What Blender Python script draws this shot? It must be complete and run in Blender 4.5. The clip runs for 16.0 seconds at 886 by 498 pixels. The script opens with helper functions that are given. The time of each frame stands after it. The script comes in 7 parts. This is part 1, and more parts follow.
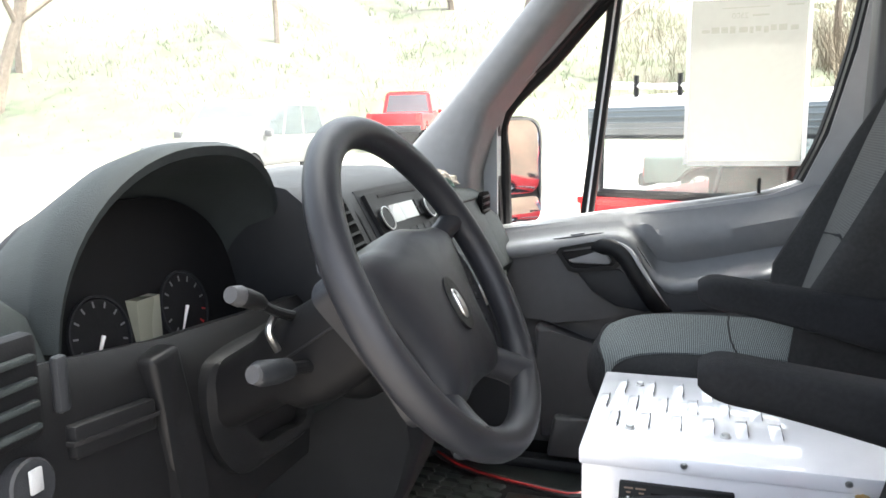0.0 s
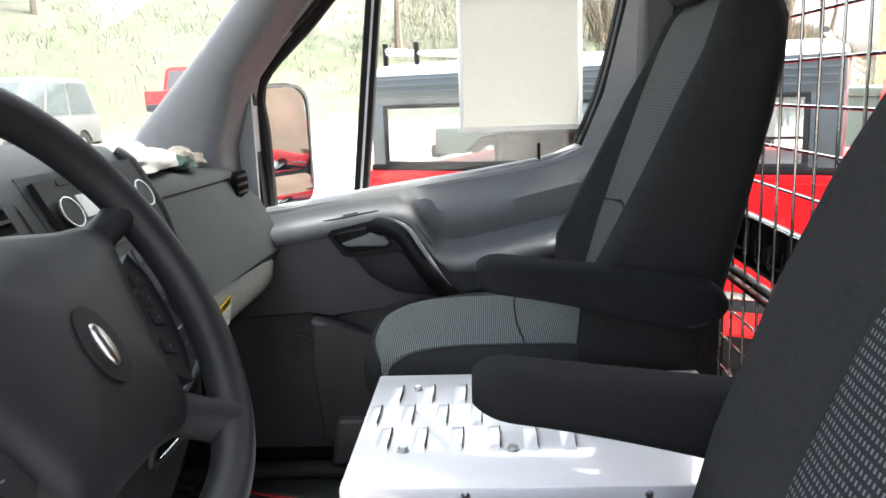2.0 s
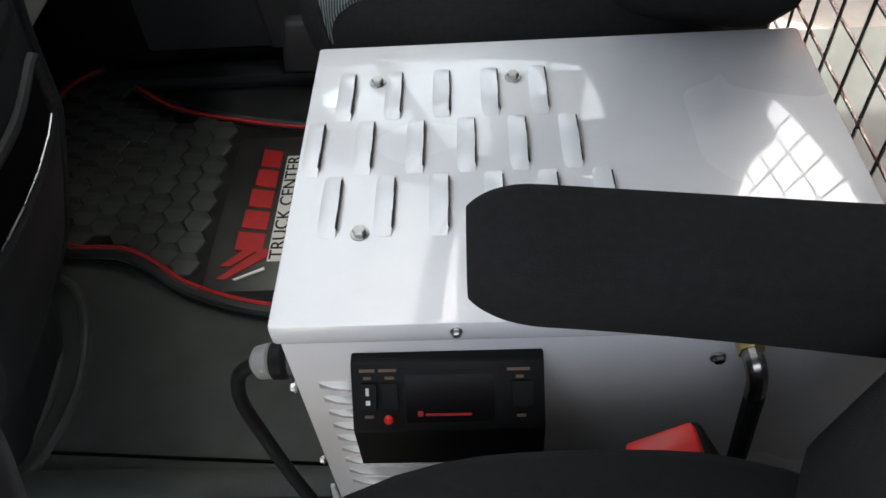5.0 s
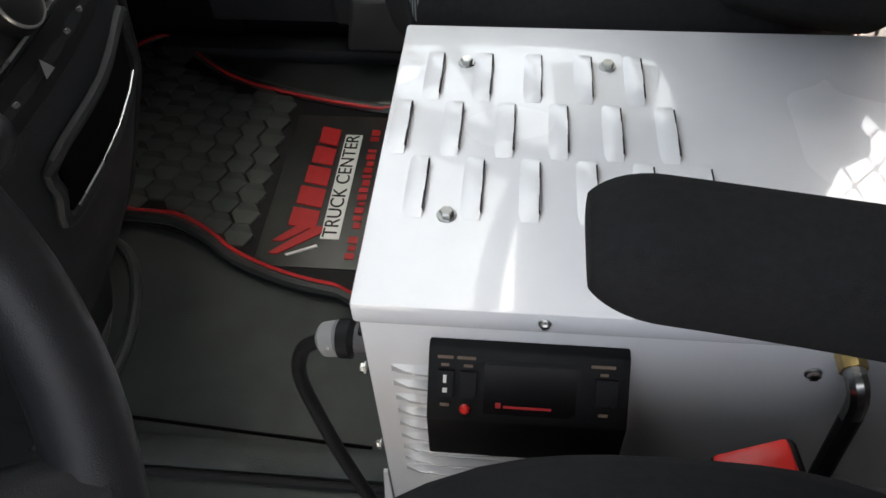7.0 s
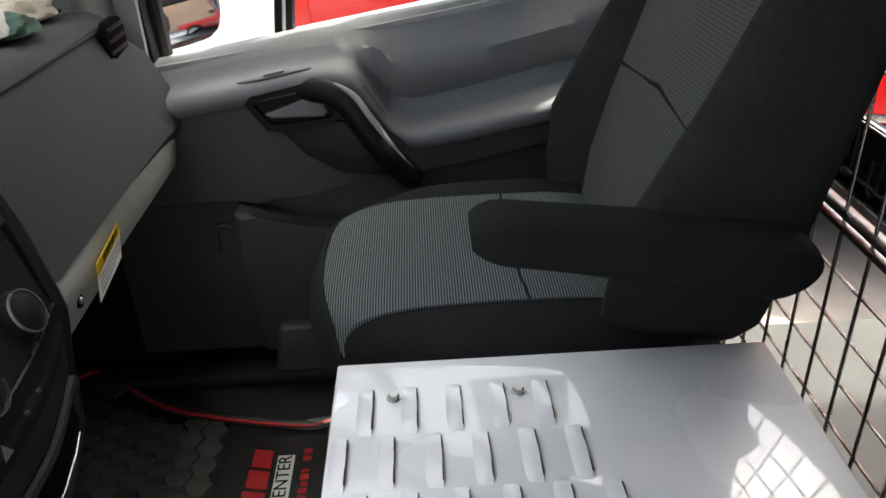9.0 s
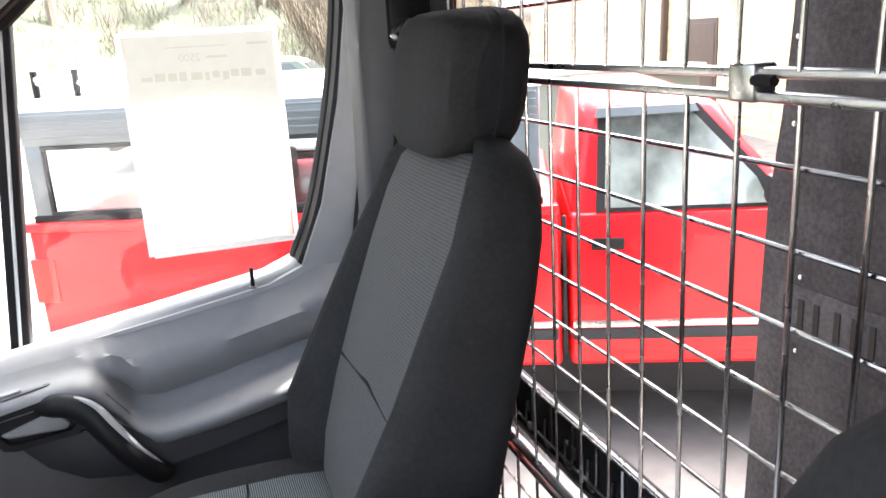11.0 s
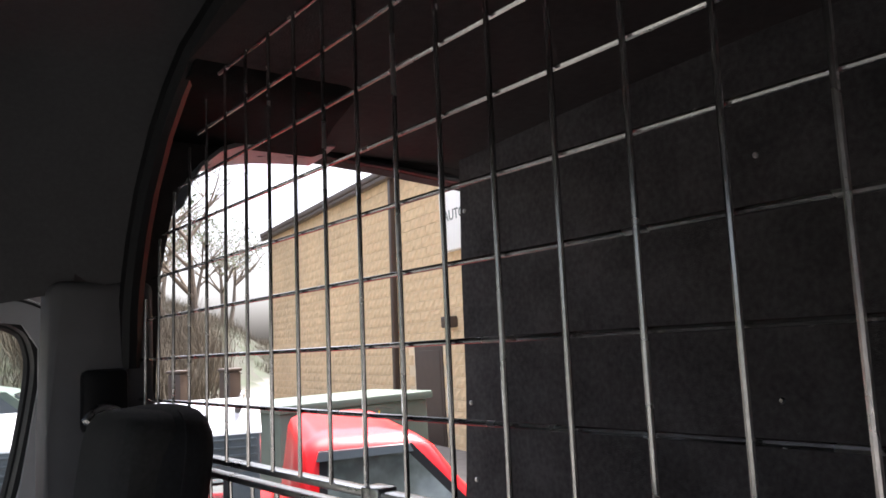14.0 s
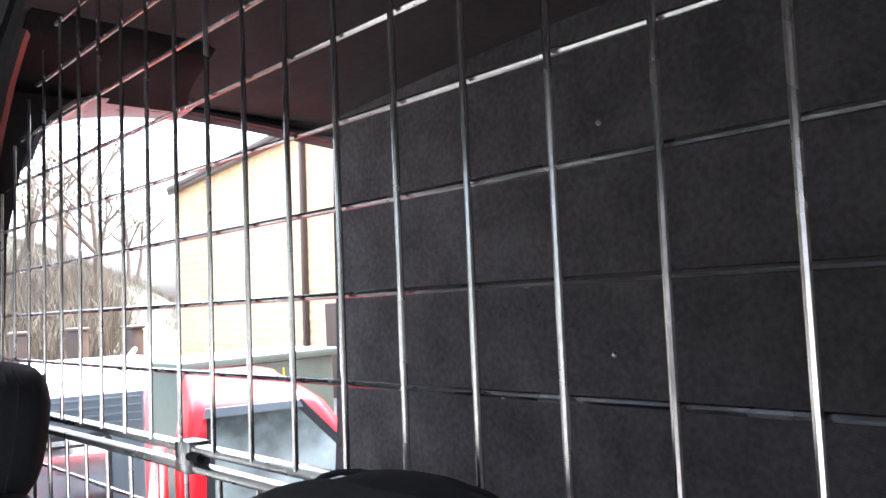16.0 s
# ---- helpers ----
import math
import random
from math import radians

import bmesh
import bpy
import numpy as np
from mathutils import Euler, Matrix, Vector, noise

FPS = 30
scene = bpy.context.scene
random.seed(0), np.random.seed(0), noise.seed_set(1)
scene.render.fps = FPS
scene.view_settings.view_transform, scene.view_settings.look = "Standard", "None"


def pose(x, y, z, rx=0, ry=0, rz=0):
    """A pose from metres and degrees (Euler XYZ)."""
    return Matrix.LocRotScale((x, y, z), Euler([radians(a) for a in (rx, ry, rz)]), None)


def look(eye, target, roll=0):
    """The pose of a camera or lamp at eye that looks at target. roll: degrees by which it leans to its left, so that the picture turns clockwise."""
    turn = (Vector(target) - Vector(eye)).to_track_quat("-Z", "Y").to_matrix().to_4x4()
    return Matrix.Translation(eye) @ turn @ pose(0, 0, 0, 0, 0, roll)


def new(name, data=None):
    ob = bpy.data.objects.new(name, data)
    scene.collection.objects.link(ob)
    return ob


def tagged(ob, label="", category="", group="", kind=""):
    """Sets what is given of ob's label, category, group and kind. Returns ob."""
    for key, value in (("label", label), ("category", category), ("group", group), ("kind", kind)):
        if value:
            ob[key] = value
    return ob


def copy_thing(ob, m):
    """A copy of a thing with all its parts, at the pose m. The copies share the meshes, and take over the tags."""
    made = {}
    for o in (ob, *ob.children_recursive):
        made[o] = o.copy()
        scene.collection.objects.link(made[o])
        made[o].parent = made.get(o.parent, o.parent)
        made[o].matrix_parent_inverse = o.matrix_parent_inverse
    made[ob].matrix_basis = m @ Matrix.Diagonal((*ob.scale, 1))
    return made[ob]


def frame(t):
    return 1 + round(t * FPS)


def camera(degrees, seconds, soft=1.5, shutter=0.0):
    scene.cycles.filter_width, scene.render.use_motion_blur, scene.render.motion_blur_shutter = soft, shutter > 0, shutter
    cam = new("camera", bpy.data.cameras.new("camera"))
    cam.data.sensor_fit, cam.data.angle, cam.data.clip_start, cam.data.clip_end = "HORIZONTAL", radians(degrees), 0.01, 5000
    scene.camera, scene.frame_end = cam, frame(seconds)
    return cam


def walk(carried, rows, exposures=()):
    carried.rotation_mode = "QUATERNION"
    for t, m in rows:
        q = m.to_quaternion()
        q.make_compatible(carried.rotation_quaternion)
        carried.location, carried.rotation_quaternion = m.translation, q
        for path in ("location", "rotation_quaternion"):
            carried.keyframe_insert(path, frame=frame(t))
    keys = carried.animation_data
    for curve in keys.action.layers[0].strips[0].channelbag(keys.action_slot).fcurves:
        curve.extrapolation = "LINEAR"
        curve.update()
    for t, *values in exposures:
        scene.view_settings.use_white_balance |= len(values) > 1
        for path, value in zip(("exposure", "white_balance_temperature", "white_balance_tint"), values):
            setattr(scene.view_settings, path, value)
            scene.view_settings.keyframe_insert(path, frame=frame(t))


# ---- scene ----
cam = camera(59.5, 16.0, soft=1.6)
PATH = [
    (0, (0.144, -1.043, 0.942), (-0.467, 0.834, 0.622), -1.1),
    (0.5, (0.150, -0.996, 0.937), (-0.267, 0.931, 0.605), -2.4),
    (1, (0.187, -0.953, 0.931), (-0.176, 0.976, 0.551), -3.8),
    (1.5, (0.190, -0.892, 0.924), (-0.070, 1.049, 0.516), -3.5),
    (2, (0.177, -0.791, 0.917), (0.058, 1.166, 0.521), -2.3),
    (2.5, (0.169, -0.672, 0.895), (0.191, 1.275, 0.441), -2.2),
    (3, (0.150, -0.559, 0.903), (0.122, 1.314, 0.204), -1.2),
    (3.5, (0.181, -0.454, 0.939), (0.207, 1.190, -0.199), -5.1),
    (4, (0.187, -0.391, 0.980), (0.175, 1.151, -0.294), -2.9),
    (4.5, (0.163, -0.342, 0.952), (-0.009, 1.023, -0.500), -5.4),
    (4.7, (0.166, -0.333, 0.958), (0.036, 0.975, -0.550), -6.4),
    (6.8, (0.127, -0.325, 0.939), (0.035, 0.956, -0.594), -2.6),
    (7, (0.114, -0.324, 0.939), (-0.053, 0.958, -0.586), -2.9),
    (7.5, (0.086, -0.323, 0.943), (-0.217, 0.962, -0.559), -4.6),
    (8, (0.081, -0.308, 0.958), (-0.157, 1.122, -0.420), -3.6),
    (8.5, (0.100, -0.328, 0.993), (0.022, 1.291, -0.179), -2.7),
    (8.7, (0.104, -0.339, 1.008), (0.072, 1.337, -0.082), -2.6),
    (10.8, (0.212, -0.450, 1.176), (0.745, 1.397, 0.612), -3.6),
    (11, (0.190, -0.463, 1.207), (0.807, 1.365, 0.680), -3.4),
    (11.5, (0.189, -0.489, 1.252), (1.017, 1.295, 0.889), -3.0),
    (12, (0.208, -0.511, 1.284), (1.163, 1.230, 1.045), -3.1),
    (12.5, (0.198, -0.543, 1.306), (1.273, 1.143, 1.264), -1.6),
    (13, (0.193, -0.566, 1.317), (1.247, 1.129, 1.444), -2.7),
    (13.5, (0.198, -0.583, 1.313), (1.325, 1.050, 1.562), -2.1),
    (14, (0.221, -0.599, 1.313), (1.455, 0.957, 1.552), -3.3),
    (14.5, (0.233, -0.614, 1.318), (1.567, 0.854, 1.577), -3.7),
    (15, (0.253, -0.632, 1.323), (1.666, 0.762, 1.567), -3.5),
    (15.5, (0.268, -0.663, 1.318), (1.729, 0.682, 1.559), -2.6),
    (15.6, (0.268, -0.670, 1.314), (1.707, 0.699, 1.552), -3.1),
    (16, (0.285, -0.693, 1.309), (1.681, 0.734, 1.426), -3.2),
]
EXPOSURES = [(0.0, 4.15, 6600, 7), (1.5, 3.87, 6600, 7), (2.5, 3.75, 6600, 7), (3.0, 3.8, 6500, 8), (3.5, 3.42, 6600, 7), (4.7, 3.15, 6800, 6),
             (6.8, 3.32, 7000, 6), (8.7, 2.95, 7000, 7), (11.0, 4.35, 6550, 12), (11.5, 4.15, 6500, 12), (12.0, 3.6, 6450, 12), (13.0, 2.68, 6400, 13), (14.5, 2.35, 6200, 12), (15.0, 3.0, 6100, 10), (15.5, 3.4, 6000, 10),
             (16.0, 3.95, 5800, 12)]
walk(cam, [(t, look(eye, target, roll)) for t, eye, target, roll in PATH], EXPOSURES)

# ---------------------------------------------------------------- light
SUN_DIR = Vector((0.36, 0.14, 0.92)).normalized()
world = bpy.data.worlds.new("sky")
scene.world = world
world.use_nodes = True
wn = world.node_tree
sky = wn.nodes.new("ShaderNodeTexSky")
sky.sky_type = "NISHITA"
sky.sun_disc = False
sky.sun_elevation = math.asin(SUN_DIR.z)
sky.sun_rotation = math.atan2(SUN_DIR.x, SUN_DIR.y)
sky.air_density, sky.dust_density, sky.ozone_density = 0.7, 8.0, 0.4
grey = wn.nodes.new("ShaderNodeRGBToBW")          # thin haze takes half the blue out of the sky
haze = wn.nodes.new("ShaderNodeMix")
haze.data_type = "RGBA"
haze.inputs["Factor"].default_value = 0.5
wn.links.new(sky.outputs[0], grey.inputs[0])
wn.links.new(sky.outputs[0], haze.inputs["A"])
wn.links.new(grey.outputs[0], haze.inputs["B"])
wn.links.new(haze.outputs["Result"], wn.nodes["Background"].inputs[0])
wn.nodes["Background"].inputs[1].default_value = 0.15
sun = new("sun", bpy.data.lights.new("sun", "SUN"))
sun.data.energy, sun.data.angle, sun.data.color = 2.2, radians(0.8), (1.0, 0.96, 0.90)
sun.matrix_world = look(SUN_DIR * 30, (0, 0, 0))


# ---------------------------------------------------------------- materials
def mat(name, color, rough=0.5, metal=0.0, var=0.15, scale=40.0, bump=0.0, bump_scale=None, spec=0.5, coat=0.0, dirt=None, wear=0.0):
    """A surface with variation at two scales, fine relief and optional dirt."""
    m = bpy.data.materials.new(name)
    m.use_nodes = True
    nt = m.node_tree
    b = nt.nodes["Principled BSDF"]
    b.inputs["Roughness"].default_value = rough
    b.inputs["Metallic"].default_value = metal
    b.inputs["Specular IOR Level"].default_value = spec
    b.inputs["Coat Weight"].default_value = coat
    b.inputs["Coat Roughness"].default_value = 0.08
    tc = nt.nodes.new("ShaderNodeTexCoord")
    fine = nt.nodes.new("ShaderNodeTexNoise")
    fine.inputs["Scale"].default_value, fine.inputs["Detail"].default_value = scale, 5
    wide = nt.nodes.new("ShaderNodeTexNoise")
    wide.inputs["Scale"].default_value, wide.inputs["Detail"].default_value = scale / 11, 3
    nt.links.new(tc.outputs["Object"], fine.inputs["Vector"])
    nt.links.new(tc.outputs["Object"], wide.inputs["Vector"])
    add = nt.nodes.new("ShaderNodeMath")
    add.operation = "ADD"
    nt.links.new(fine.outputs[0], add.inputs[0])
    nt.links.new(wide.outputs[0], add.inputs[1])
    ramp = nt.nodes.new("ShaderNodeMapRange")
    ramp.inputs[1].default_value, ramp.inputs[2].default_value = 0.7, 1.3
    ramp.inputs[3].default_value, ramp.inputs[4].default_value = 1 - var, 1 + var
    nt.links.new(add.outputs[0], ramp.inputs[0])
    mul = nt.nodes.new("ShaderNodeVectorMath")
    mul.operation = "SCALE"
    mul.inputs[0].default_value = color[:3]
    nt.links.new(ramp.outputs[0], mul.inputs["Scale"])
    last = mul.outputs[0]
    if dirt:
        mix = nt.nodes.new("ShaderNodeMix")
        mix.data_type = "RGBA"
        mix.inputs["B"].default_value = (*dirt, 1)
        pick = nt.nodes.new("ShaderNodeMapRange")
        pick.inputs[1].default_value, pick.inputs[2].default_value = 0.52, 0.72
        pick.inputs[3].default_value, pick.inputs[4].default_value = 0.0, max(wear, 0.3)
        nt.links.new(wide.outputs[0], pick.inputs[0])
        nt.links.new(pick.outputs[0], mix.inputs["Factor"])
        nt.links.new(last, mix.inputs["A"])
        last = mix.outputs["Result"]
    nt.links.new(last, b.inputs["Base Color"])
    rr = nt.nodes.new("ShaderNodeMapRange")
    rr.inputs[1].default_value, rr.inputs[2].default_value = 0.3, 0.7
    rr.inputs[3].default_value, rr.inputs[4].default_value = max(rough - 0.06, 0.02), min(rough + 0.08, 1)
    nt.links.new(wide.outputs[0], rr.inputs[0])
    nt.links.new(rr.outputs[0], b.inputs["Roughness"])
    if bump:
        bs = nt.nodes.new("ShaderNodeTexNoise")
        bs.inputs["Scale"].default_value, bs.inputs["Detail"].default_value = bump_scale or scale * 6, 3
        nt.links.new(tc.outputs["Object"], bs.inputs["Vector"])
        bp = nt.nodes.new("ShaderNodeBump")
        bp.inputs["Strength"].default_value, bp.inputs["Distance"].default_value = bump, 0.002
        nt.links.new(bs.outputs[0], bp.inputs["Height"])
        nt.links.new(bp.outputs[0], b.inputs["Normal"])
    return m


def striped(name, dark, light, freq, axis, duty=0.5, rough=0.9, dots=False):
    """A woven cloth with fine ribs or dots across one axis."""
    m = mat(name, dark, rough, var=0.2, scale=120, bump=0.5, bump_scale=700, spec=0.2)
    nt = m.node_tree
    b = nt.nodes["Principled BSDF"]
    old = b.inputs["Base Color"].links[0].from_socket
    tc = nt.nodes.new("ShaderNodeTexCoord")
    sep = nt.nodes.new("ShaderNodeSeparateXYZ")
    nt.links.new(tc.outputs["Object"], sep.inputs[0])

    def wave(sock, f, d):
        a = nt.nodes.new("ShaderNodeMath")
        a.operation, a.inputs[1].default_value = "MULTIPLY", f
        nt.links.new(sock, a.inputs[0])
        fr = nt.nodes.new("ShaderNodeMath")
        fr.operation = "FRACT"
        nt.links.new(a.outputs[0], fr.inputs[0])
        lt = nt.nodes.new("ShaderNodeMath")
        lt.operation, lt.inputs[1].default_value = "LESS_THAN", d
        nt.links.new(fr.outputs[0], lt.inputs[0])
        return lt.outputs[0]
    fac = wave(sep.outputs[axis], freq, duty)
    if dots:
        other = nt.nodes.new("ShaderNodeMath")
        other.operation = "MULTIPLY"
        nt.links.new(fac, other.inputs[0])
        nt.links.new(wave(sep.outputs[2], freq * 0.8, 0.5), other.inputs[1])
        fac = other.outputs[0]
    mix = nt.nodes.new("ShaderNodeMix")
    mix.data_type = "RGBA"
    nt.links.new(fac, mix.inputs["Factor"])
    nt.links.new(old, mix.inputs["A"])
    mix.inputs["B"].default_value = (*light, 1)
    nt.links.new(mix.outputs["Result"], b.inputs["Base Color"])
    return m


def glass(name, tint=(0.93, 0.95, 0.94), shine=0.03, dust=0.0):
    m = bpy.data.materials.new(name)
    m.use_nodes = True
    nt = m.node_tree
    out = nt.nodes["Material Output"]
    tr = nt.nodes.new("ShaderNodeBsdfTransparent")
    tr.inputs[0].default_value = (*tint, 1)
    gl = nt.nodes.new("ShaderNodeBsdfGlossy")
    gl.inputs["Roughness"].default_value = 0.02
    fr = nt.nodes.new("ShaderNodeLayerWeight")
    fr.inputs[0].default_value = 0.12
    gain = nt.nodes.new("ShaderNodeMapRange")
    gain.inputs[3].default_value, gain.inputs[4].default_value = shine, 0.75
    mx = nt.nodes.new("ShaderNodeMixShader")
    nt.links.new(fr.outputs["Facing"], gain.inputs[0])
    nt.links.new(gain.outputs[0], mx.inputs[0])
    nt.links.new(tr.outputs[0], mx.inputs[1])
    nt.links.new(gl.outputs[0], mx.inputs[2])
    last = mx
    if dust:
        tl = nt.nodes.new("ShaderNodeBsdfTranslucent")
        tl.inputs[0].default_value = (0.9, 0.9, 0.88, 1)
        tc = nt.nodes.new("ShaderNodeTexCoord")
        nz = nt.nodes.new("ShaderNodeTexNoise")
        nz.inputs["Scale"].default_value, nz.inputs["Detail"].default_value = 5, 6
        nt.links.new(tc.outputs["Object"], nz.inputs["Vector"])
        mr = nt.nodes.new("ShaderNodeMapRange")
        mr.inputs[1].default_value, mr.inputs[2].default_value = 0.3, 0.7
        mr.inputs[3].default_value, mr.inputs[4].default_value = dust * 0.6, dust * 1.4
        nt.links.new(nz.outputs[0], mr.inputs[0])
        last = nt.nodes.new("ShaderNodeMixShader")
        nt.links.new(mr.outputs[0], last.inputs[0])
        nt.links.new(mx.outputs[0], last.inputs[1])
        nt.links.new(tl.outputs[0], last.inputs[2])
    nt.links.new(last.outputs[0], out.inputs[0])
    return m


PLASTIC = mat("charcoal_plastic", (0.0150, 0.0165, 0.0190), 0.48, var=0.12, scale=60, bump=0.35, bump_scale=900, spec=0.25)
PLASTIC_DK = mat("black_plastic", (0.0075, 0.0078, 0.0086), 0.45, var=0.15, scale=60, bump=0.2, bump_scale=900, spec=0.16)
DASH = mat("blue_grey_dash", (0.0235, 0.0285, 0.0295), 0.6, var=0.1, scale=50, bump=0.4, bump_scale=800, spec=0.22)
DOOR_UP = mat("mid_grey_door_plastic", (0.150, 0.155, 0.162), 0.5, var=0.08, scale=40, bump=0.3, bump_scale=700)
DOOR_LO = mat("charcoal_door_plastic", (0.036, 0.037, 0.040), 0.5, var=0.1, scale=40, bump=0.4, bump_scale=700)
TRIM = mat("light_grey_trim", (0.25, 0.257, 0.266), 0.5, var=0.06, scale=30, bump=0.25, bump_scale=600)
TRAY = mat("pale_grey_green_trim", (0.30, 0.315, 0.295), 0.5, var=0.06, scale=30, bump=0.2, bump_scale=600)
PILLAR = mat("dark_grey_pillar_trim", (0.062, 0.063, 0.067), 0.6, var=0.08, scale=30, bump=0.3, bump_scale=600)
LINER = mat("grey_headliner", (0.053, 0.053, 0.055), 0.95, var=0.1, scale=120, bump=0.5, bump_scale=900, spec=0.1)
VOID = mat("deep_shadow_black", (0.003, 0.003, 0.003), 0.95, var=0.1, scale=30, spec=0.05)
RUBBER = mat("black_rubber", (0.010, 0.010, 0.011), 0.6, var=0.2, scale=80, bump=0.2, spec=0.2)
WHEEL = mat("soft_wheel_plastic", (0.0145, 0.0152, 0.0180), 0.40, var=0.1, scale=70, bump=0.18, bump_scale=1600, spec=0.25)
CLOTH = mat("black_seat_cloth", (0.017, 0.0175, 0.019), 0.95, var=0.2, scale=150, bump=0.7, bump_scale=1300, spec=0.15)
CLOTH_SIDE = mat("charcoal_seat_cloth", (0.028, 0.028, 0.028), 0.95, var=0.2, scale=150, bump=0.7, bump_scale=1300, spec=0.15)
RIB = striped("ribbed_seat_cloth", (0.030, 0.035, 0.036), (0.165, 0.185, 0.19), 280, 0, 0.42)
RIB_BACK = striped("ribbed_back_cloth", (0.068, 0.068, 0.066), (0.092, 0.092, 0.089), 210, 2, 0.45)
DOT_BACK = striped("dotted_back_cloth", (0.018, 0.02, 0.022), (0.13, 0.14, 0.145), 200, 1, 0.45, dots=True)
WHITE = mat("white_powder_coat", (0.80, 0.80, 0.82), 0.25, var=0.03, scale=25, bump=0.02, bump_scale=300, coat=0.9)
WHITE.node_tree.nodes["Principled BSDF"].inputs["Coat Roughness"].default_value = 0.02
STEEL = mat("zinc_steel", (0.45, 0.45, 0.44), 0.28, metal=1.0, var=0.15, scale=120)
WIRE = mat("bright_wire", (0.44, 0.43, 0.42), 0.23, metal=1.0, var=0.2, scale=150)
BRASS = mat("brass", (0.55, 0.40, 0.16), 0.3, metal=1.0, var=0.15, scale=120)
FLOORM = mat("dark_rubber_floor", (0.034, 0.039, 0.038), 0.46, spec=0.3, var=0.25, scale=18, bump=0.4, bump_scale=500, dirt=(0.060, 0.064, 0.060), wear=0.5)
MATM = mat("black_mat_rubber", (0.026, 0.028, 0.027), 0.36, var=0.2, scale=40, bump=0.3, bump_scale=500, dirt=(0.07, 0.07, 0.065), wear=0.3)
# same rubber as the mat, paler: the sheen on the hexagons is in the colour
HEXM = mat("sheen_toned_mat_rubber", (0.044, 0.049, 0.046), 0.28, var=0.25, scale=40, bump=0.3, bump_scale=500, dirt=(0.10, 0.10, 0.095), wear=0.35)
RED_PL = mat("red_rubber", (0.42, 0.014, 0.018), 0.45, var=0.12, scale=60)
RED_BUCKLE = mat("red_plastic", (0.65, 0.02, 0.015), 0.35, var=0.06, scale=60)
CARPET = mat("grey_bulkhead_carpet", (0.060, 0.0575, 0.059), 1.0, var=0.35, scale=90, bump=1.0, bump_scale=420, spec=0.05)
CARPET_UP = mat("dark_roof_lining", (0.038, 0.034, 0.034), 1.0, var=0.2, scale=60, bump=0.6, bump_scale=300, spec=0.05)
FOAM = mat("black_roof_foam", (0.009, 0.009, 0.009), 0.95, var=0.2, scale=60, bump=0.4, bump_scale=300, spec=0.05)
PAPER = mat("white_paper", (0.82, 0.81, 0.78), 0.8, var=0.02, scale=20)
GLASS = glass("window_glass", (0.78, 0.81, 0.79))
SHIELD = glass("dusty_windscreen", (0.72, 0.755, 0.74), dust=0.005)
CAR_RED = mat("red_car_paint", (0.62, 0.008, 0.012), 0.35, var=0.05, scale=6, coat=0.25, spec=0.2)
CAR_SILVER = mat("silver_paint", (0.085, 0.086, 0.088), 0.45, metal=0.2, var=0.05, scale=6, coat=0.2)
CAR_WHITE = mat("silver_white_paint", (0.62, 0.63, 0.64), 0.3, var=0.04, scale=6, coat=1.0)
CAP = mat("blue_grey_canopy_paint", (0.075, 0.092, 0.103), 0.35, var=0.06, scale=6, coat=0.6)
CAP_TOP = mat("pale_canopy_roof", (0.42, 0.44, 0.47), 0.45, var=0.05, scale=6)
CAP_GLASS = glass("canopy_glass", (0.80, 0.85, 0.87), 0.05, dust=0.06)
BRICK = mat("tan_split_block", (0.66, 0.49, 0.295), 0.9, var=0.16, scale=8, bump=0.8, bump_scale=40)
MORTAR = mat("tan_mortar", (0.72, 0.59, 0.41), 0.95, var=0.1, scale=12, bump=0.4, bump_scale=80)
BROWN = mat("dark_brown_metal", (0.06, 0.04, 0.03), 0.5, var=0.1, scale=10)
UTIL = mat("dark_green_steel", (0.08, 0.11, 0.09), 0.5, var=0.1, scale=8)
MIRROR = mat("mirror_glass", (0.47, 0.54, 0.68), 0.02, metal=1.0, var=0.0)


# ---------------------------------------------------------------- mesh helpers
def link(name, bm, material, sharp=35):
    me = bpy.data.meshes.new(name)
    bmesh.ops.recalc_face_normals(bm, faces=bm.faces)
    for f in bm.faces:
        f.smooth = True
    bm.to_mesh(me)
    bm.free()
    me.set_sharp_from_angle(angle=radians(sharp))
    me.materials.append(material)
    return new(name, me)


def thing(name, base, label, category, group="", kind=""):
    ob = new(name)
    ob.empty_display_size = 0.05
    ob.location = base
    return tagged(ob, label, category, group, kind)


def part(name, bm, material, parent, label="", sharp=35):
    """One mesh under a thing or a part; the bmesh is in world places."""
    base, p = Vector((0, 0, 0)), parent
    while p is not None:
        base += p.location
        p = p.parent
    bmesh.ops.translate(bm, vec=-base, verts=bm.verts)
    ob = link(name, bm, material, sharp)
    ob.parent = parent
    if label:
        ob["label"] = label
    return ob


def solid(name, bm, material, label, category, group="", kind="", sharp=35):
    """A thing that is one mesh."""
    lo = [min(v.co[i] for v in bm.verts) for i in range(3)]
    hi = [max(v.co[i] for v in bm.verts) for i in range(3)]
    base = Vector(((lo[0] + hi[0]) / 2, (lo[1] + hi[1]) / 2, lo[2]))
    bmesh.ops.translate(bm, vec=-base, verts=bm.verts)
    ob = link(name, bm, material, sharp)
    ob.location = base
    return tagged(ob, label, category, group, kind)


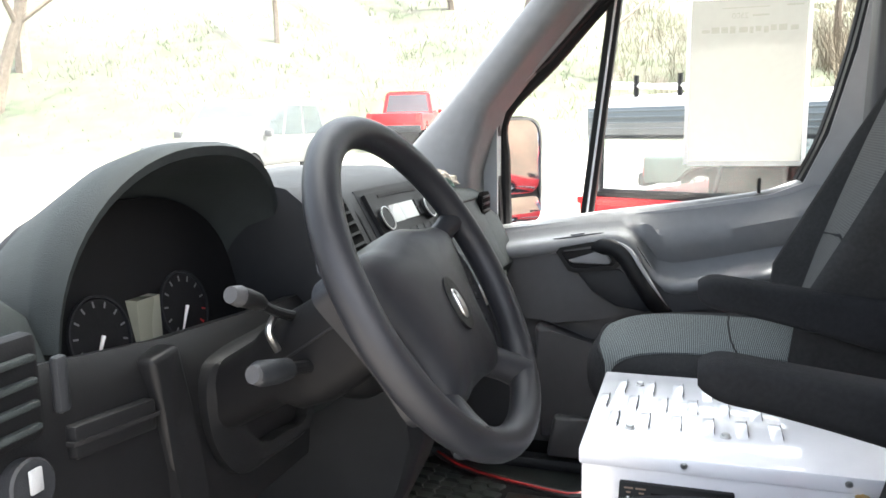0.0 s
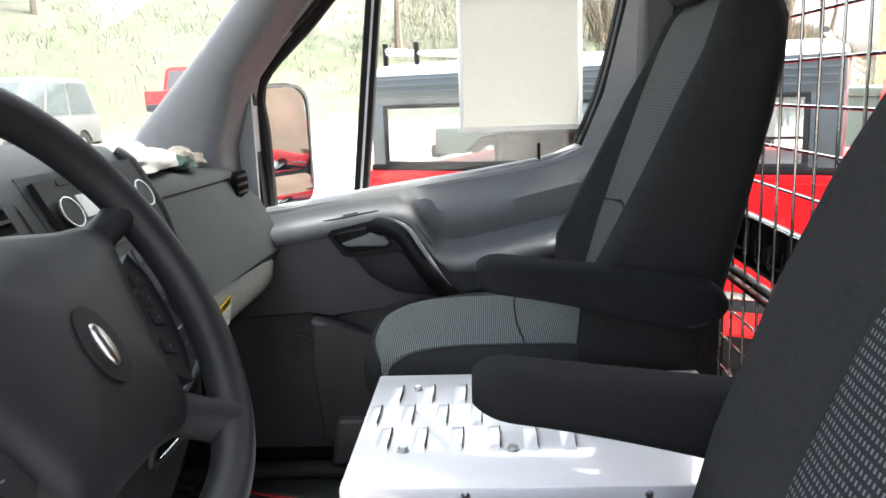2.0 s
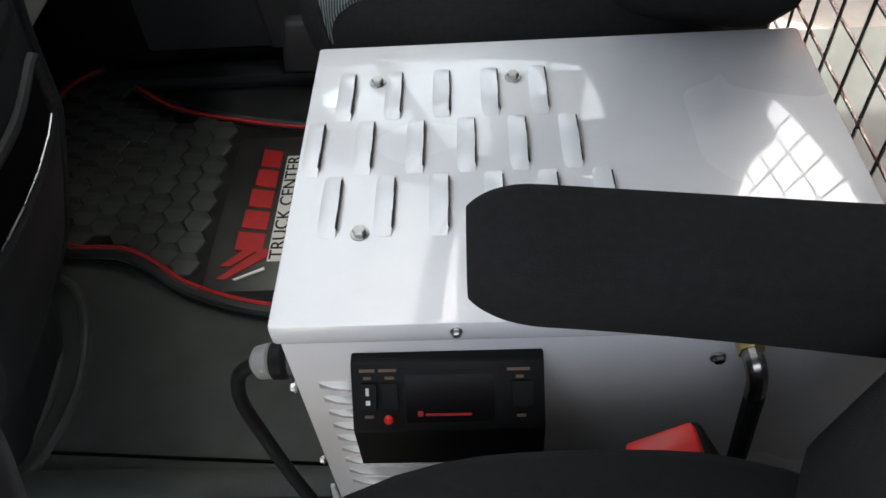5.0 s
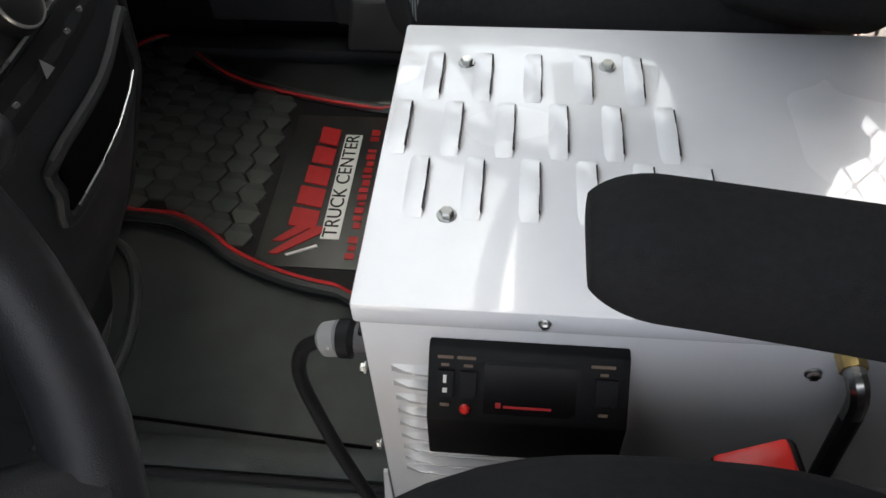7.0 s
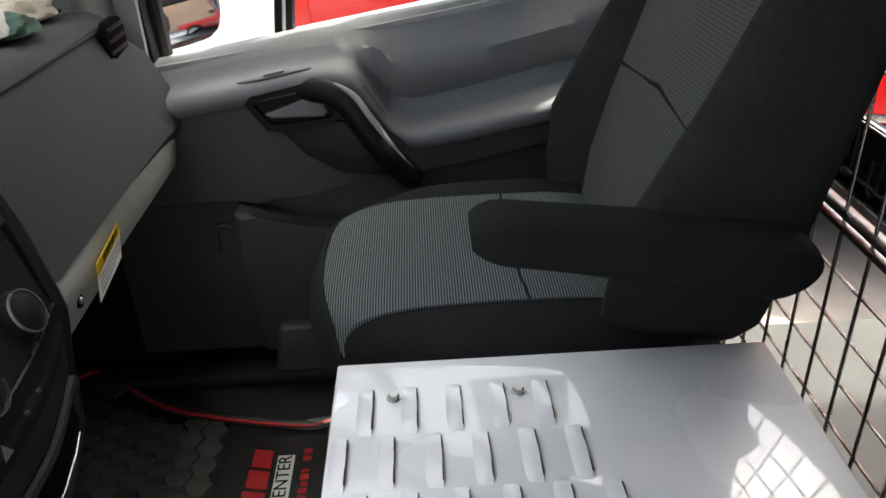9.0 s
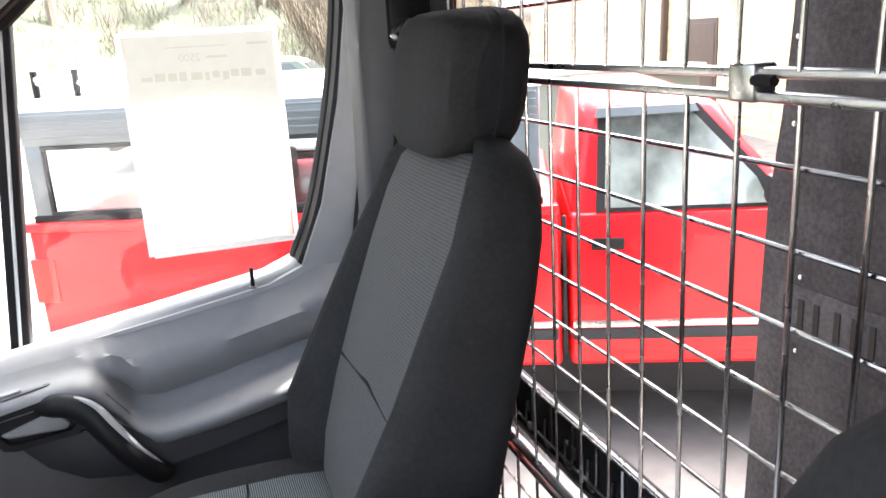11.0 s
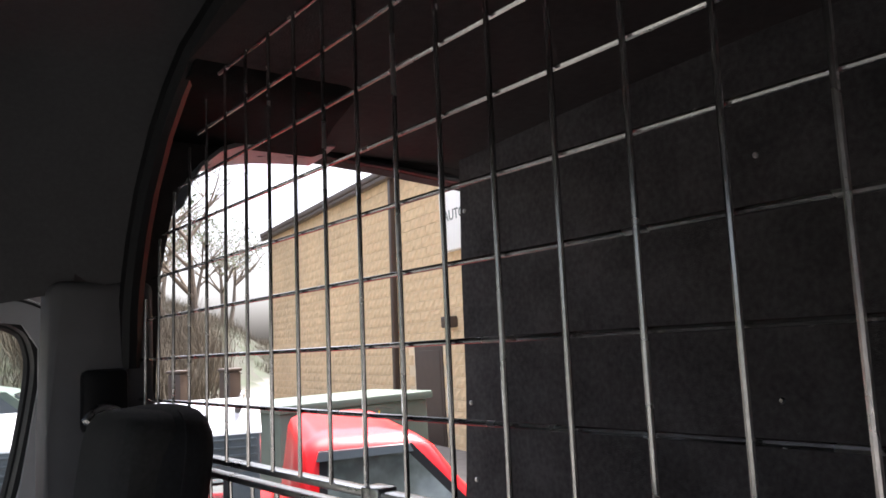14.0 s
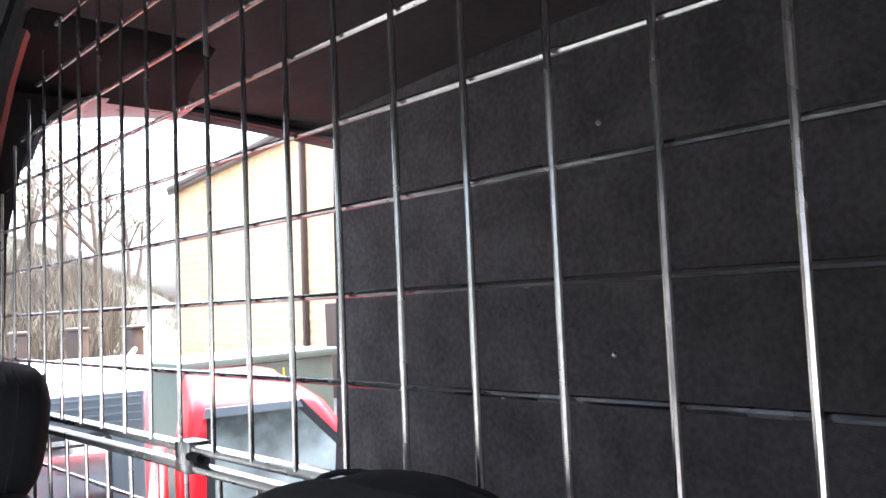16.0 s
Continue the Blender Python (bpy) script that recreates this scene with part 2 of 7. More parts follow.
def B(*boxes, bevel=0.004, seg=2, bm=None):
    """Boxes (x0, x1, y0, y1, z0, z1) with rounded edges, in one bmesh."""
    bm = bm or bmesh.new()
    for x0, x1, y0, y1, z0, z1 in boxes:
        r = bmesh.ops.create_cube(bm, size=1.0)
        vs = r["verts"]
        for v in vs:
            v.co = Vector(((x0 + x1) / 2 + v.co.x * (x1 - x0), (y0 + y1) / 2 + v.co.y * (y1 - y0), (z0 + z1) / 2 + v.co.z * (z1 - z0)))
        w = min(bevel, 0.45 * min(x1 - x0, y1 - y0, z1 - z0))
        if w > 0:
            es = list({e for v in vs for e in v.link_edges})
            bmesh.ops.bevel(bm, geom=es, offset=w, segments=seg, profile=0.5, affect="EDGES")
    return bm


def prism(pts, axis, a, b, bevel=0.004, seg=2, bm=None):
    """A polygon in the plane across an axis, drawn out from a to b. pts: for x (y, z); for y (x, z); for z (x, y)."""
    bm = bm or bmesh.new()
    put = {"x": lambda p, c: (c, p[0], p[1]), "y": lambda p, c: (p[0], c, p[1]), "z": lambda p, c: (p[0], p[1], c)}[axis]
    lo = [bm.verts.new(put(p, a)) for p in pts]
    hi = [bm.verts.new(put(p, b)) for p in pts]
    n = len(pts)
    fs = [bm.faces.new(lo[::-1]), bm.faces.new(hi)]
    for i in range(n):
        fs.append(bm.faces.new((lo[i], lo[(i + 1) % n], hi[(i + 1) % n], hi[i])))
    if bevel:
        es = list({e for f in fs for e in f.edges})
        bmesh.ops.bevel(bm, geom=es, offset=bevel, segments=seg, profile=0.5, affect="EDGES")
    return bm


def loft(rings, closed=True, caps=True, bm=None):
    """A skin over rings of equal count."""
    bm = bm or bmesh.new()
    vs = [[bm.verts.new(p) for p in ring] for ring in rings]
    n = len(rings[0])
    for r, s in zip(vs, vs[1:]):
        for i in range(n if closed else n - 1):
            bm.faces.new((r[i], r[(i + 1) % n], s[(i + 1) % n], s[i]))
    if caps and closed:
        bm.faces.new(vs[0][::-1])
        bm.faces.new(vs[-1])
    return bm


def smooth_path(pts, n=6, closed=False):
    """Points of a smooth curve through the given ones."""
    P = [Vector(p) for p in pts]
    out, m = [], len(P)
    for i in range(m if closed else m - 1):
        p0, p1, p2, p3 = (P[(i + k) % m] if closed else P[min(max(i + k, 0), m - 1)] for k in (-1, 0, 1, 2))
        for j in range(n):
            t = j / n
            out.append(0.5 * (2 * p1 + (p2 - p0) * t + (2 * p0 - 5 * p1 + 4 * p2 - p3) * t * t + (3 * p1 - p0 - 3 * p2 + p3) * t ** 3))
    if not closed:
        out.append(P[-1])
    return out


def tube(pts, r, n=10, closed=False, bm=None, squash=1.0, up=None):
    """A round bar along points; r may be a list."""
    bm = bm or bmesh.new()
    P = [Vector(p) for p in pts]
    m = len(P)
    rs = r if isinstance(r, (list, tuple)) else [r] * m
    rings, last = [], Vector(up) if up else None
    for i, p in enumerate(P):
        d = (P[(i + 1) % m] - P[i - 1]) if closed or 0 < i < m - 1 else (P[1] - P[0] if i == 0 else P[-1] - P[-2])
        d.normalize()
        a = last if last is not None else (Vector((0, 0, 1)) if abs(d.z) < 0.9 else Vector((1, 0, 0)))
        a = (a - d * a.dot(d)).normalized()
        last = a
        c = d.cross(a)
        rings.append([p + rs[i] * (math.cos(2 * math.pi * k / n) * a * squash + math.sin(2 * math.pi * k / n) * c) for k in range(n)])
    if closed:
        rings.append(rings[0])
        vs = [[bm.verts.new(q) for q in ring] for ring in rings[:-1]]
        for i in range(m):
            s, t = vs[i], vs[(i + 1) % m]
            for k in range(n):
                bm.faces.new((s[k], s[(k + 1) % n], t[(k + 1) % n], t[k]))
        return bm
    return loft(rings, bm=bm)


def disc(c, normal, r, h, n=24, bevel=0.002, bm=None):
    """A round plate with its back at c, h thick along the normal."""
    bm = bm or bmesh.new()
    q = Vector(normal).to_track_quat("Z", "Y").to_matrix().to_4x4()
    m = Matrix.Translation(c) @ q
    prof = [(r, 0), (r, h - bevel), (r - bevel, h)]
    rings = [[m @ Vector((rr * math.cos(2 * math.pi * k / n), rr * math.sin(2 * math.pi * k / n), z)) for k in range(n)] for rr, z in prof]
    return loft(rings, bm=bm)


def lathe(prof, m, n=24, bm=None):
    """A profile of (radius, height) turned about the z axis of m."""
    rings = [[m @ Vector((max(rr, 1e-4) * math.cos(2 * math.pi * k / n), max(rr, 1e-4) * math.sin(2 * math.pi * k / n), z)) for k in range(n)] for rr, z in prof]
    if prof[0][0] > 0.001 and prof[-1][0] > 0.001:
        return loft(rings + rings[:1], caps=False, bm=bm)
    return loft(rings, bm=bm)


def pillow(x0, x1, y0, y1, z0, z1, p=4.0, nx=20, bm=None, fn=None):
    """A soft block: a superellipsoid between the given bounds."""
    bm = bm or bmesh.new()
    r = bmesh.ops.create_uvsphere(bm, u_segments=nx * 2, v_segments=nx, radius=1.0)
    c, h = Vector(((x0 + x1) / 2, (y0 + y1) / 2, (z0 + z1) / 2)), Vector(((x1 - x0) / 2, (y1 - y0) / 2, (z1 - z0) / 2))
    for v in r["verts"]:
        d = v.co.copy()
        s = (abs(d.x) ** p + abs(d.y) ** p + abs(d.z) ** p) ** (-1 / p)
        d *= s
        v.co = Vector((c.x + d.x * h.x, c.y + d.y * h.y, c.z + d.z * h.z))
        if fn:
            v.co = fn(v.co)
    return bm


def rounded(w, h, r, n=5, cx=0.0, cy=0.0):
    """A rounded rectangle as a list of points."""
    out = []
    for sx, sy, a0 in ((1, 1, 0), (-1, 1, 90), (-1, -1, 180), (1, -1, 270)):
        for k in range(n + 1):
            a = radians(a0 + 90 * k / n)
            out.append((cx + sx * (w / 2 - r) + r * math.cos(a), cy + sy * (h / 2 - r) + r * math.sin(a)))
    return out


def words(body, m, size, material, parent, name="lettering", depth=0.0008, align="CENTER"):
    """Raised letters in the built-in font, as a mesh at the pose m."""
    cu = bpy.data.curves.new(name, "FONT")
    cu.body, cu.size, cu.extrude, cu.align_x, cu.align_y = body, size, depth, align, "CENTER"
    tmp = bpy.data.objects.new(name, cu)
    me = bpy.data.meshes.new_from_object(tmp)
    bpy.data.objects.remove(tmp)
    me.transform(m)
    base, p = Vector((0, 0, 0)), parent
    while p is not None:
        base += p.location
        p = p.parent
    me.transform(Matrix.Translation(-base))
    me.materials.clear()
    me.materials.append(material)
    ob = new(name, me)
    ob.parent = parent
    return ob


# ---------------------------------------------------------------- ground and hill
GZ = -0.62


def ease(t):
    t = min(1.0, max(0.0, t))
    return t * t * (3 - 2 * t)


def foot(x, y):
    """How far off the bank begins: far beyond the yard, nearer in the gap beside the block building."""
    return 25 - 11.5 * ease((x - 1.0) / 3.0) * ease((0.46 * y - x) / 1.5)


def hill(x, y):
    """Height of the land: a yard with a slight rise, and a bank beyond it that falls away behind the van."""
    d = -0.42 * x + 0.90 * y
    side = 1 / (1 + math.exp(min(max((x - 16 - 0.12 * y) / 4, -50), 50)))
    h = 0.03 * min(max(0.0, d - 2.5), 60)
    f = foot(x, y)
    e = d - f
    if e > 0:
        h += min(e, 60) * (0.36 - 0.012 * (25 - f)) * side * (1 - math.exp(-e / 3)) + 0.35 * noise.noise(Vector((x * 0.15, y * 0.15, 0))) * min(e, 5) / 5
    return GZ + h


def build_ground():
    bm = bmesh.new()
    xs = [-400, -200, -120, -80] + [-60 + 2 * i for i in range(61)] + [80, 120, 200, 400]
    ys = [-400, -150, -60, -30, -15, -6] + [-3 + 1.5 * i for i in range(60)] + [95, 120, 200, 400]
    vs = [[bm.verts.new((x, y, hill(x, y))) for x in xs] for y in ys]
    for r, s in zip(vs, vs[1:]):
        for i in range(len(xs) - 1):
            bm.faces.new((r[i], r[i + 1], s[i + 1], s[i]))
    me = bpy.data.meshes.new("ground")
    bm.to_mesh(me)
    bm.free()
    for p in me.polygons:
        p.use_smooth = True
    m = mat("yard_and_bank", (0.155, 0.145, 0.135), 0.95, var=0.22, scale=6, bump=0.7, bump_scale=50)
    nt = m.node_tree
    b = nt.nodes["Principled BSDF"]
    old = b.inputs["Base Color"].links[0].from_socket
    tc = nt.nodes.new("ShaderNodeTexCoord")
    sep = nt.nodes.new("ShaderNodeSeparateXYZ")
    nt.links.new(tc.outputs["Object"], sep.inputs[0])
    n1 = nt.nodes.new("ShaderNodeTexNoise")
    n1.inputs["Scale"].default_value, n1.inputs["Detail"].default_value = 1.3, 8
    nt.links.new(tc.outputs["Object"], n1.inputs["Vector"])
    grass = nt.nodes.new("ShaderNodeValToRGB")
    e = grass.color_ramp.elements
    e[0].position, e[0].color = 0.35, (0.046, 0.042, 0.034, 1)
    e[1].position, e[1].color = 0.62, (0.030, 0.041, 0.019, 1)
    nt.links.new(n1.outputs[0], grass.inputs[0])
    up = nt.nodes.new("ShaderNodeMapRange")
    up.inputs[1].default_value, up.inputs[2].default_value = GZ + 0.42, GZ + 0.75
    nt.links.new(sep.outputs[2], up.inputs[0])
    mix = nt.nodes.new("ShaderNodeMix")
    mix.data_type = "RGBA"
    nt.links.new(up.outputs[0], mix.inputs["Factor"])
    nt.links.new(old, mix.inputs["A"])
    nt.links.new(grass.outputs[0], mix.inputs["B"])
    nt.links.new(mix.outputs["Result"], b.inputs["Base Color"])
    me.materials.append(m)
    tagged(new("ground", me), "worn pale asphalt yard rising into a grassy bank", "ground", kind="structure")


build_ground()

# ---------------------------------------------------------------- van shell
CY = 0.15          # middle of the van
MX = 0.667         # wire partition
BX = 1.42          # carpeted bulkhead


def ring_xz(outer, inner, y0, y1, bm=None, bevel=0.006):
    """A flat frame between two outlines of (x, z)."""
    bm = bm or bmesh.new()
    n = len(outer)
    vs = [[bm.verts.new((p[0], y, p[1])) for p in o] for o, y in ((outer, y0), (inner, y0), (inner, y1), (outer, y1))]
    for k in range(4):
        r, s = vs[k], vs[(k + 1) % 4]
        for i in range(n):
            bm.faces.new((r[i], r[(i + 1) % n], s[(i + 1) % n], s[i]))
    if bevel:
        es = [e for e in bm.edges if len(e.link_faces) == 2 and e.calc_face_angle(0) > 0.9]
        bmesh.ops.bevel(bm, geom=es, offset=bevel, segments=2, profile=0.5, affect="EDGES")
    return bm


def build_shell():
    fl = thing("floor", (0, CY, -0.03), "dark grey-black ribbed rubber cab floor", "floor", kind="structure")
    part("floor_covering", B((-1.0, BX, -0.76, 1.05, -0.06, 0.0), bevel=0.003), FLOORM, fl)
    part("floor_seam", tube([(-0.44, 0.143, 0.001), (-0.25, 0.131, 0.001), (-0.05, 0.119, 0.001)], 0.0025, 6), VOID, fl)
    part("step_cover", prism([(0.070, 0.0), (0.116, 0.0), (0.113, 0.009), (0.104, 0.013), (0.080, 0.013), (0.072, 0.008)], "x", -0.46, 0.0, bevel=0.0), FLOORM, fl)
    part("step_lip", tube([(-0.46, 0.066, 0.004), (0.0, 0.062, 0.004)], 0.006, 8), RUBBER, fl)
    part("moulded_ridge", tube(smooth_path([(-0.56, 0.46, 0.0), (-0.50, 0.43, 0.001), (-0.457, 0.36, 0.001), (-0.432, 0.25, 0.001), (-0.442, 0.15, 0.0), (-0.47, 0.08, 0.0)], 6), 0.009, 10), FLOORM, fl)
    part("moulded_ridge", tube(smooth_path([(-0.59, 0.44, 0.0), (-0.54, 0.41, 0.001), (-0.495, 0.34, 0.001), (-0.468, 0.24, 0.001), (-0.478, 0.15, 0.0), (-0.50, 0.08, 0.0)], 6), 0.007, 10), FLOORM, fl)
    part("sill_strip", B((-0.60, 0.60, 0.93, 0.98, 0.0, 0.035), bevel=0.012), PLASTIC, fl)
    for k, y in enumerate((-0.10, -0.07)):
        part("floor_rib", tube(smooth_path([(-0.62, y - 0.02, 0.0), (-0.35, y, 0.0), (-0.12, y, 0.0), (0.02, y - 0.03, 0.0)], 6), 0.006, 8), FLOORM, fl)
    part("floor_rib", B((-0.62, 0.6, -0.285, -0.272, -0.002, 0.006), bevel=0.003), FLOORM, fl)
    part("floor_step", B((-0.7, 0.6, -0.76, -0.38, -0.002, 0.012), bevel=0.006), PLASTIC_DK, fl)
    wall = thing("wall_front", (-0.98, CY, 0), "dark firewall and footwell lining under the dashboard", "wall", kind="structure")
    part("footwell_lining", prism([(-1.02, -0.02), (-0.92, -0.02), (-0.70, 0.10), (-0.60, 0.3), (-0.62, 0.46), (-1.02, 0.60)], "y", -0.74, 1.04, bevel=0.01), PLASTIC_DK, wall)
    solid("wall_kick", B((-1.02, 0.60, 1.03, 1.09, -0.06, 0.60), (-1.02, -0.44, 1.0, 1.09, 0.0, 0.80), bevel=0.01), PLASTIC_DK, "dark kick panel and sill beside the passenger footwell", "wall", kind="structure")
    # left wall behind the open driver door, and the outer skin
    solid("wall_left", B((0.50, BX + 0.05, -0.80, -0.72, -0.06, 1.90), bevel=0.01), TRIM, "grey inner wall behind the driver door opening", "wall", kind="structure")
    # bulkhead behind the compartment
    bh = thing("wall_bulkhead", (BX + 0.02, CY, 0), "dark grey carpeted bulkhead with small bright rivets", "wall", kind="structure")
    part("carpet_panel", prism([(-0.76, -0.03), (0.93, -0.03), (0.90, 0.80), (0.872, 1.00), (0.855, 1.20), (0.845, 1.50), (0.832, 1.70), (0.83, 1.82), (-0.76, 1.82)], "x", BX, BX + 0.04, bevel=0.003), CARPET, bh)
    for y, z in ((0.82, 1.626), (0.838, 1.167), (0.063, 1.19), (0.063, 1.592), (0.79, 0.665), (0.79, 0.495), (0.835, 0.99), (-0.40, 1.19), (-0.40, 1.585)):
        part("rivet", disc((BX, y, z), (-1, 0, 0), 0.0055, 0.004, 10), STEEL, bh)
    tr = B((BX - 0.005, BX, -0.74, 0.845, 0.515, 0.645), bevel=0.003)
    part("load_track", tr, CARPET, bh, "grey painted slotted load track")
    for k in range(30):
        y = 0.822 - k * 0.043 - 0.012 * (k // 3)
        part("track_slot", B((BX - 0.0065, BX - 0.004, y - 0.0085, y + 0.0085, 0.54, 0.62), bevel=0.002, seg=1), PLASTIC_DK, bh)
    roof_in = [(0.98, 1.752), (0.90, 1.752), (0.80, 1.755), (0.65, 1.766), (0.50, 1.776), (0.27, 1.788), (0.0, 1.797), (-0.25, 1.797), (-0.50, 1.785), (-0.80, 1.74)]
    solid("ceiling", prism(roof_in + [(-0.80, 1.85), (0.98, 1.85)], "x", MX - 0.02, 1.66, bevel=0.0), CARPET_UP, "dark brown-grey lined roof of the rear compartment", "ceiling", kind="structure")
    # side wall around the sliding-door opening
    oi = [(0.70, -0.04), (1.60, -0.04), (1.60, 0.6), (1.60, 1.2), (1.60, 1.70), (1.49, 1.709), (1.25, 1.729), (1.075, 1.739), (0.96, 1.733), (0.879, 1.722), (0.827, 1.706), (0.785, 1.678), (0.763, 1.653), (0.736, 1.582), (0.711, 1.456), (0.70, 1.2), (0.69, 0.6)]
    oo = [(0.56, -0.10), (1.70, -0.10), (1.70, 0.6), (1.70, 1.2), (1.70, 1.90), (1.55, 1.90), (1.25, 1.90), (1.075, 1.90), (0.96, 1.90), (0.879, 1.90), (0.80, 1.90), (0.70, 1.90), (0.60, 1.90), (0.57, 1.60), (0.56, 1.45), (0.56, 1.2), (0.56, 0.6)]
    solid("wall_right", ring_xz(oo, oi, 0.90, 0.95), CARPET_UP, "dark side wall round the open sliding-door opening", "wall", kind="structure")
    solid("wall_right_skin", B((0.60, 1.70, 0.99, 1.06, 1.80, 1.90), bevel=0.01), CAR_WHITE, "white outer skin above the side opening", "wall", kind="structure")
    rings = []
    for y, z, x1 in ((0.535, 1.776, 0.955), (0.56, 1.757, 0.965), (0.64, 1.750, 0.985), (0.72, 1.746, 1.005), (0.80, 1.738, 1.03), (0.86, 1.728, 1.06)):
        rings.append([(0.655, y, z), (x1 - 0.03, y, z), (x1, y, z + 0.012), (x1 + 0.004, y, 1.80), (0.655, y, 1.80)])
    solid("trim_door_header", loft(rings), FOAM, "black plastic header trim over the side opening", "trim", kind="structure")
    lip = []
    for x, z in ((0.740, 1.588), (0.752, 1.622), (0.775, 1.665), (0.815, 1.699), (0.86, 1.716), (0.93, 1.729), (1.00, 1.735), (1.075, 1.738)):
        lip.append([(x, 0.835, z + 0.012), (x, 0.895, z + 0.001), (x, 0.956, z - 0.004), (x, 0.956, z + 0.006), (x, 0.895, z + 0.012), (x, 0.835, z + 0.022)])
    solid("trim_opening_lip", loft(lip), DOOR_UP, "pale painted curved lip at the top of the side opening", "trim", kind="structure")
    solid("trim_opening_rail", tube([(1.08, 0.893, 1.748), (1.25, 0.893, 1.738), (1.49, 0.893, 1.718), (1.58, 0.893, 1.710)], 0.010, 8), PLASTIC, "dark seal rail along the top of the side opening", "trim", kind="structure")
    # B pillar trim between the door window and the opening
    pil = [(0.50, 0.62), (0.69, 0.62), (0.695, 1.2), (0.70, 1.46), (0.52, 1.46), (0.515, 1.2)]
    solid("trim_pillar_lower", prism(pil, "y", 0.885, 0.985, bevel=0.02, seg=3), PILLAR, "grey plastic pillar trim behind the passenger door", "trim", kind="structure")
    # cab headliner, an arch of cloth from the doors over the seats
    arcs = []
    prof_r = [(0.872, 1.46), (0.835, 1.54), (0.785, 1.615), (0.704, 1.70), (0.63, 1.755), (0.545, 1.80), (0.42, 1.83), (0.15, 1.85)]
    prof_f = [(1.03, 1.40), (1.015, 1.46), (0.985, 1.53), (0.91, 1.62), (0.82, 1.69), (0.68, 1.75), (0.45, 1.78), (0.15, 1.79)]
    prof_w = [(1.03, 1.36), (1.00, 1.40), (0.93, 1.45), (0.83, 1.50), (0.70, 1.54), (0.55, 1.57), (0.35, 1.59), (0.15, 1.60)]
    for x, pr in ((-0.02, prof_w), (0.12, [((a[0] + b[0]) / 2, (a[1] + b[1]) / 2) for a, b in zip(prof_w, prof_f)]), (0.28, prof_f), (0.48, [((a[0] + b[0]) / 2, (a[1] + b[1]) / 2) for a, b in zip(prof_f, prof_r)]), (0.655, prof_r)):
        out = 0.07 if x > 0.4 else 0.0
        full = pr + [(2 * CY - y - out, z) for y, z in reversed(pr[:-1])]
        inner = [(x, y, z) for y, z in full]
        outer = [(x, CY + (y - CY) * 1.06, z + 0.03) for y, z in reversed(full)]
        arcs.append(inner + outer)
    solid("ceiling_cab", loft(arcs), LINER, "grey cloth headliner over the cab", "ceiling", kind="structure", sharp=50)
    rim = [(MX - 0.012, y, z) for y, z in [(0.90, 1.30), (0.89, 1.40)] + prof_r] + [(MX - 0.012, 2 * CY - y - 0.07, z) for y, z in reversed(prof_r[:-1])] + [(MX - 0.012, -0.66, 1.40), (MX - 0.012, -0.67, 1.30)]
    solid("trim_arch", tube(rim, 0.022, 10), PLASTIC_DK, "black edge trim where the headliner meets the partition", "trim", kind="structure")
    # outer roof so that no sky shows from inside
    solid("roof", B((-0.12, 1.72, -0.80, 1.06, 1.895, 1.935), bevel=0.02), CAR_WHITE, "white painted van roof", "roof", kind="structure")
    hdr = []
    for k in range(13):
        y = -0.72 + k * 1.74 / 12
        s = ((y - CY) / 0.87) ** 2
        hdr.append((-0.06 - 0.10 * (1 - s), y, 1.585 - 0.02 * s))
    solid("trim_windscreen_header", tube(hdr, 0.045, 10), LINER, "grey header trim above the windscreen", "trim", kind="structure")


build_shell()


def build_roof_handle():
    g = thing("grab_handle", (0.15, 0.99, 1.44), "dark grey roof grab handle above the passenger door", "handle")
    pts = smooth_path([(0.02, 1.00, 1.452), (0.035, 0.975, 1.436), (0.08, 0.960, 1.425), (0.17, 0.955, 1.425), (0.25, 0.960, 1.440), (0.285, 0.975, 1.455), (0.295, 1.00, 1.475)], 5)
    part("grip", tube(pts, 0.013, 10, squash=1.2), PLASTIC, g)
    for x, z in ((0.025, 1.455), (0.292, 1.472)):
        part("mount", pillow(x - 0.03, x + 0.03, 0.975, 1.02, z - 0.022, z + 0.022, 3, 10), PLASTIC_DK, g)


build_roof_handle()


def shield_x(y, z):
    """The windscreen's surface."""
    s = ((y - CY) / 0.87) ** 2
    return -0.66 + (z - 0.84) / 1.05 * 1.0 - 0.24 * (1 - s) + 0.0


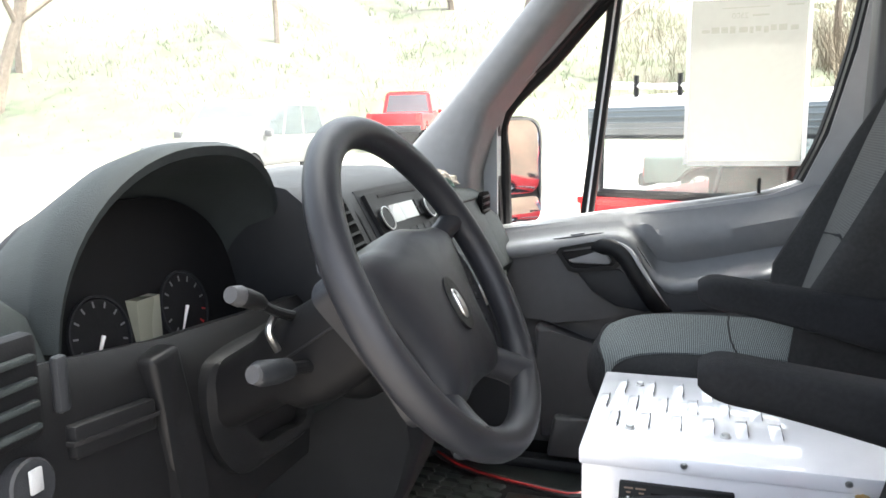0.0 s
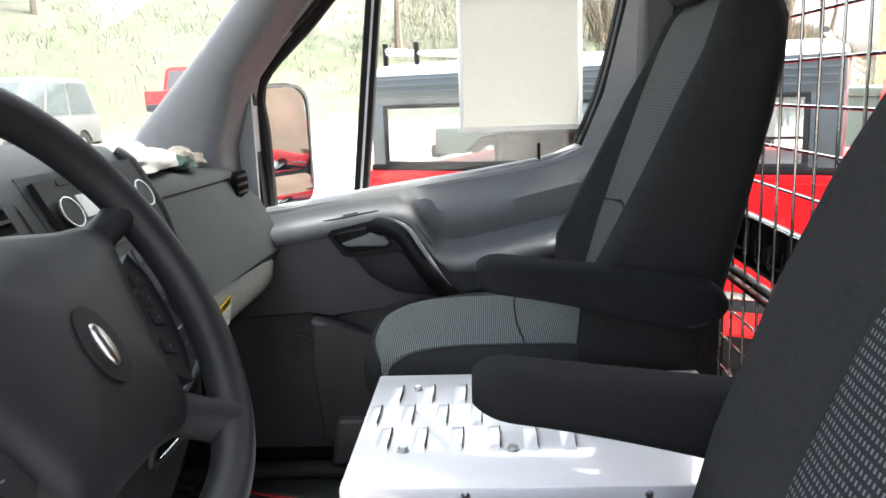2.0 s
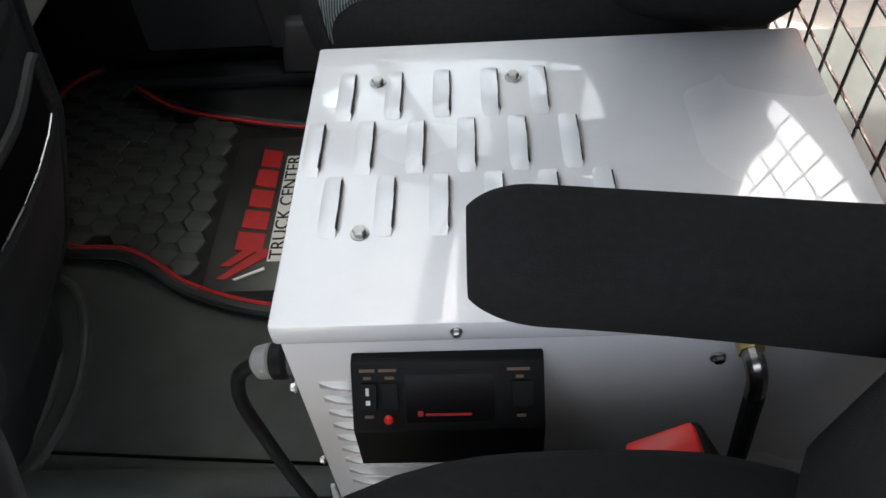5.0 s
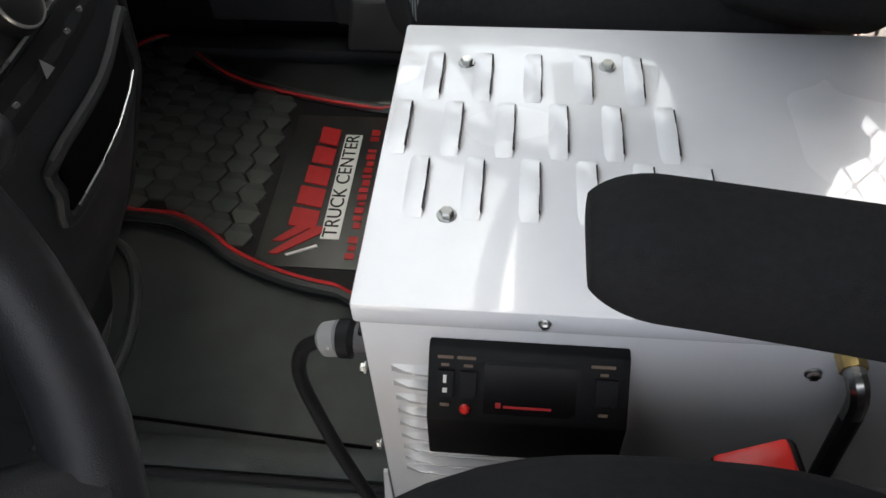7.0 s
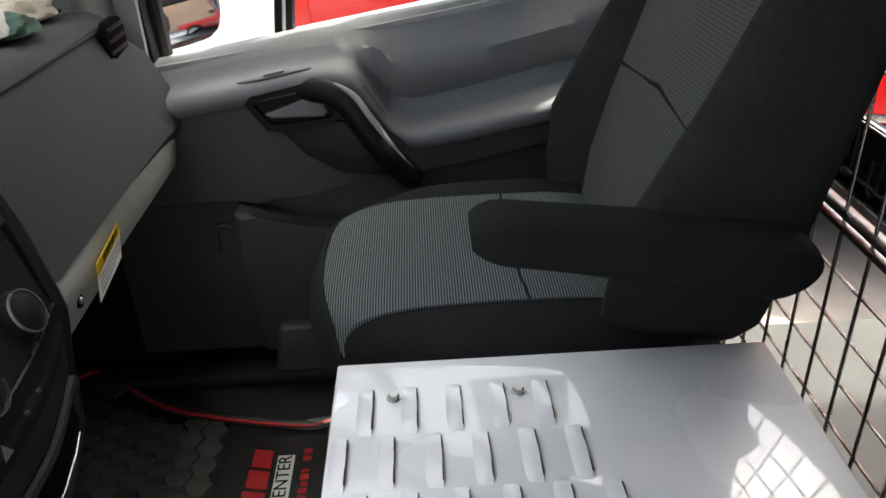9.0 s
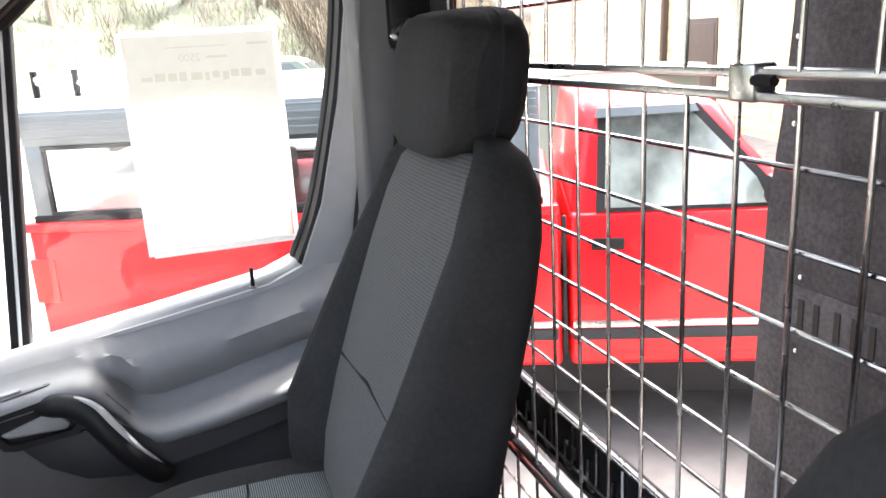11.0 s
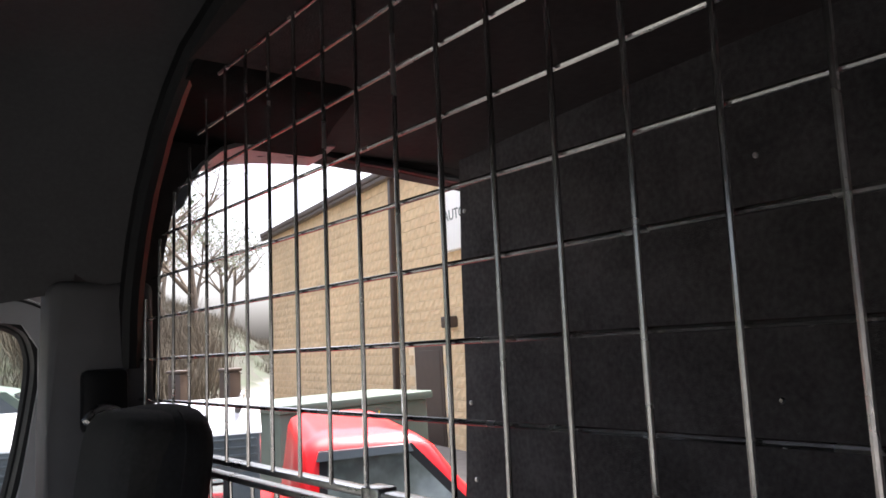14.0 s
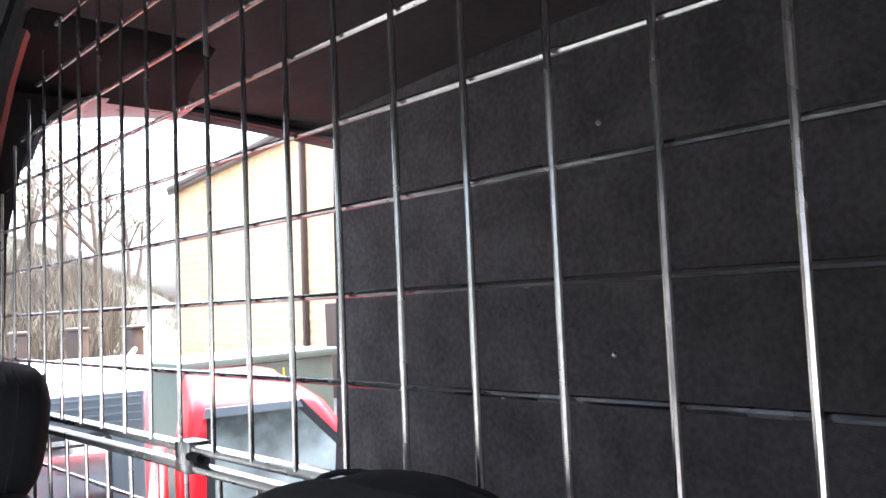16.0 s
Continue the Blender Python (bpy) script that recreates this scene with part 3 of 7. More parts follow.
def build_windscreen():
    ws = thing("window_windscreen", (-0.7, CY, 0.8), "large raked laminated windscreen", "windscreen", kind="structure")
    bm = bmesh.new()
    ys = [-0.72 + k * 1.74 / 16 for k in range(17)]
    zs = [0.72 + k * 0.86 / 8 for k in range(9)]
    vs = [[bm.verts.new((shield_x(y, z), y, z)) for y in ys] for z in zs]
    for r, s in zip(vs, vs[1:]):
        for i in range(16):
            bm.faces.new((r[i], r[i + 1], s[i + 1], s[i]))
    g = part("pane", bm, SHIELD, ws, sharp=180)
    g.visible_shadow = False
    for side, label in ((1, "passenger"), (-1, "driver")):
        pts_in = [(-0.66, 0.985, 0.80), (-0.617, 0.985, 0.86), (-0.48, 0.985, 1.00), (-0.346, 0.985, 1.148), (-0.254, 0.985, 1.25), (-0.05, 0.985, 1.47)]
        rings = []
        for i, (x, y, z) in enumerate(pts_in):
            yy = y - 0.02 * i / 5
            w = (0.235, 0.190, 0.104, 0.095, 0.092, 0.088)[i]
            sec = [(w / 2 * (1 - math.cos(math.pi * k / 10)), -0.012 - 0.040 * math.sin(math.pi * k / 10) ** 0.8) for k in range(11)] + [(w + 0.02, 0.10), (0.0, 0.10)]
            rings.append([(x + a, CY + side * (yy + b - CY), z - 0.25 * a) for a, b in sec])
        solid("trim_a_pillar", loft(rings), DOOR_UP, "mid grey plastic windscreen pillar trim", "trim", kind="structure", sharp=55)


build_windscreen()

# passenger door
WIN_IN = [(-0.375, 0.648), (-0.12, 0.680), (0.15, 0.722), (0.33, 0.752), (0.40, 0.780), (0.452, 0.90), (0.503, 1.10), (0.531, 1.27), (0.531, 1.345), (0.503, 1.392), (0.42, 1.403), (0.10, 1.380), (0.03, 1.36), (-0.111, 1.243), (-0.24, 1.105), (-0.374, 0.968)]
WIN_OUT = [(-0.46, 0.61), (-0.12, 0.60), (0.15, 0.62), (0.33, 0.64), (0.565, 0.68), (0.57, 0.9), (0.59, 1.1), (0.605, 1.27), (0.605, 1.41), (0.56, 1.46), (0.40, 1.47), (0.05, 1.455), (-0.02, 1.435), (-0.17, 1.29), (-0.30, 1.15), (-0.45, 1.0)]


def build_door():
    d = thing("door_passenger", (0.05, 1.0, 0.05), "grey moulded passenger door with dark lower panel, shut", "door", kind="structure")
    part("window_surround", ring_xz(WIN_OUT, WIN_IN, 1.045, 1.17, bevel=0.012), TRIM, d)
    run = WIN_IN[4:] + WIN_IN[:1]
    sm = smooth_path([(x, 1.118, z) for x, z in run], 4)
    part("rubber_seal", tube(sm, 0.017, 8), RUBBER, d)
    mx_, mz_ = 0.08, 1.06
    lining = []
    for x, z in [(p.x, p.z) for p in sm]:
        k = 1 - 0.009 / math.hypot(x - mx_, z - mz_)
        xi, zi = mx_ + (x - mx_) * k, mz_ + (z - mz_) * k
        lining.append([(x, 1.056, z), (xi, 1.060, zi), (xi, 1.166, zi), (x, 1.166, z)])
    part("jamb_lining", loft(lining), RUBBER, d, "black rubber lining of the window jamb")
    fr = smooth_path([(-0.366, 1.112, 0.655), (-0.369, 1.112, 0.83), (-0.366, 1.112, 0.962), (-0.232, 1.112, 1.100), (-0.105, 1.112, 1.238), (0.02, 1.112, 1.352)], 5)
    part("front_seal", tube(fr, 0.018, 10), RUBBER, d)
    gap = smooth_path([(-0.432, 1.048, 0.66), (-0.425, 1.048, 0.80), (-0.412, 1.048, 0.965), (-0.30, 1.048, 1.09), (-0.16, 1.048, 1.24), (-0.03, 1.048, 1.37), (0.04, 1.045, 1.415), (0.12, 1.042, 1.43), (0.42, 1.042, 1.444), (0.52, 1.042, 1.432), (0.563, 1.042, 1.39), (0.571, 1.042, 1.30), (0.548, 1.042, 1.05), (0.514, 1.042, 0.85), (0.495, 1.042, 0.76)], 4)
    part("edge_seal", tube(gap, 0.0045, 8), RUBBER, d, "black rubber door edge seal")
    part("divider_bar", prism([(-0.156, 0.67), (-0.121, 0.67), (-0.047, 1.28), (-0.082, 1.28)], "y", 1.104, 1.146, bevel=0.005, seg=3), RUBBER, d)
    part("divider_trim", tube([(-0.136, 1.101, 0.68), (-0.064, 1.101, 1.26)], 0.0032, 8), CAR_WHITE, d)
    bm = bmesh.new()
    bm.faces.new([bm.verts.new((x, 1.135, z)) for x, z in WIN_IN])
    g = part("window_pane", bm, GLASS, d)
    g.visible_shadow = False

    def along(tab, x):
        for p, q in zip(tab, tab[1:]):
            if x <= q[0]:
                t = (x - p[0]) / (q[0] - p[0])
                return [u + (w - u) * t for u, w in zip(p[1:], q[1:])]
        return tab[-1][1:]
    # one moulding: the sill, a switch shelf in front that ends in a rounded nose, and a scooped armrest behind it
    sill = [(-0.47, 0.640), (-0.34, 0.655), (-0.10, 0.694), (0.15, 0.728), (0.30, 0.752), (0.37, 0.768), (0.42, 0.790), (0.56, 0.800)]
    shelf = [(-0.47, 0.604, 0.945, 0.010), (-0.34, 0.612, 0.942, 0.010), (-0.20, 0.634, 0.940, 0.008), (-0.10, 0.651, 0.938, 0.006), (-0.03, 0.655, 0.938, 0.006), (0.0, 0.640, 0.945, 0.012), (0.03, 0.590, 0.960, 0.025), (0.06, 0.545, 0.955, 0.040), (0.10, 0.537, 0.942, 0.048), (0.20, 0.556, 0.930, 0.050), (0.37, 0.594, 0.925, 0.050), (0.56, 0.625, 0.925, 0.045)]
    rings = []
    for k in range(63):
        x = -0.47 + k * 1.03 / 62
        zt = along(sill, x)[0]
        zs, yi, dip = along(shelf, x)
        flat_ = [(1.040, zt - 0.012), (1.026, zt - 0.026), (1.016, zs + dip + 0.020), (1.006, zs + dip + 0.008), (0.995, zs + dip), (0.975, zs + 0.4 * dip + 0.002), (0.960, zs + 0.002)]
        cup = [(1.040, zt - 0.020), (1.012, zt - 0.055), (0.998, zs + 0.105), (1.006, zs + 0.068), (1.030, zs + 0.034), (1.010, zs + 0.014), (0.970, zs + 0.006)]
        k_ = min(1.0, max(0.0, (x + 0.005) / 0.055))
        k_ = k_ * k_ * (3 - 2 * k_)
        rings.append([(x, 1.115, zt - 0.004), (x, 1.085, zt + 0.004), (x, 1.062, zt + 0.001)] + [(x, p_[0] + (q_[0] - p_[0]) * k_, p_[1] + (q_[1] - p_[1]) * k_) for p_, q_ in zip(flat_, cup)] + [(x, yi + 0.012, zs), (x, yi + 0.003, zs - 0.006), (x, yi, zs - 0.016), (x, yi + 0.004, zs - 0.030), (x, yi + 0.03, zs - 0.045), (x, 1.115, zs - 0.050)])
    part("upper_panel", loft(rings), DOOR_UP, d, sharp=50)
    oval = [(-0.140 + 0.066 * math.cos(a), 0.967 + 0.015 * math.sin(a)) for a in [2 * math.pi * k / 28 for k in range(28)]]

    def on_shelf(x, h):
        return along(shelf, x)[0] + 0.0035 + h
    part("switch_plate", loft([[(x, y, on_shelf(x, h)) for x, y in oval] for h in (-0.008, 0.0005)]), DOOR_LO, d)
    rk = [(-0.140 + a, 0.967 + b) for a, b in rounded(0.036, 0.014, 0.005)]
    part("window_switch", loft([[(x, y, on_shelf(x, h)) for x, y in rk] for h in (-0.004, 0.005)]), DOOR_UP, d)
    # dark panel under the shelf, its lower edge stepped
    mid = [(-0.50, 0.40), (-0.25, 0.430), (-0.205, 0.405), (-0.10, 0.425), (0.0, 0.448), (0.08, 0.455), (0.20, 0.475), (0.55, 0.55), (0.55, 0.60), (0.37, 0.56), (0.20, 0.522), (0.08, 0.505), (0.03, 0.56), (-0.01, 0.612), (-0.10, 0.622), (-0.20, 0.605), (-0.34, 0.585), (-0.50, 0.572)]
    part("middle_panel", prism(mid, "y", 0.952, 1.10, bevel=0.008, seg=3), DOOR_LO, d)
    part("lower_panel", prism([(-0.50, 0.06), (0.54, 0.06), (0.55, 0.56), (-0.49, 0.50)], "y", 0.985, 1.10, bevel=0.01, seg=2), DOOR_LO, d)
    bin_ = [(-0.232, 0.10), (0.43, 0.10), (0.43, 0.33), (0.10, 0.345), (-0.12, 0.365), (-0.20, 0.400), (-0.245, 0.415), (-0.240, 0.30)]
    part("door_bin", prism(bin_, "y", 0.915, 0.99, bevel=0.014, seg=3), DOOR_LO, d)
    part("bin_foot", prism([(-0.21, 0.06), (0.43, 0.06), (0.43, 0.150), (-0.10, 0.172), (-0.19, 0.176)], "y", 0.890, 0.93, bevel=0.012, seg=3), DOOR_LO, d)
    part("speaker_rim", tube(smooth_path([(-0.300, 0.982, 0.30), (-0.295, 0.982, 0.350), (-0.270, 0.982, 0.352), (-0.250, 0.982, 0.32), (-0.247, 0.982, 0.25)], 5), 0.006, 8), DOOR_LO, d)
    # pull pocket, latch and the grab handle that sweeps down over them
    part("pull_pocket", prism([(-0.140, 0.556), (-0.100, 0.505), (-0.040, 0.468), (0.035, 0.456), (0.066, 0.462), (0.030, 0.520), (-0.030, 0.566)], "y", 0.944, 0.956, bevel=0.005), PLASTIC, d)
    plate = [(-0.192, 0.606), (-0.182, 0.618), (-0.078, 0.640), (-0.048, 0.634), (-0.030, 0.606), (-0.028, 0.578), (-0.040, 0.566), (-0.140, 0.554), (-0.160, 0.558)]
    c = (-0.105, 0.597)
    hole = [(c[0] + (x - c[0]) * 0.84, c[1] + (z - c[1]) * 0.72) for x, z in plate]
    part("latch_surround", ring_xz(plate, hole, 0.936, 0.956, bevel=0.004), PLASTIC_DK, d)
    part("latch_recess", prism([(c[0] + (x - c[0]) * 0.87, c[1] + (z - c[1]) * 0.77) for x, z in plate], "y", 0.949, 0.955, bevel=0.0), RUBBER, d)
    part("latch_lever", prism([(-0.162, 0.586), (-0.150, 0.578), (-0.058, 0.577), (-0.050, 0.586), (-0.070, 0.616), (-0.084, 0.618), (-0.096, 0.604), (-0.140, 0.592)], "y", 0.938, 0.950, bevel=0.004, seg=3), DOOR_UP, d)
    hand = smooth_path([(-0.100, 0.948, 0.622), (-0.056, 0.936, 0.624), (-0.018, 0.924, 0.606), (0.010, 0.914, 0.566), (0.046, 0.914, 0.510), (0.080, 0.934, 0.460), (0.096, 0.960, 0.444)], 6)
    n = len(hand) - 1
    part("grab_handle", tube(hand, [0.009 + 0.010 * min(1.0, 3.0 * math.sin(math.pi * i / n)) for i in range(n + 1)], 14, squash=1.15, up=(0.5, 0.0, 0.8)), PLASTIC_DK, d)
    # pale tapered strip that stands in for the highlight on the glossy handle
    tr = [(q.x + 0.014, q.y - 0.006, q.z + 0.014) for q in hand[4:-7]]
    part("handle_highlight", tube(tr, [0.0015 + 0.0055 * math.sin(math.pi * i / (len(tr) - 1)) for i in range(len(tr))], 8), TRIM, d)
    part("lock_pin", tube([(0.299, 1.045, 0.752), (0.299, 1.045, 0.792)], 0.0042, 8), PLASTIC_DK, d)
    part("pin_grommet", disc((0.299, 1.045, 0.751), (0, 0, 1), 0.009, 0.004, 14), DOOR_UP, d)
    return d


build_door()


def build_mirror():
    m = thing("side_mirror", (-0.37, 1.20, 0.64), "tall grey-rimmed door mirror with two mirror glasses", "mirror")
    at = Vector((-0.370, 1.305, 0.790))

    def face(n, o):
        n = Vector(n).normalized()
        r = Vector((0, 0, 1)).cross(n).normalized()
        return Matrix((r, n.cross(r), n)).transposed().to_4x4(), o

    def plate(pts, z0, z1, bev, f):
        bm = prism(pts, "z", z0, z1, bevel=bev, seg=3)
        bmesh.ops.transform(bm, matrix=Matrix.Translation(at + Vector(f[1])) @ f[0], verts=bm.verts)
        return bm
    main = face((0.836, -0.549, 0.0), (0, 0, 0))
    low = face((0.836, -0.549, 0.05), (0, 0, 0))
    part("housing", plate(rounded(0.200, 0.335, 0.06), -0.095, -0.004, 0.03, main), PLASTIC_DK, m)
    rim = [(x, y) for x, y in rounded(0.196, 0.330, 0.058)]
    hole = [(x * 0.93, y * 0.955) for x, y in rim]
    bm = bmesh.new()
    loft([[(x, y, z) for x, y in o] for o, z in ((rim, -0.006), (rim, 0.004), (hole, 0.004), (hole, -0.006), (rim, -0.006))], caps=False, bm=bm)
    bmesh.ops.transform(bm, matrix=Matrix.Translation(at) @ main[0], verts=bm.verts)
    part("bezel", bm, PILLAR, m, "grey mirror bezel")
    part("upper_glass", plate([(x, y + 0.046) for x, y in rounded(0.180, 0.226, 0.045)], -0.004, 0.001, 0.0005, main), MIRROR, m)
    part("lower_glass", plate([(x, y - 0.117) for x, y in rounded(0.176, 0.078, 0.030)], -0.004, 0.002, 0.0005, low), MIRROR, m)
    part("mirror_arm", B((-0.45, -0.39, 1.17, 1.32, 0.65, 0.71), bevel=0.02), PLASTIC_DK, m)


build_mirror()

# ---------------------------------------------------------------- dashboard
def panel_stack(pts, y0, y1, seg=2, bevel=0.012, tilt=0.0):
    return prism(pts, "y", y0, y1, bevel=bevel, seg=seg)


def build_dash():
    d = thing("dashboard", (-0.6, CY, 0.45), "dark grey moulded dashboard with glovebox, vents and radio", "dashboard")
    # top skin and face, swept along the width: low at the passenger end, raised in the middle
    rings = []
    for y, zt, xf in ((1.00, 0.755, -0.385), (0.97, 0.772, -0.388), (0.85, 0.785, -0.395), (0.65, 0.795, -0.40), (0.45, 0.803, -0.405), (0.40, 0.812, -0.41), (0.365, 0.835, -0.412), (0.33, 0.854, -0.412), (0.20, 0.862, -0.415), (0.05, 0.862, -0.42), (-0.04, 0.852, -0.43), (-0.09, 0.82, -0.44), (-0.105, 0.66, -0.47), (-0.482, 0.66, -0.47), (-0.497, 0.79, -0.43), (-0.53, 0.812, -0.43), (-0.62, 0.815, -0.43), (-0.72, 0.80, -0.42), (-0.74, 0.785, -0.42)):
        rings.append([(-1.02, y, 0.62), (-0.85, y, min(zt - 0.035, 0.72)), (-0.66, y, zt - 0.030), (-0.54, y, zt - 0.004), (xf - 0.04, y, zt - 0.004), (xf - 0.012, y, zt - 0.018), (xf, y, zt - 0.045), (xf + 0.024, y, 0.69), (xf + 0.062, y, 0.61), (xf + 0.080, y, 0.575), (xf + 0.05, y, 0.52), (-0.60, y, 0.45), (-1.02, y, 0.45)])
    part("body", loft(rings), DASH, d, sharp=45)
    gl = []
    for y in (0.40, 0.42, 0.70, 0.90, 0.925):
        o = 0.0 if y in (0.40, 0.925) else 0.006
        gl.append([(-0.402 + o, y, 0.752), (-0.374 + o, y, 0.69), (-0.336 + o, y, 0.61), (-0.318 + o, y, 0.580), (-0.35, y, 0.580), (-0.40, y, 0.69), (-0.415, y, 0.752)])
    part("glovebox_lid", loft(gl), DASH, d, sharp=40)
    part("lid_seam", tube([(-0.397, 0.38, 0.758), (-0.393, 0.95, 0.747)], 0.0025, 6), PLASTIC_DK, d)
    tray = []
    for y, o in ((0.335, 0.0), (0.42, 0.002), (0.50, 0.0), (0.62, -0.008), (0.80, -0.008), (0.92, -0.008), (0.965, -0.016), (0.990, -0.045)):
        tray.append([(-0.345 + o, y, 0.592), (-0.322 + o, y, 0.586), (-0.313 + o, y, 0.572), (-0.312 + o, y, 0.545), (-0.318 + o, y, 0.508), (-0.340 + o, y, 0.482), (-0.42, y, 0.47), (-0.42, y, 0.59)])
    part("lower_tray", loft(tray), TRAY, d, sharp=50)
    # warning label on the tray's face
    yel = mat("yellow_label", (0.75, 0.50, 0.02), 0.5, var=0.04, scale=60)
    ax = Vector((-0.012, 0.12, 0.0)).normalized()
    up = Vector((0.006, 0.0, 0.037)).normalized()
    nz = ax.cross(up).normalized()
    c = Vector((-0.3165, 0.553, 0.529)) + nz * 0.0035

    def flat(y0, y1, v0, v1, h, mt, nm):
        bm = bmesh.new()
        lo = [bm.verts.new(c + ax * y + up * v) for y, v in ((y0, v0), (y1, v0), (y1, v1), (y0, v1))]
        hi = [bm.verts.new(q.co + nz * h) for q in lo]
        bm.faces.new(lo[::-1]), bm.faces.new(hi)
        for i in range(4):
            bm.faces.new((lo[i], lo[(i + 1) % 4], hi[(i + 1) % 4], hi[i]))
        return part(nm, bm, mt, d)
    flat(-0.060, 0.060, -0.029, 0.010, 0.0008, PAPER, "label_sheet")
    flat(-0.060, 0.060, 0.010, 0.029, 0.0009, yel, "label_heading")
    rot = Matrix(((ax.x, up.x, nz.x, 0), (ax.y, up.y, nz.y, 0), (ax.z, up.z, nz.z, 0), (0, 0, 0, 1)))
    words("WARNING", Matrix.Translation(c + up * 0.0195 + nz * 0.0012 + ax * 0.008) @ rot, 0.017, PLASTIC_DK, d, depth=0.0002)
    for v in (0.001, -0.006, -0.013, -0.020):
        flat(-0.052, 0.054 - 0.03 * (v < -0.015), v, v + 0.0022, 0.0011, TRIM, "print_bar")
    part("coat_socket", disc((-0.314, 0.448, 0.533), (1, 0, 0.1), 0.010, 0.003, 16), PLASTIC_DK, d)
    part("socket_cap", disc((-0.312, 0.448, 0.533), (1, 0, 0.1), 0.0045, 0.004, 12), STEEL, d)
    # end vent at the passenger side, its shaded depth painted as a black plate
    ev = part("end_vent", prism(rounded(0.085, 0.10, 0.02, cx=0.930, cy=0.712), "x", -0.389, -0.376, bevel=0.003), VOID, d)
    for k in range(5):
        z = 0.675 + k * 0.018
        part("vent_slat", B((-0.382, -0.3730, 0.894, 0.966, z, z + 0.006), bevel=0.002), PLASTIC_DK, ev)
    # centre stack: a face that leans towards the driver and bulges in its middle
    FACE = [(0.866, -0.425, -0.42), (0.858, -0.392, -0.375), (0.835, -0.360, -0.345), (0.766, -0.323, -0.308), (0.69, -0.284, -0.287), (0.595, -0.236, -0.271), (0.545, -0.236, -0.280), (0.44, -0.256, -0.294), (0.35, -0.292, -0.328), (0.26, -0.338, -0.365), (0.13, -0.42, -0.44), (0.0, -0.47, -0.48)]
    LEFT = [(0.866, -0.108), (0.70, -0.108), (0.64, -0.07), (0.55, -0.01), (0.44, 0.045), (0.31, 0.085), (0.20, 0.11), (0.0, 0.12)]

    def at(tab, z, k):
        for r, s in zip(tab, tab[1:]):
            if z >= s[0]:
                t = (r[0] - z) / (r[0] - s[0])
                return r[k] + (s[k] - r[k]) * t
        return tab[-1][k]

    def face(y, z):
        u = (y - 0.12) / 0.21
        xc, xe = at(FACE, z, 1), at(FACE, z, 2)
        return xc + (xe - xc) * min(1.3, abs(u) ** 2.2)
    rings = []
    for z in [0.866, 0.858, 0.848, 0.835, 0.80, 0.766, 0.73, 0.69, 0.66, 0.63, 0.595, 0.57, 0.545, 0.50, 0.44, 0.40, 0.35, 0.30, 0.26, 0.20, 0.13, 0.06, 0.0]:
        yl, yr = at(LEFT, z, 1), 0.335
        ys_ = [yl + (yr - yl) * k / 14 for k in range(15)]
        ring = [(face(y, z) - (0.012 if k in (0, 14) else 0), y, z) for k, y in enumerate(ys_)]
        rings.append(ring + [(-0.62, yr, z), (-0.62, yl, z)])
    st = part("centre_panel", loft(rings), PLASTIC, d, sharp=40)
    edge = [(face(0.330, z) - 0.004, 0.332, z) for z in (0.85, 0.835, 0.80, 0.766, 0.73, 0.69, 0.64, 0.595, 0.55, 0.50, 0.44, 0.40, 0.35, 0.30, 0.26, 0.20, 0.13)]
    part("stack_edge", tube(smooth_path(edge, 2), 0.009, 10), PLASTIC, d)
    N_ = Vector((0.89, 0, 0.455))

    def on(y, z, h=0.0):
        return Vector((face(y, z), y, z)) + N_ * h

    def slab(y0, y1, z1, z0, h, b=0.0, back=-0.008, k=6):
        """A plate on the face, in strips across so that it follows the bulge."""
        rings = []
        for i in range(k + 1):
            y = y0 + (y1 - y0) * i / k
            rings.append([on(y, z0, back), on(y, z1, back), on(y, z1, h), on(y, z0, h)])
        return loft(rings)
    # louvred vent beside the radio
    part("centre_vent", slab(-0.106, 0.004, 0.842, 0.755, 0.005), DASH, st)
    # black sheet on the face, painted as the shade behind the slats
    part("vent_shade_sheet", slab(-0.098, -0.003, 0.833, 0.763, 0.0065), VOID, st)
    for k in range(5):
        z = 0.829 - 0.0145 * k
        part("vent_slat", slab(-0.097, -0.004, z, z - 0.0035, 0.009), PLASTIC_DK, st)
    part("panel_seam", tube([on(0.032, z, 0.0005) for z in (0.846, 0.80, 0.75, 0.70)], 0.002, 6), RUBBER, st)
    # radio
    part("radio_surround", slab(0.060, 0.328, 0.838, 0.738, 0.003), PLASTIC, st)
    part("radio", slab(0.075, 0.312, 0.829, 0.748, 0.009), PLASTIC_DK, st, "black car radio with a pale display")
    part("disc_slot", slab(0.120, 0.270, 0.825, 0.820, 0.0102), RUBBER, st)
    lcd = mat("pale_lcd", (0.33, 0.345, 0.33), 0.25, var=0.03, scale=40)
    part("radio_display", slab(0.140, 0.240, 0.805, 0.778, 0.0105), lcd, st)
    for y in (0.104, 0.285):
        m_ = N_.to_track_quat("Z", "Y").to_matrix().to_4x4()
        part("radio_knob", disc(on(y, 0.787, 0.008), N_, 0.020, 0.008, 24), PLASTIC_DK, st)
        part("knob_ring", lathe([(0.0205, 0), (0.0205, 0.002), (0.0190, 0.002), (0.0190, 0)], Matrix.Translation(on(y, 0.787, 0.0148)) @ m_, 24), STEEL, st)
    for k in range(7):
        y = 0.092 + k * 0.029
        part("radio_button", slab(y, y + 0.025, 0.764, 0.753, 0.0115, k=1), PLASTIC, st)
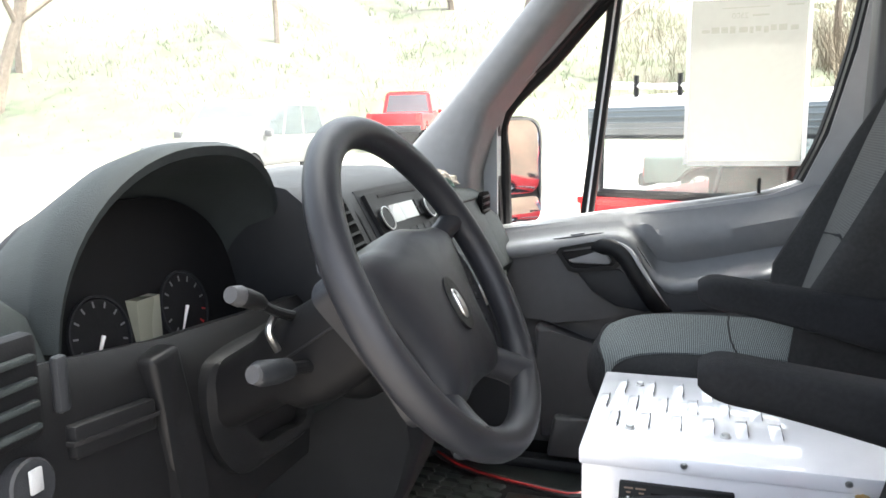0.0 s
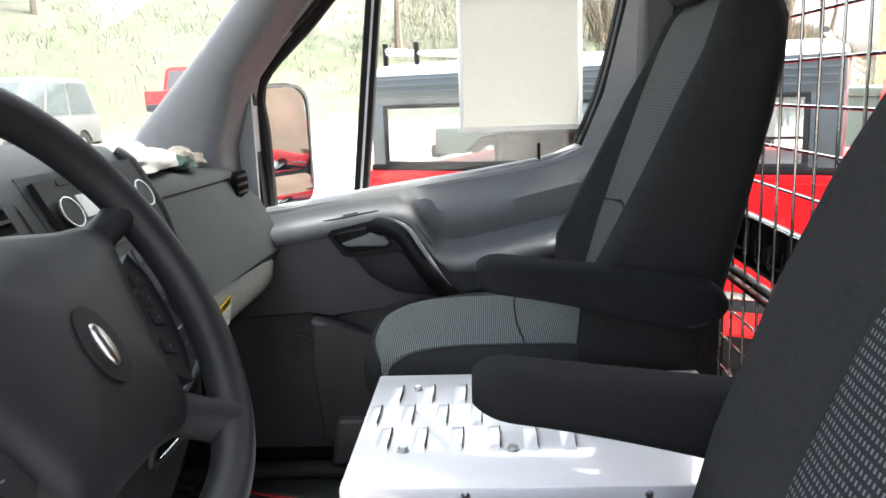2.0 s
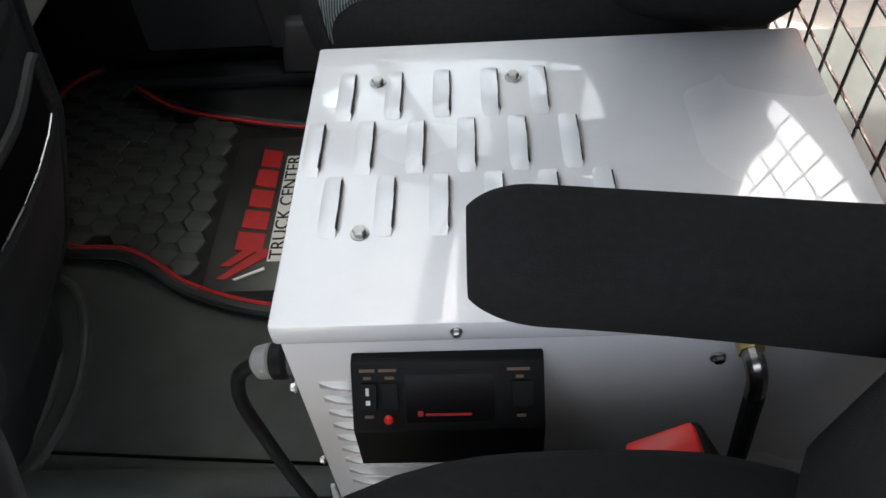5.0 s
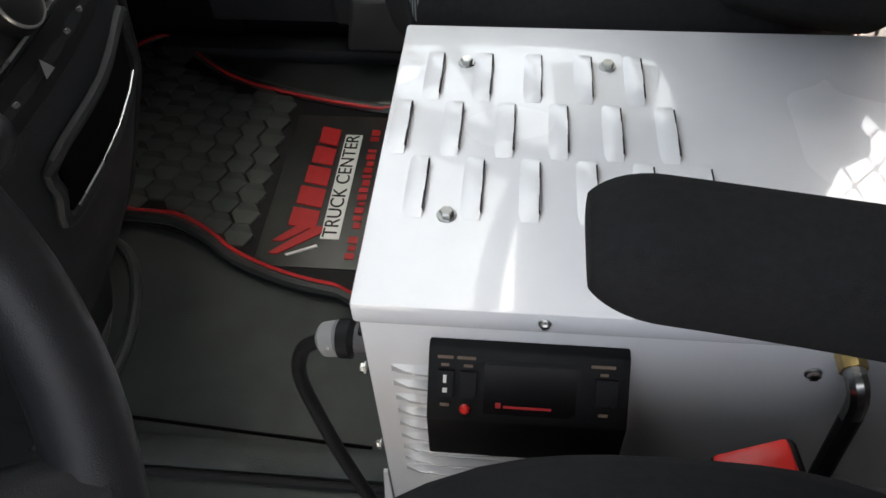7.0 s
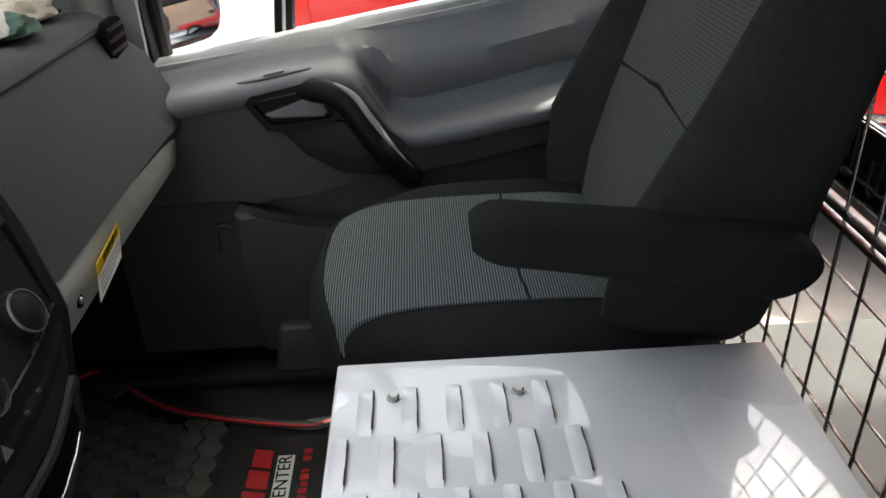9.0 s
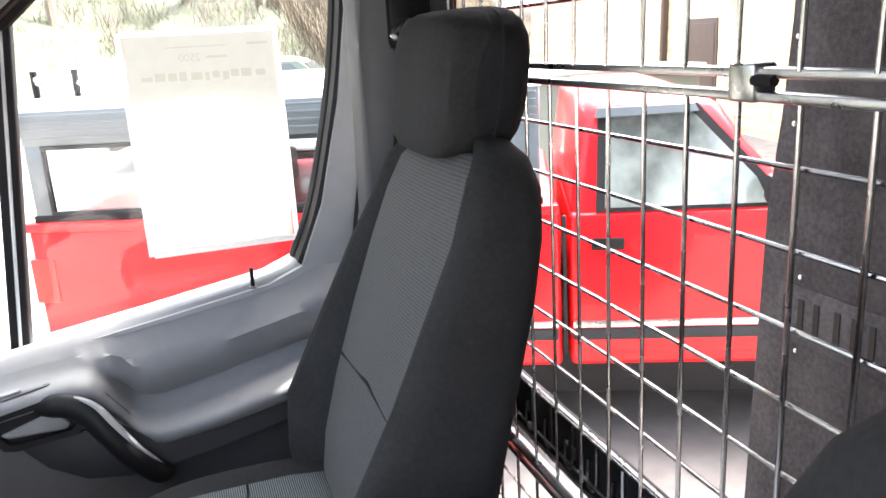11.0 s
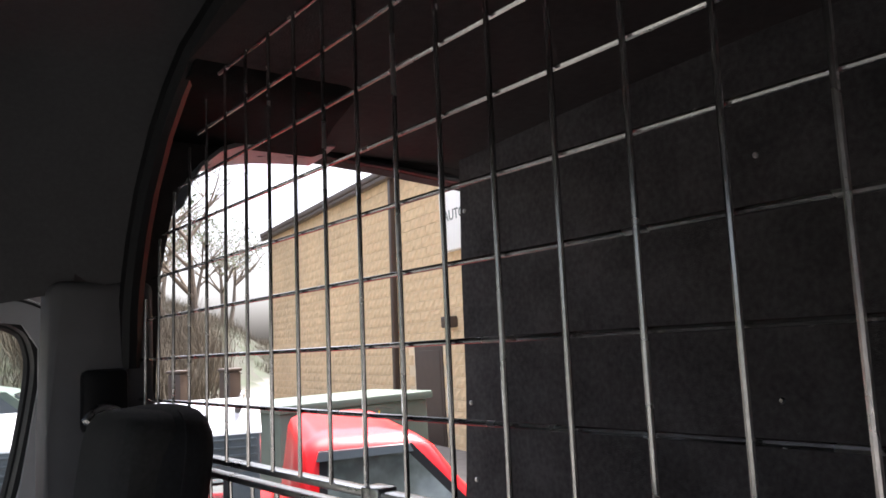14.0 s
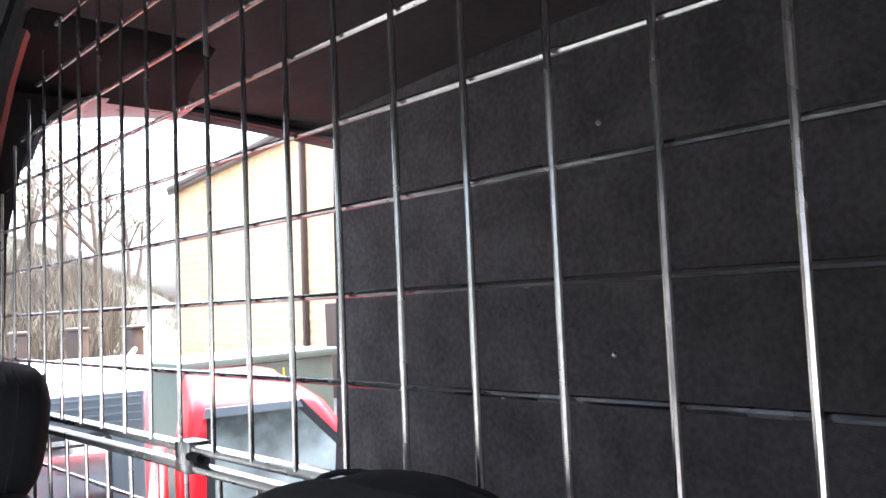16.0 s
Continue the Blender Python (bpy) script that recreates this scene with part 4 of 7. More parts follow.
    for k in range(2):
        part("radio_button", slab(0.125 + 0.0, 0.136, 0.805 - 0.014 * k, 0.794 - 0.014 * k, 0.0115, k=1), PLASTIC, st)
        part("radio_button", slab(0.246, 0.258, 0.805 - 0.014 * k, 0.794 - 0.014 * k, 0.0115, k=1), PLASTIC, st)
    # switch row, heater controls with three knobs
    part("switch_strip", slab(0.060, 0.320, 0.728, 0.704, 0.003), PLASTIC_DK, st)
    for k in range(6):
        part("row_switch", slab(0.066 + 0.042 * k, 0.104 + 0.042 * k, 0.726, 0.707, 0.006, k=1), PLASTIC, st)
    part("heater_panel", slab(-0.005, 0.305, 0.692, 0.618, 0.003), PLASTIC_DK, st)
    for y, z in ((0.034, 0.640), (0.141, 0.635), (0.247, 0.643)):
        m_ = N_.to_track_quat("Z", "Y").to_matrix().to_4x4()
        kn = part("heater_knob", lathe([(0.0245, 0), (0.0245, 0.004), (0.0220, 0.014), (0.0200, 0.0152), (0.0, 0.0152)], Matrix.Translation(on(y, z, -0.001)) @ m_, 28), PLASTIC_DK, st)
        part("knob_ring", lathe([(0.0222, 0), (0.0216, 0.0020), (0.0203, 0.0020), (0.0203, 0)], Matrix.Translation(on(y, z, 0.0130)) @ m_, 28), STEEL, st)
        part("knob_mark", B((-0.0012, 0.0012, 0.0195, 0.0242, 0, 0.001), bevel=0.0), PAPER, kn).matrix_local = Matrix.Translation(on(y, z, 0.012) - st.parent.location) @ m_
    for k in range(4):
        for j in range(2):
            y = 0.077 + 0.012 * k + 0.093 * j
            part("heater_mark", slab(y, y + 0.0024, 0.668 - 0.012 * (k % 2), 0.6656 - 0.012 * (k % 2), 0.0038, k=1), PILLAR, st)
    part("chrome_strip", slab(0.0, 0.31, 0.6165, 0.6145, 0.004), STEEL, st)
    part("switch_panel", slab(0.02, 0.30, 0.611, 0.580, 0.003), PLASTIC_DK, st)
    tri = bmesh.new()
    p = [on(0.120, 0.602, 0.0045), on(0.113, 0.590, 0.0045), on(0.127, 0.590, 0.0045)]
    loft([p, [q + Vector((0.0006, 0, 0.0004)) for q in p]], bm=tri)
    part("hazard_mark", tri, DOOR_UP, st)
    for y in (0.075, 0.165, 0.195):
        part("heater_mark", slab(y, y + 0.003, 0.598, 0.595, 0.0038, k=1), PILLAR, st)
    # bin below: a black sheet painted as its shaded inside, with a bright lip
    def inset(y, z, h):
        return Vector((face(y, z) + h, y, z))
    bm = bmesh.new()
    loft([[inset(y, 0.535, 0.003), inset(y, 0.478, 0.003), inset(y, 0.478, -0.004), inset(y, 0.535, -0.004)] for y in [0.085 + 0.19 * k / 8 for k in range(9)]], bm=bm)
    part("bin_shade_sheet", bm, VOID, st)
    part("bin_frame", tube(smooth_path([inset(y, z, 0.003) for y, z in ((0.078, 0.54), (0.18, 0.54), (0.282, 0.54), (0.284, 0.51), (0.282, 0.475), (0.18, 0.472), (0.078, 0.475), (0.076, 0.51))], 4, closed=True), 0.006, 8, closed=True), PLASTIC, st)
    part("bright_lip", tube([inset(y, 0.480, 0.006) for y in (0.09, 0.14, 0.19, 0.24, 0.272)], 0.0010, 6), STEEL, st)
    # gear lever
    gv = part("gear_lever", tube(smooth_path([(-0.31, -0.01, 0.59), (-0.25, -0.02, 0.62), (-0.215, -0.024, 0.64)], 5), 0.011, 10), PLASTIC_DK, d)
    part("lever_knob", pillow(-0.238, -0.168, -0.055, 0.005, 0.632, 0.670, 2.4, 12), WHEEL, gv, "black gear knob")
    part("lever_boot", pillow(-0.38, -0.27, -0.08, 0.05, 0.54, 0.645, 2.6, 12), PLASTIC_DK, d)
    # driver side fascia
    fs = []
    for y, zt, drop in ((-0.73, 0.785, 0.0), (-0.585, 0.785, 0.0), (-0.562, 0.752, 0.07), (-0.39, 0.730, 0.07), (-0.18, 0.716, 0.07), (-0.105, 0.714, 0.07)):
        fs.append([(-0.455, y, zt - drop), (-0.395, y, zt - 0.006), (-0.376, y, zt - 0.003), (-0.366, y, zt - 0.014), (-0.358, y, zt - 0.05), (-0.355, y, 0.60), (-0.37, y, 0.48), (-0.44, y, 0.42), (-0.60, y, 0.44), (-0.60, y, 0.62)])
    # fascia, ridge and surround take the darker plastic: shade put into their colour
    part("driver_fascia", loft(fs), PLASTIC_DK, d, sharp=30)
    part("card_slot", prism([(-0.548, 0.664), (-0.444, 0.652), (-0.444, 0.684), (-0.548, 0.695)], "x", -0.362, -0.347, bevel=0.004), PLASTIC_DK, d)
    part("slot_gap", prism([(-0.552, 0.678), (-0.441, 0.666), (-0.441, 0.670), (-0.552, 0.682)], "x", -0.355, -0.3455, bevel=0.0), RUBBER, d)
    part("knee_ridge", prism([(-0.447, 0.722), (-0.402, 0.727), (-0.390, 0.65), (-0.374, 0.57), (-0.366, 0.47), (-0.402, 0.47), (-0.412, 0.53), (-0.426, 0.60)], "x", -0.375, -0.346, bevel=0.007, seg=3), PLASTIC_DK, d)
    shield = [(-0.366, 0.645), (-0.357, 0.682), (-0.320, 0.694), (-0.235, 0.697), (-0.150, 0.694), (-0.140, 0.62), (-0.150, 0.540), (-0.240, 0.536), (-0.308, 0.543), (-0.352, 0.590)]
    well = [(-0.333, 0.645), (-0.322, 0.672), (-0.290, 0.680), (-0.228, 0.682), (-0.166, 0.680), (-0.160, 0.62), (-0.166, 0.560), (-0.225, 0.562), (-0.272, 0.568), (-0.305, 0.600)]
    so, si = [[(p.y, p.z) for p in smooth_path([(0, y, z) for y, z in q], 4, closed=True)] for q in (shield, well)]
    md = [((a[0] * 0.5 + c_[0] * 0.5), (a[1] * 0.5 + c_[1] * 0.5)) for a, c_ in zip(so, si)]
    part("column_surround", loft([[(x, y, z) for y, z in q] for q, x in ((so, -0.372), (so, -0.346), (md, -0.334), (si, -0.337), (si, -0.372))], caps=False), PLASTIC_DK, d, sharp=40)
    part("column_recess", prism(si, "x", -0.378, -0.354, bevel=0.0), RUBBER, d)
    part("lamp_switch", disc((-0.358, -0.60, 0.665), (1, 0, 0.15), 0.022, 0.018, 24), PLASTIC, d)
    part("switch_mark", B((-0.340, -0.337, -0.606, -0.594, 0.662, 0.682), bevel=0.001), TRIM, d)
    part("side_vent", B((-0.372, -0.352, -0.70, -0.57, 0.695, 0.785), bevel=0.008), PLASTIC_DK, d)
    for k in range(4):
        part("vent_slat", B((-0.354, -0.346, -0.69, -0.58, 0.706 + 0.019 * k, 0.712 + 0.019 * k), bevel=0.002), DASH, d)
    part("vent_wheel", B((-0.356, -0.345, -0.562, -0.548, 0.71, 0.76), bevel=0.005), PLASTIC, d)
    # instrument hood and cluster
    yc, hw = -0.288, 0.204
    rings = []
    for x, sc, dz in ((-0.68, 0.50, -0.16), (-0.60, 0.72, -0.095), (-0.52, 0.90, -0.045), (-0.45, 0.985, -0.010), (-0.41, 1.0, 0.0), (-0.386, 1.0, 0.0), (-0.376, 0.985, -0.003), (-0.379, 0.955, -0.010), (-0.42, 0.93, -0.016), (-0.475, 0.90, -0.03), (-0.51, 0.86, -0.06)):
        ring = []
        for k in range(29):
            a = math.pi * k / 28
            w = math.copysign(abs(math.cos(a)) ** 0.85, math.cos(a))
            ring.append((x - 0.04 * (1 - math.sin(a)) * (x > -0.45), yc + hw * sc * w, 0.735 + (0.192 + dz) * (0.35 + 0.65 * sc) * math.sin(a) ** 0.8))
        rings.append(ring)
    part("instrument_hood", loft(rings, closed=False), DASH, d, sharp=60)
    arch = [(yc - 0.178, 0.665), (yc + 0.178, 0.665)] + [(yc + 0.176 * math.copysign(abs(math.cos(a)) ** 0.85, math.cos(a)), 0.735 + 0.125 * math.sin(a) ** 0.8) for a in [math.pi * k / 20 for k in range(21)]]
    cl = part("gauge_panel", loft([[(-0.545, y, z) for y, z in arch], [(-0.455 - (z - 0.665) * 0.2128, y, z) for y, z in arch]]), PLASTIC_DK, d)
    # demister ledge along the foot of the windscreen
    led = []
    for y in (-0.70, -0.55, -0.40, -0.25, -0.10, 0.05, 0.20, 0.35):
        xg = shield_x(y, 0.765) + 0.018
        led.append([(xg, y, 0.764), (xg + 0.035, y, 0.761), (xg + 0.06, y, 0.750), (xg + 0.065, y, 0.715), (xg + 0.065, y, 0.60), (xg, y, 0.60)])
    part("demister_ledge", loft(led), PILLAR, d)
    part("demister_well", B((-0.90, -0.56, -0.70, 0.0, 0.60, 0.685), bevel=0.01), PLASTIC_DK, d)
    nrm = Vector((0.235, 0, 0.05)).normalized()
    upv = Vector((-0.05, 0, 0.235)).normalized()

    def g(y, v, h=0.0):
        return Vector((-0.4665, y, 0.720)) + upv * v + nrm * h
    for y in (-0.383, -0.236):
        ga = part("gauge", disc(g(y, 0, 0.001), nrm, 0.043, 0.003, 36), RUBBER, cl)
        part("gauge_ring", lathe([(0.0455, 0), (0.0455, 0.004), (0.043, 0.004), (0.043, 0)], Matrix.Translation(g(y, 0, 0.002)) @ nrm.to_track_quat("Z", "Y").to_matrix().to_4x4(), 36), PLASTIC, cl)
        for k in range(11):
            a = radians(225 - 27 * k)
            dirv = Vector((0, 1, 0)) * math.cos(a) + upv * math.sin(a)
            q = g(y, 0, 0.0045)
            side = dirv.cross(nrm)
            bm = bmesh.new()
            p = [q + dirv * r + side * w for r, w in ((0.032, -0.0011), (0.039, -0.0011), (0.039, 0.0011), (0.032, 0.0011))]
            loft([p, [s + nrm * 0.0005 for s in p]], bm=bm)
            part("scale_mark", bm, RED_PL if (y > -0.3 and k > 8) else DOOR_UP, cl)
        a = radians(235)
        dirv = Vector((0, 1, 0)) * math.cos(a) + upv * math.sin(a)
        part("needle", tube([g(y, 0, 0.008), g(y, 0, 0.008) + dirv * 0.034], [0.0024, 0.0010], 6), PAPER, cl)
    part("trip_display", prism([(-0.330, 0.690), (-0.290, 0.690), (-0.290, 0.748), (-0.330, 0.748)], "x", -0.476, -0.4565, bevel=0.0), mat("lcd_green_grey", (0.24, 0.24, 0.19), 0.25, var=0.03, scale=40), cl)
    return d


dash = build_dash()

# ---------------------------------------------------------------- steering wheel
WC = Vector((-0.100, -0.322, 0.786))
WN = Vector((math.cos(radians(29.7)), 0.0, math.sin(radians(29.7))))
WS = Vector((0.0, 1.0, 0.0))
WU = WN.cross(WS)


def wp(a, r, h=0.0):
    """A point on the wheel: angle in degrees from the top towards the passenger side, radius, height towards the driver."""
    return WC + WU * (r * math.cos(radians(a))) + WS * (r * math.sin(radians(a))) + WN * h


def build_wheel():
    w = thing("steering_wheel", WC, "dark grey four-spoke steering wheel with a leather-look rim", "steering wheel")
    part("rim", tube([wp(a, 0.171) for a in range(0, 360, 5)], 0.0168, 16, closed=True), WHEEL, w)
    # airbag pad, a broad shield whose shoulders run out into the upper spokes
    half = [(0, 0.066), (28, 0.070), (50, 0.088), (63, 0.118), (72, 0.132), (81, 0.122), (96, 0.108), (118, 0.106), (132, 0.118), (143, 0.135), (153, 0.130), (166, 0.116)]
    pad = half + [(180, 0.112)] + [(-a, r) for a, r in reversed(half[1:])]
    ring = smooth_path([wp(a, r, -0.012) for a, r in pad], 4, closed=True)
    c = WC - WN * 0.012

    def lay(s, h):
        return [c + (p - c) * s + WN * h for p in ring]
    part("airbag_cover", loft([lay(0.97, -0.05), lay(1.0, -0.022), lay(1.0, -0.006), lay(0.965, 0.003), lay(0.85, 0.012), lay(0.6, 0.019), lay(0.3, 0.022), lay(0.02, 0.022)]), WHEEL, w, sharp=60)
    for a, wd in ((-72, 0.0145), (72, 0.0145), (-144, 0.019), (144, 0.019)):
        pts = [wp(a, r, h) for r, h in ((0.10, -0.034), (0.13, -0.022), (0.15, -0.012), (0.172, -0.002))]
        part("spoke", tube(pts, [wd * 1.3, wd * 1.05, wd, wd * 1.15], 12, squash=0.9), WHEEL, w)
    em = [wp(180, 0.030, 0.0085) + WS * (0.019 * math.cos(t)) + WU * (0.029 * math.sin(t)) for t in [2 * math.pi * k / 28 for k in range(28)]]
    part("emblem_plate", loft([em, [p + WN * 0.0032 for p in em]]), PLASTIC_DK, w)
    m_ = Matrix.Translation(wp(180, 0.031, 0.0120)) @ Matrix((WS, WU, WN)).transposed().to_4x4()
    eb = pillow(-0.0065, 0.0065, -0.0165, 0.0165, -0.004, 0.004, 2.2, 10)
    bmesh.ops.transform(eb, matrix=m_, verts=eb.verts)
    part("emblem", eb, STEEL, w, "plain chrome emblem")
    for s in (-1, 1):
        outl = [(86, 0.112), (96, 0.108), (108, 0.106), (120, 0.107), (130, 0.114), (130, 0.148), (116, 0.152), (103, 0.153), (91, 0.152), (82, 0.145)]
        pad_ = part("button_pad", loft([[wp(s * a, r, h) for a, r in outl] for h in (-0.030, -0.014)]), WHEEL, w)
        for a, r in ((91, 0.130), (99, 0.128), (107, 0.127), (119, 0.126)):
            q = [wp(s * (a - 2.7), r - 0.008, -0.015), wp(s * (a + 2.7), r - 0.008, -0.015), wp(s * (a + 2.7), r + 0.008, -0.015), wp(s * (a - 2.7), r + 0.008, -0.015)]
            bt = part("button", loft([q, [p + WN * 0.0035 for p in q]]), PLASTIC, pad_)
            mk = wp(s * a, r, -0.0117)
            part("symbol", loft([[mk + WS * x + WU * z for x, z in ((-0.0016, -0.0007), (0.0016, -0.0007), (0.0016, 0.0007), (-0.0016, 0.0007))], [mk + WS * x + WU * z + WN * 0.0006 for x, z in ((-0.0016, -0.0007), (0.0016, -0.0007), (0.0016, 0.0007), (-0.0016, 0.0007))]]), DOOR_UP, pad_)
    col = thing("steering_column", WC - WN * 0.12, "black plastic steering column shroud with two stalks", "steering column")
    # darker than the other blacks: shade from a blocked doorway is in the colour
    black = mat("shaded_column_plastic", (0.0045, 0.0046, 0.0052), 0.5, var=0.15, scale=60, bump=0.2, bump_scale=900, spec=0.14)
    rings = []
    for h, w_, t_, o in ((0.040, 0.080, 0.080, 0.0), (0.055, 0.092, 0.090, 0.0), (0.075, 0.097, 0.098, -0.003), (0.15, 0.097, 0.104, -0.006), (0.19, 0.090, 0.096, -0.004), (0.21, 0.074, 0.078, 0.0), (0.31, 0.068, 0.072, 0.0)):
        rings.append([WC - WN * h + WS * a + WU * (b + o) for a, b in rounded(w_, t_, 0.028)])
    part("shroud", loft(rings), black, col, sharp=50)
    part("shroud_seam", tube([WC - WN * h - WS * (wd + 0.0005) + WU * o for h, wd, o in ((0.058, 0.0462, 0.012), (0.10, 0.0485, 0.010), (0.15, 0.0485, 0.006), (0.185, 0.0455, 0.004))], 0.0016, 6), RUBBER, col)
    st = smooth_path([(-0.212, -0.345, 0.700), (-0.222, -0.372, 0.703), (-0.228, -0.398, 0.708)], 5)
    part("lower_stalk", tube(st, [0.011 - 0.004 * min(1.0, 2.0 * i / (len(st) - 1)) for i in range(len(st))], 10), PLASTIC_DK, col)
    part("stalk_knob", tube([(-0.227, -0.392, 0.707), (-0.229, -0.397, 0.708), (-0.231, -0.415, 0.711), (-0.233, -0.438, 0.716), (-0.234, -0.447, 0.718)], [0.007, 0.012, 0.0135, 0.014, 0.010], 16, squash=0.9), PLASTIC, col)
    part("stalk_cap", tube([(-0.2335, -0.444, 0.717), (-0.2345, -0.450, 0.7185)], [0.0105, 0.0085], 14), DOOR_LO, col)
    st = smooth_path([(-0.225, -0.320, 0.750), (-0.238, -0.350, 0.749), (-0.247, -0.382, 0.761), (-0.250, -0.404, 0.774)], 5)
    part("upper_stalk", tube(st, 0.0052, 10), PLASTIC_DK, col)
    part("stalk_knob", tube([(-0.250, -0.398, 0.771), (-0.251, -0.406, 0.776), (-0.252, -0.420, 0.782), (-0.254, -0.438, 0.789), (-0.2545, -0.444, 0.790)], [0.0055, 0.0085, 0.0095, 0.0095, 0.006], 12), PLASTIC_DK, col)
    part("stalk_cap", tube([(-0.2535, -0.434, 0.7875), (-0.2550, -0.446, 0.7915)], [0.0105, 0.0080], 14), DOOR_LO, col)
    part("ignition_loop", tube(smooth_path([(-0.245, -0.385, 0.722), (-0.25, -0.392, 0.742), (-0.25, -0.380, 0.755)], 5), 0.004, 8), STEEL, col)


build_wheel()

# ---------------------------------------------------------------- seats
def superring(cx, cy, z, hx, hy, p, n=40, tilt=0.0):
    out = []
    for k in range(n):
        a = 2 * math.pi * k / n
        c, s = math.cos(a), math.sin(a)
        r = (abs(c) ** p + abs(s) ** p) ** (-1 / p)
        out.append((cx + hx * r * c, cy + hy * r * s, z + tilt * hx * r * c))
    return out


def build_seat(yc, side, label, insert_back, drop=0.0, back=0.0, panel=1.0, reach=0.0, lift=0.0, dish_=0.0, wing=0.0, low=0.0, soft=3.2, nudge=0.0, shift=0.0):
    """A bucket seat about yc; side: the way of its folding armrest along y."""
    s = thing("seat", (0.2, yc, 0.0), label, "seat", "cab seats")
    part("pedestal", prism([(0.02, 0.0), (0.50, 0.0), (0.46, 0.34), (0.06, 0.34)], "y", yc - 0.19, yc + 0.19, bevel=0.02), PLASTIC_DK, s)

    def dish(v):
        d = (v.y - yc) / 0.24
        if v.z > 0.43:
            v.z += 0.016 * d * d - 0.006
        v.z += 0.05 * max(0, 0.12 - v.x) * 0.3
        v.x += 0.085 * abs(d) ** 2.6 * max(0.0, 1 - (v.x + 0.062) / 0.40)
        return v
    part("cushion", pillow(-0.062, 0.47, yc - 0.245, yc + 0.245, 0.335, 0.512, 3.2, 28, fn=dish), CLOTH, s)
    # ribbed centre panel of the cushion
    bm = bmesh.new()
    def over(x, y):
        q = 1 - abs((x - 0.204) / 0.266) ** 3.2 - abs((y - yc) / 0.245) ** 3.2
        return dish(Vector((x, y, 0.4235 + 0.0885 * max(q, 0.0) ** (1 / 3.2)))) + Vector((-0.003, 0, 0.003))

    def wide(u):
        return 0.168 * u * (0.76 if side < 0 and u > 0 else 1.0)
    top = [[bm.verts.new(over(x, yc + wide(u))) for u in [-1 + 0.125 * k for k in range(17)]] for x in (-0.034, -0.028, -0.02, -0.01, 0.0, 0.03, 0.06, 0.12, 0.20, 0.30, 0.40)]
    for r, t in zip(top, top[1:]):
        for i in range(16):
            bm.faces.new((r[i], r[i + 1], t[i + 1], t[i]))
    r = bmesh.ops.extrude_face_region(bm, geom=bm.faces[:])
    bmesh.ops.translate(bm, vec=(0.008, 0, -0.012), verts=[g for g in r["geom"] if isinstance(g, bmesh.types.BMVert)])
    part("cushion_panel", bm, RIB, s, "grey ribbed cloth panel", sharp=60)
    part("cushion_seam", tube([over(0.225, yc + wide(u)) + Vector((0, 0, -0.001)) for u in [-1 + 0.125 * k for k in range(17)]], 0.0022, 6), CLOTH, s)
    part("cushion_piping", tube([over(-0.036, yc + wide(u)) + Vector((0.0, 0, 0.001)) for u in [-1 + 0.125 * k for k in range(17)]], 0.004, 6), CLOTH, s)
    zs = [(0.47, 0.400, 0.085, 0.215, 5), (0.50, 0.408, 0.092, 0.235, 5), (0.60, 0.436, 0.092, 0.243, 5), (0.75, 0.478, 0.085, 0.243, 4.5), (0.88, 0.515, 0.080, 0.235, 4.5), (0.96, 0.538, 0.076, 0.222, 4), (1.02, 0.555, 0.070, 0.200, 3.6), (1.055, 0.563, 0.058, 0.172, 3), (1.075, 0.566, 0.036, 0.13, 2.6)]
    rows = [(0.50, 0.309, 0.12), (0.56, 0.322, 0.135), (0.66, 0.352, 0.140), (0.78, 0.392, 0.138), (0.90, 0.433, 0.130), (0.98, 0.462, 0.120), (1.03, 0.484, 0.108), (1.055, 0.505, 0.095)]

    def down(z):
        return z - low * min(1.0, max(0.0, (z - 0.70) / 0.26))
    zs = [(down(z), cx, hx, hy, p) for z, cx, hx, hy, p in zs]
    rows = [(down(z), x, w) for z, x, w in rows]

    def panel_x(z):
        for p, q in zip(rows, rows[1:]):
            if z <= q[0]:
                return p[1] + (q[1] - p[1]) * (z - p[0]) / (q[0] - p[0])
        return rows[-1][1]
    if wing:
        zs = [(z, cx - wing * max(0.0, 1 - abs(z - 0.60) / 0.36) / 2, hx + wing * max(0.0, 1 - abs(z - 0.60) / 0.36) / 2, hy, p) for z, cx, hx, hy, p in zs]

    def hollow(ring, cx, hy):
        out = []
        for x, y, z in ring:
            u = abs(y - yc) / hy
            k = 1 - max(0.0, min(1.0, (u - 0.72) / 0.2)) ** 2 * (3 - 2 * max(0.0, min(1.0, (u - 0.72) / 0.2)))
            out.append((x + (k * max(0.0, panel_x(z) + back + dish_ + 0.012 - x) if x < cx and dish_ else 0.0), y, z))
        return out
    part("backrest", loft([hollow(superring(cx + back, yc, z, hx, hy, p, 72, tilt=-0.15), cx + back, hy) for z, cx, hx, hy, p in zs]), CLOTH_SIDE, s, sharp=70)
    bm = bmesh.new()
    g = [[bm.verts.new((x + back + dish_ - 0.004 - 0.006 * (1 - u * u), yc + shift + w * panel * u, z)) for u in [-1 + 0.25 * k for k in range(9)]] for z, x, w in rows]
    for r, t in zip(g, g[1:]):
        for i in range(8):
            bm.faces.new((r[i], r[i + 1], t[i + 1], t[i]))
    r = bmesh.ops.extrude_face_region(bm, geom=bm.faces[:])
    bmesh.ops.translate(bm, vec=(0.03, 0, 0), verts=[q for q in r["geom"] if isinstance(q, bmesh.types.BMVert)])
    part("backrest_panel", bm, insert_back, s, "grey ribbed cloth panel", sharp=60)
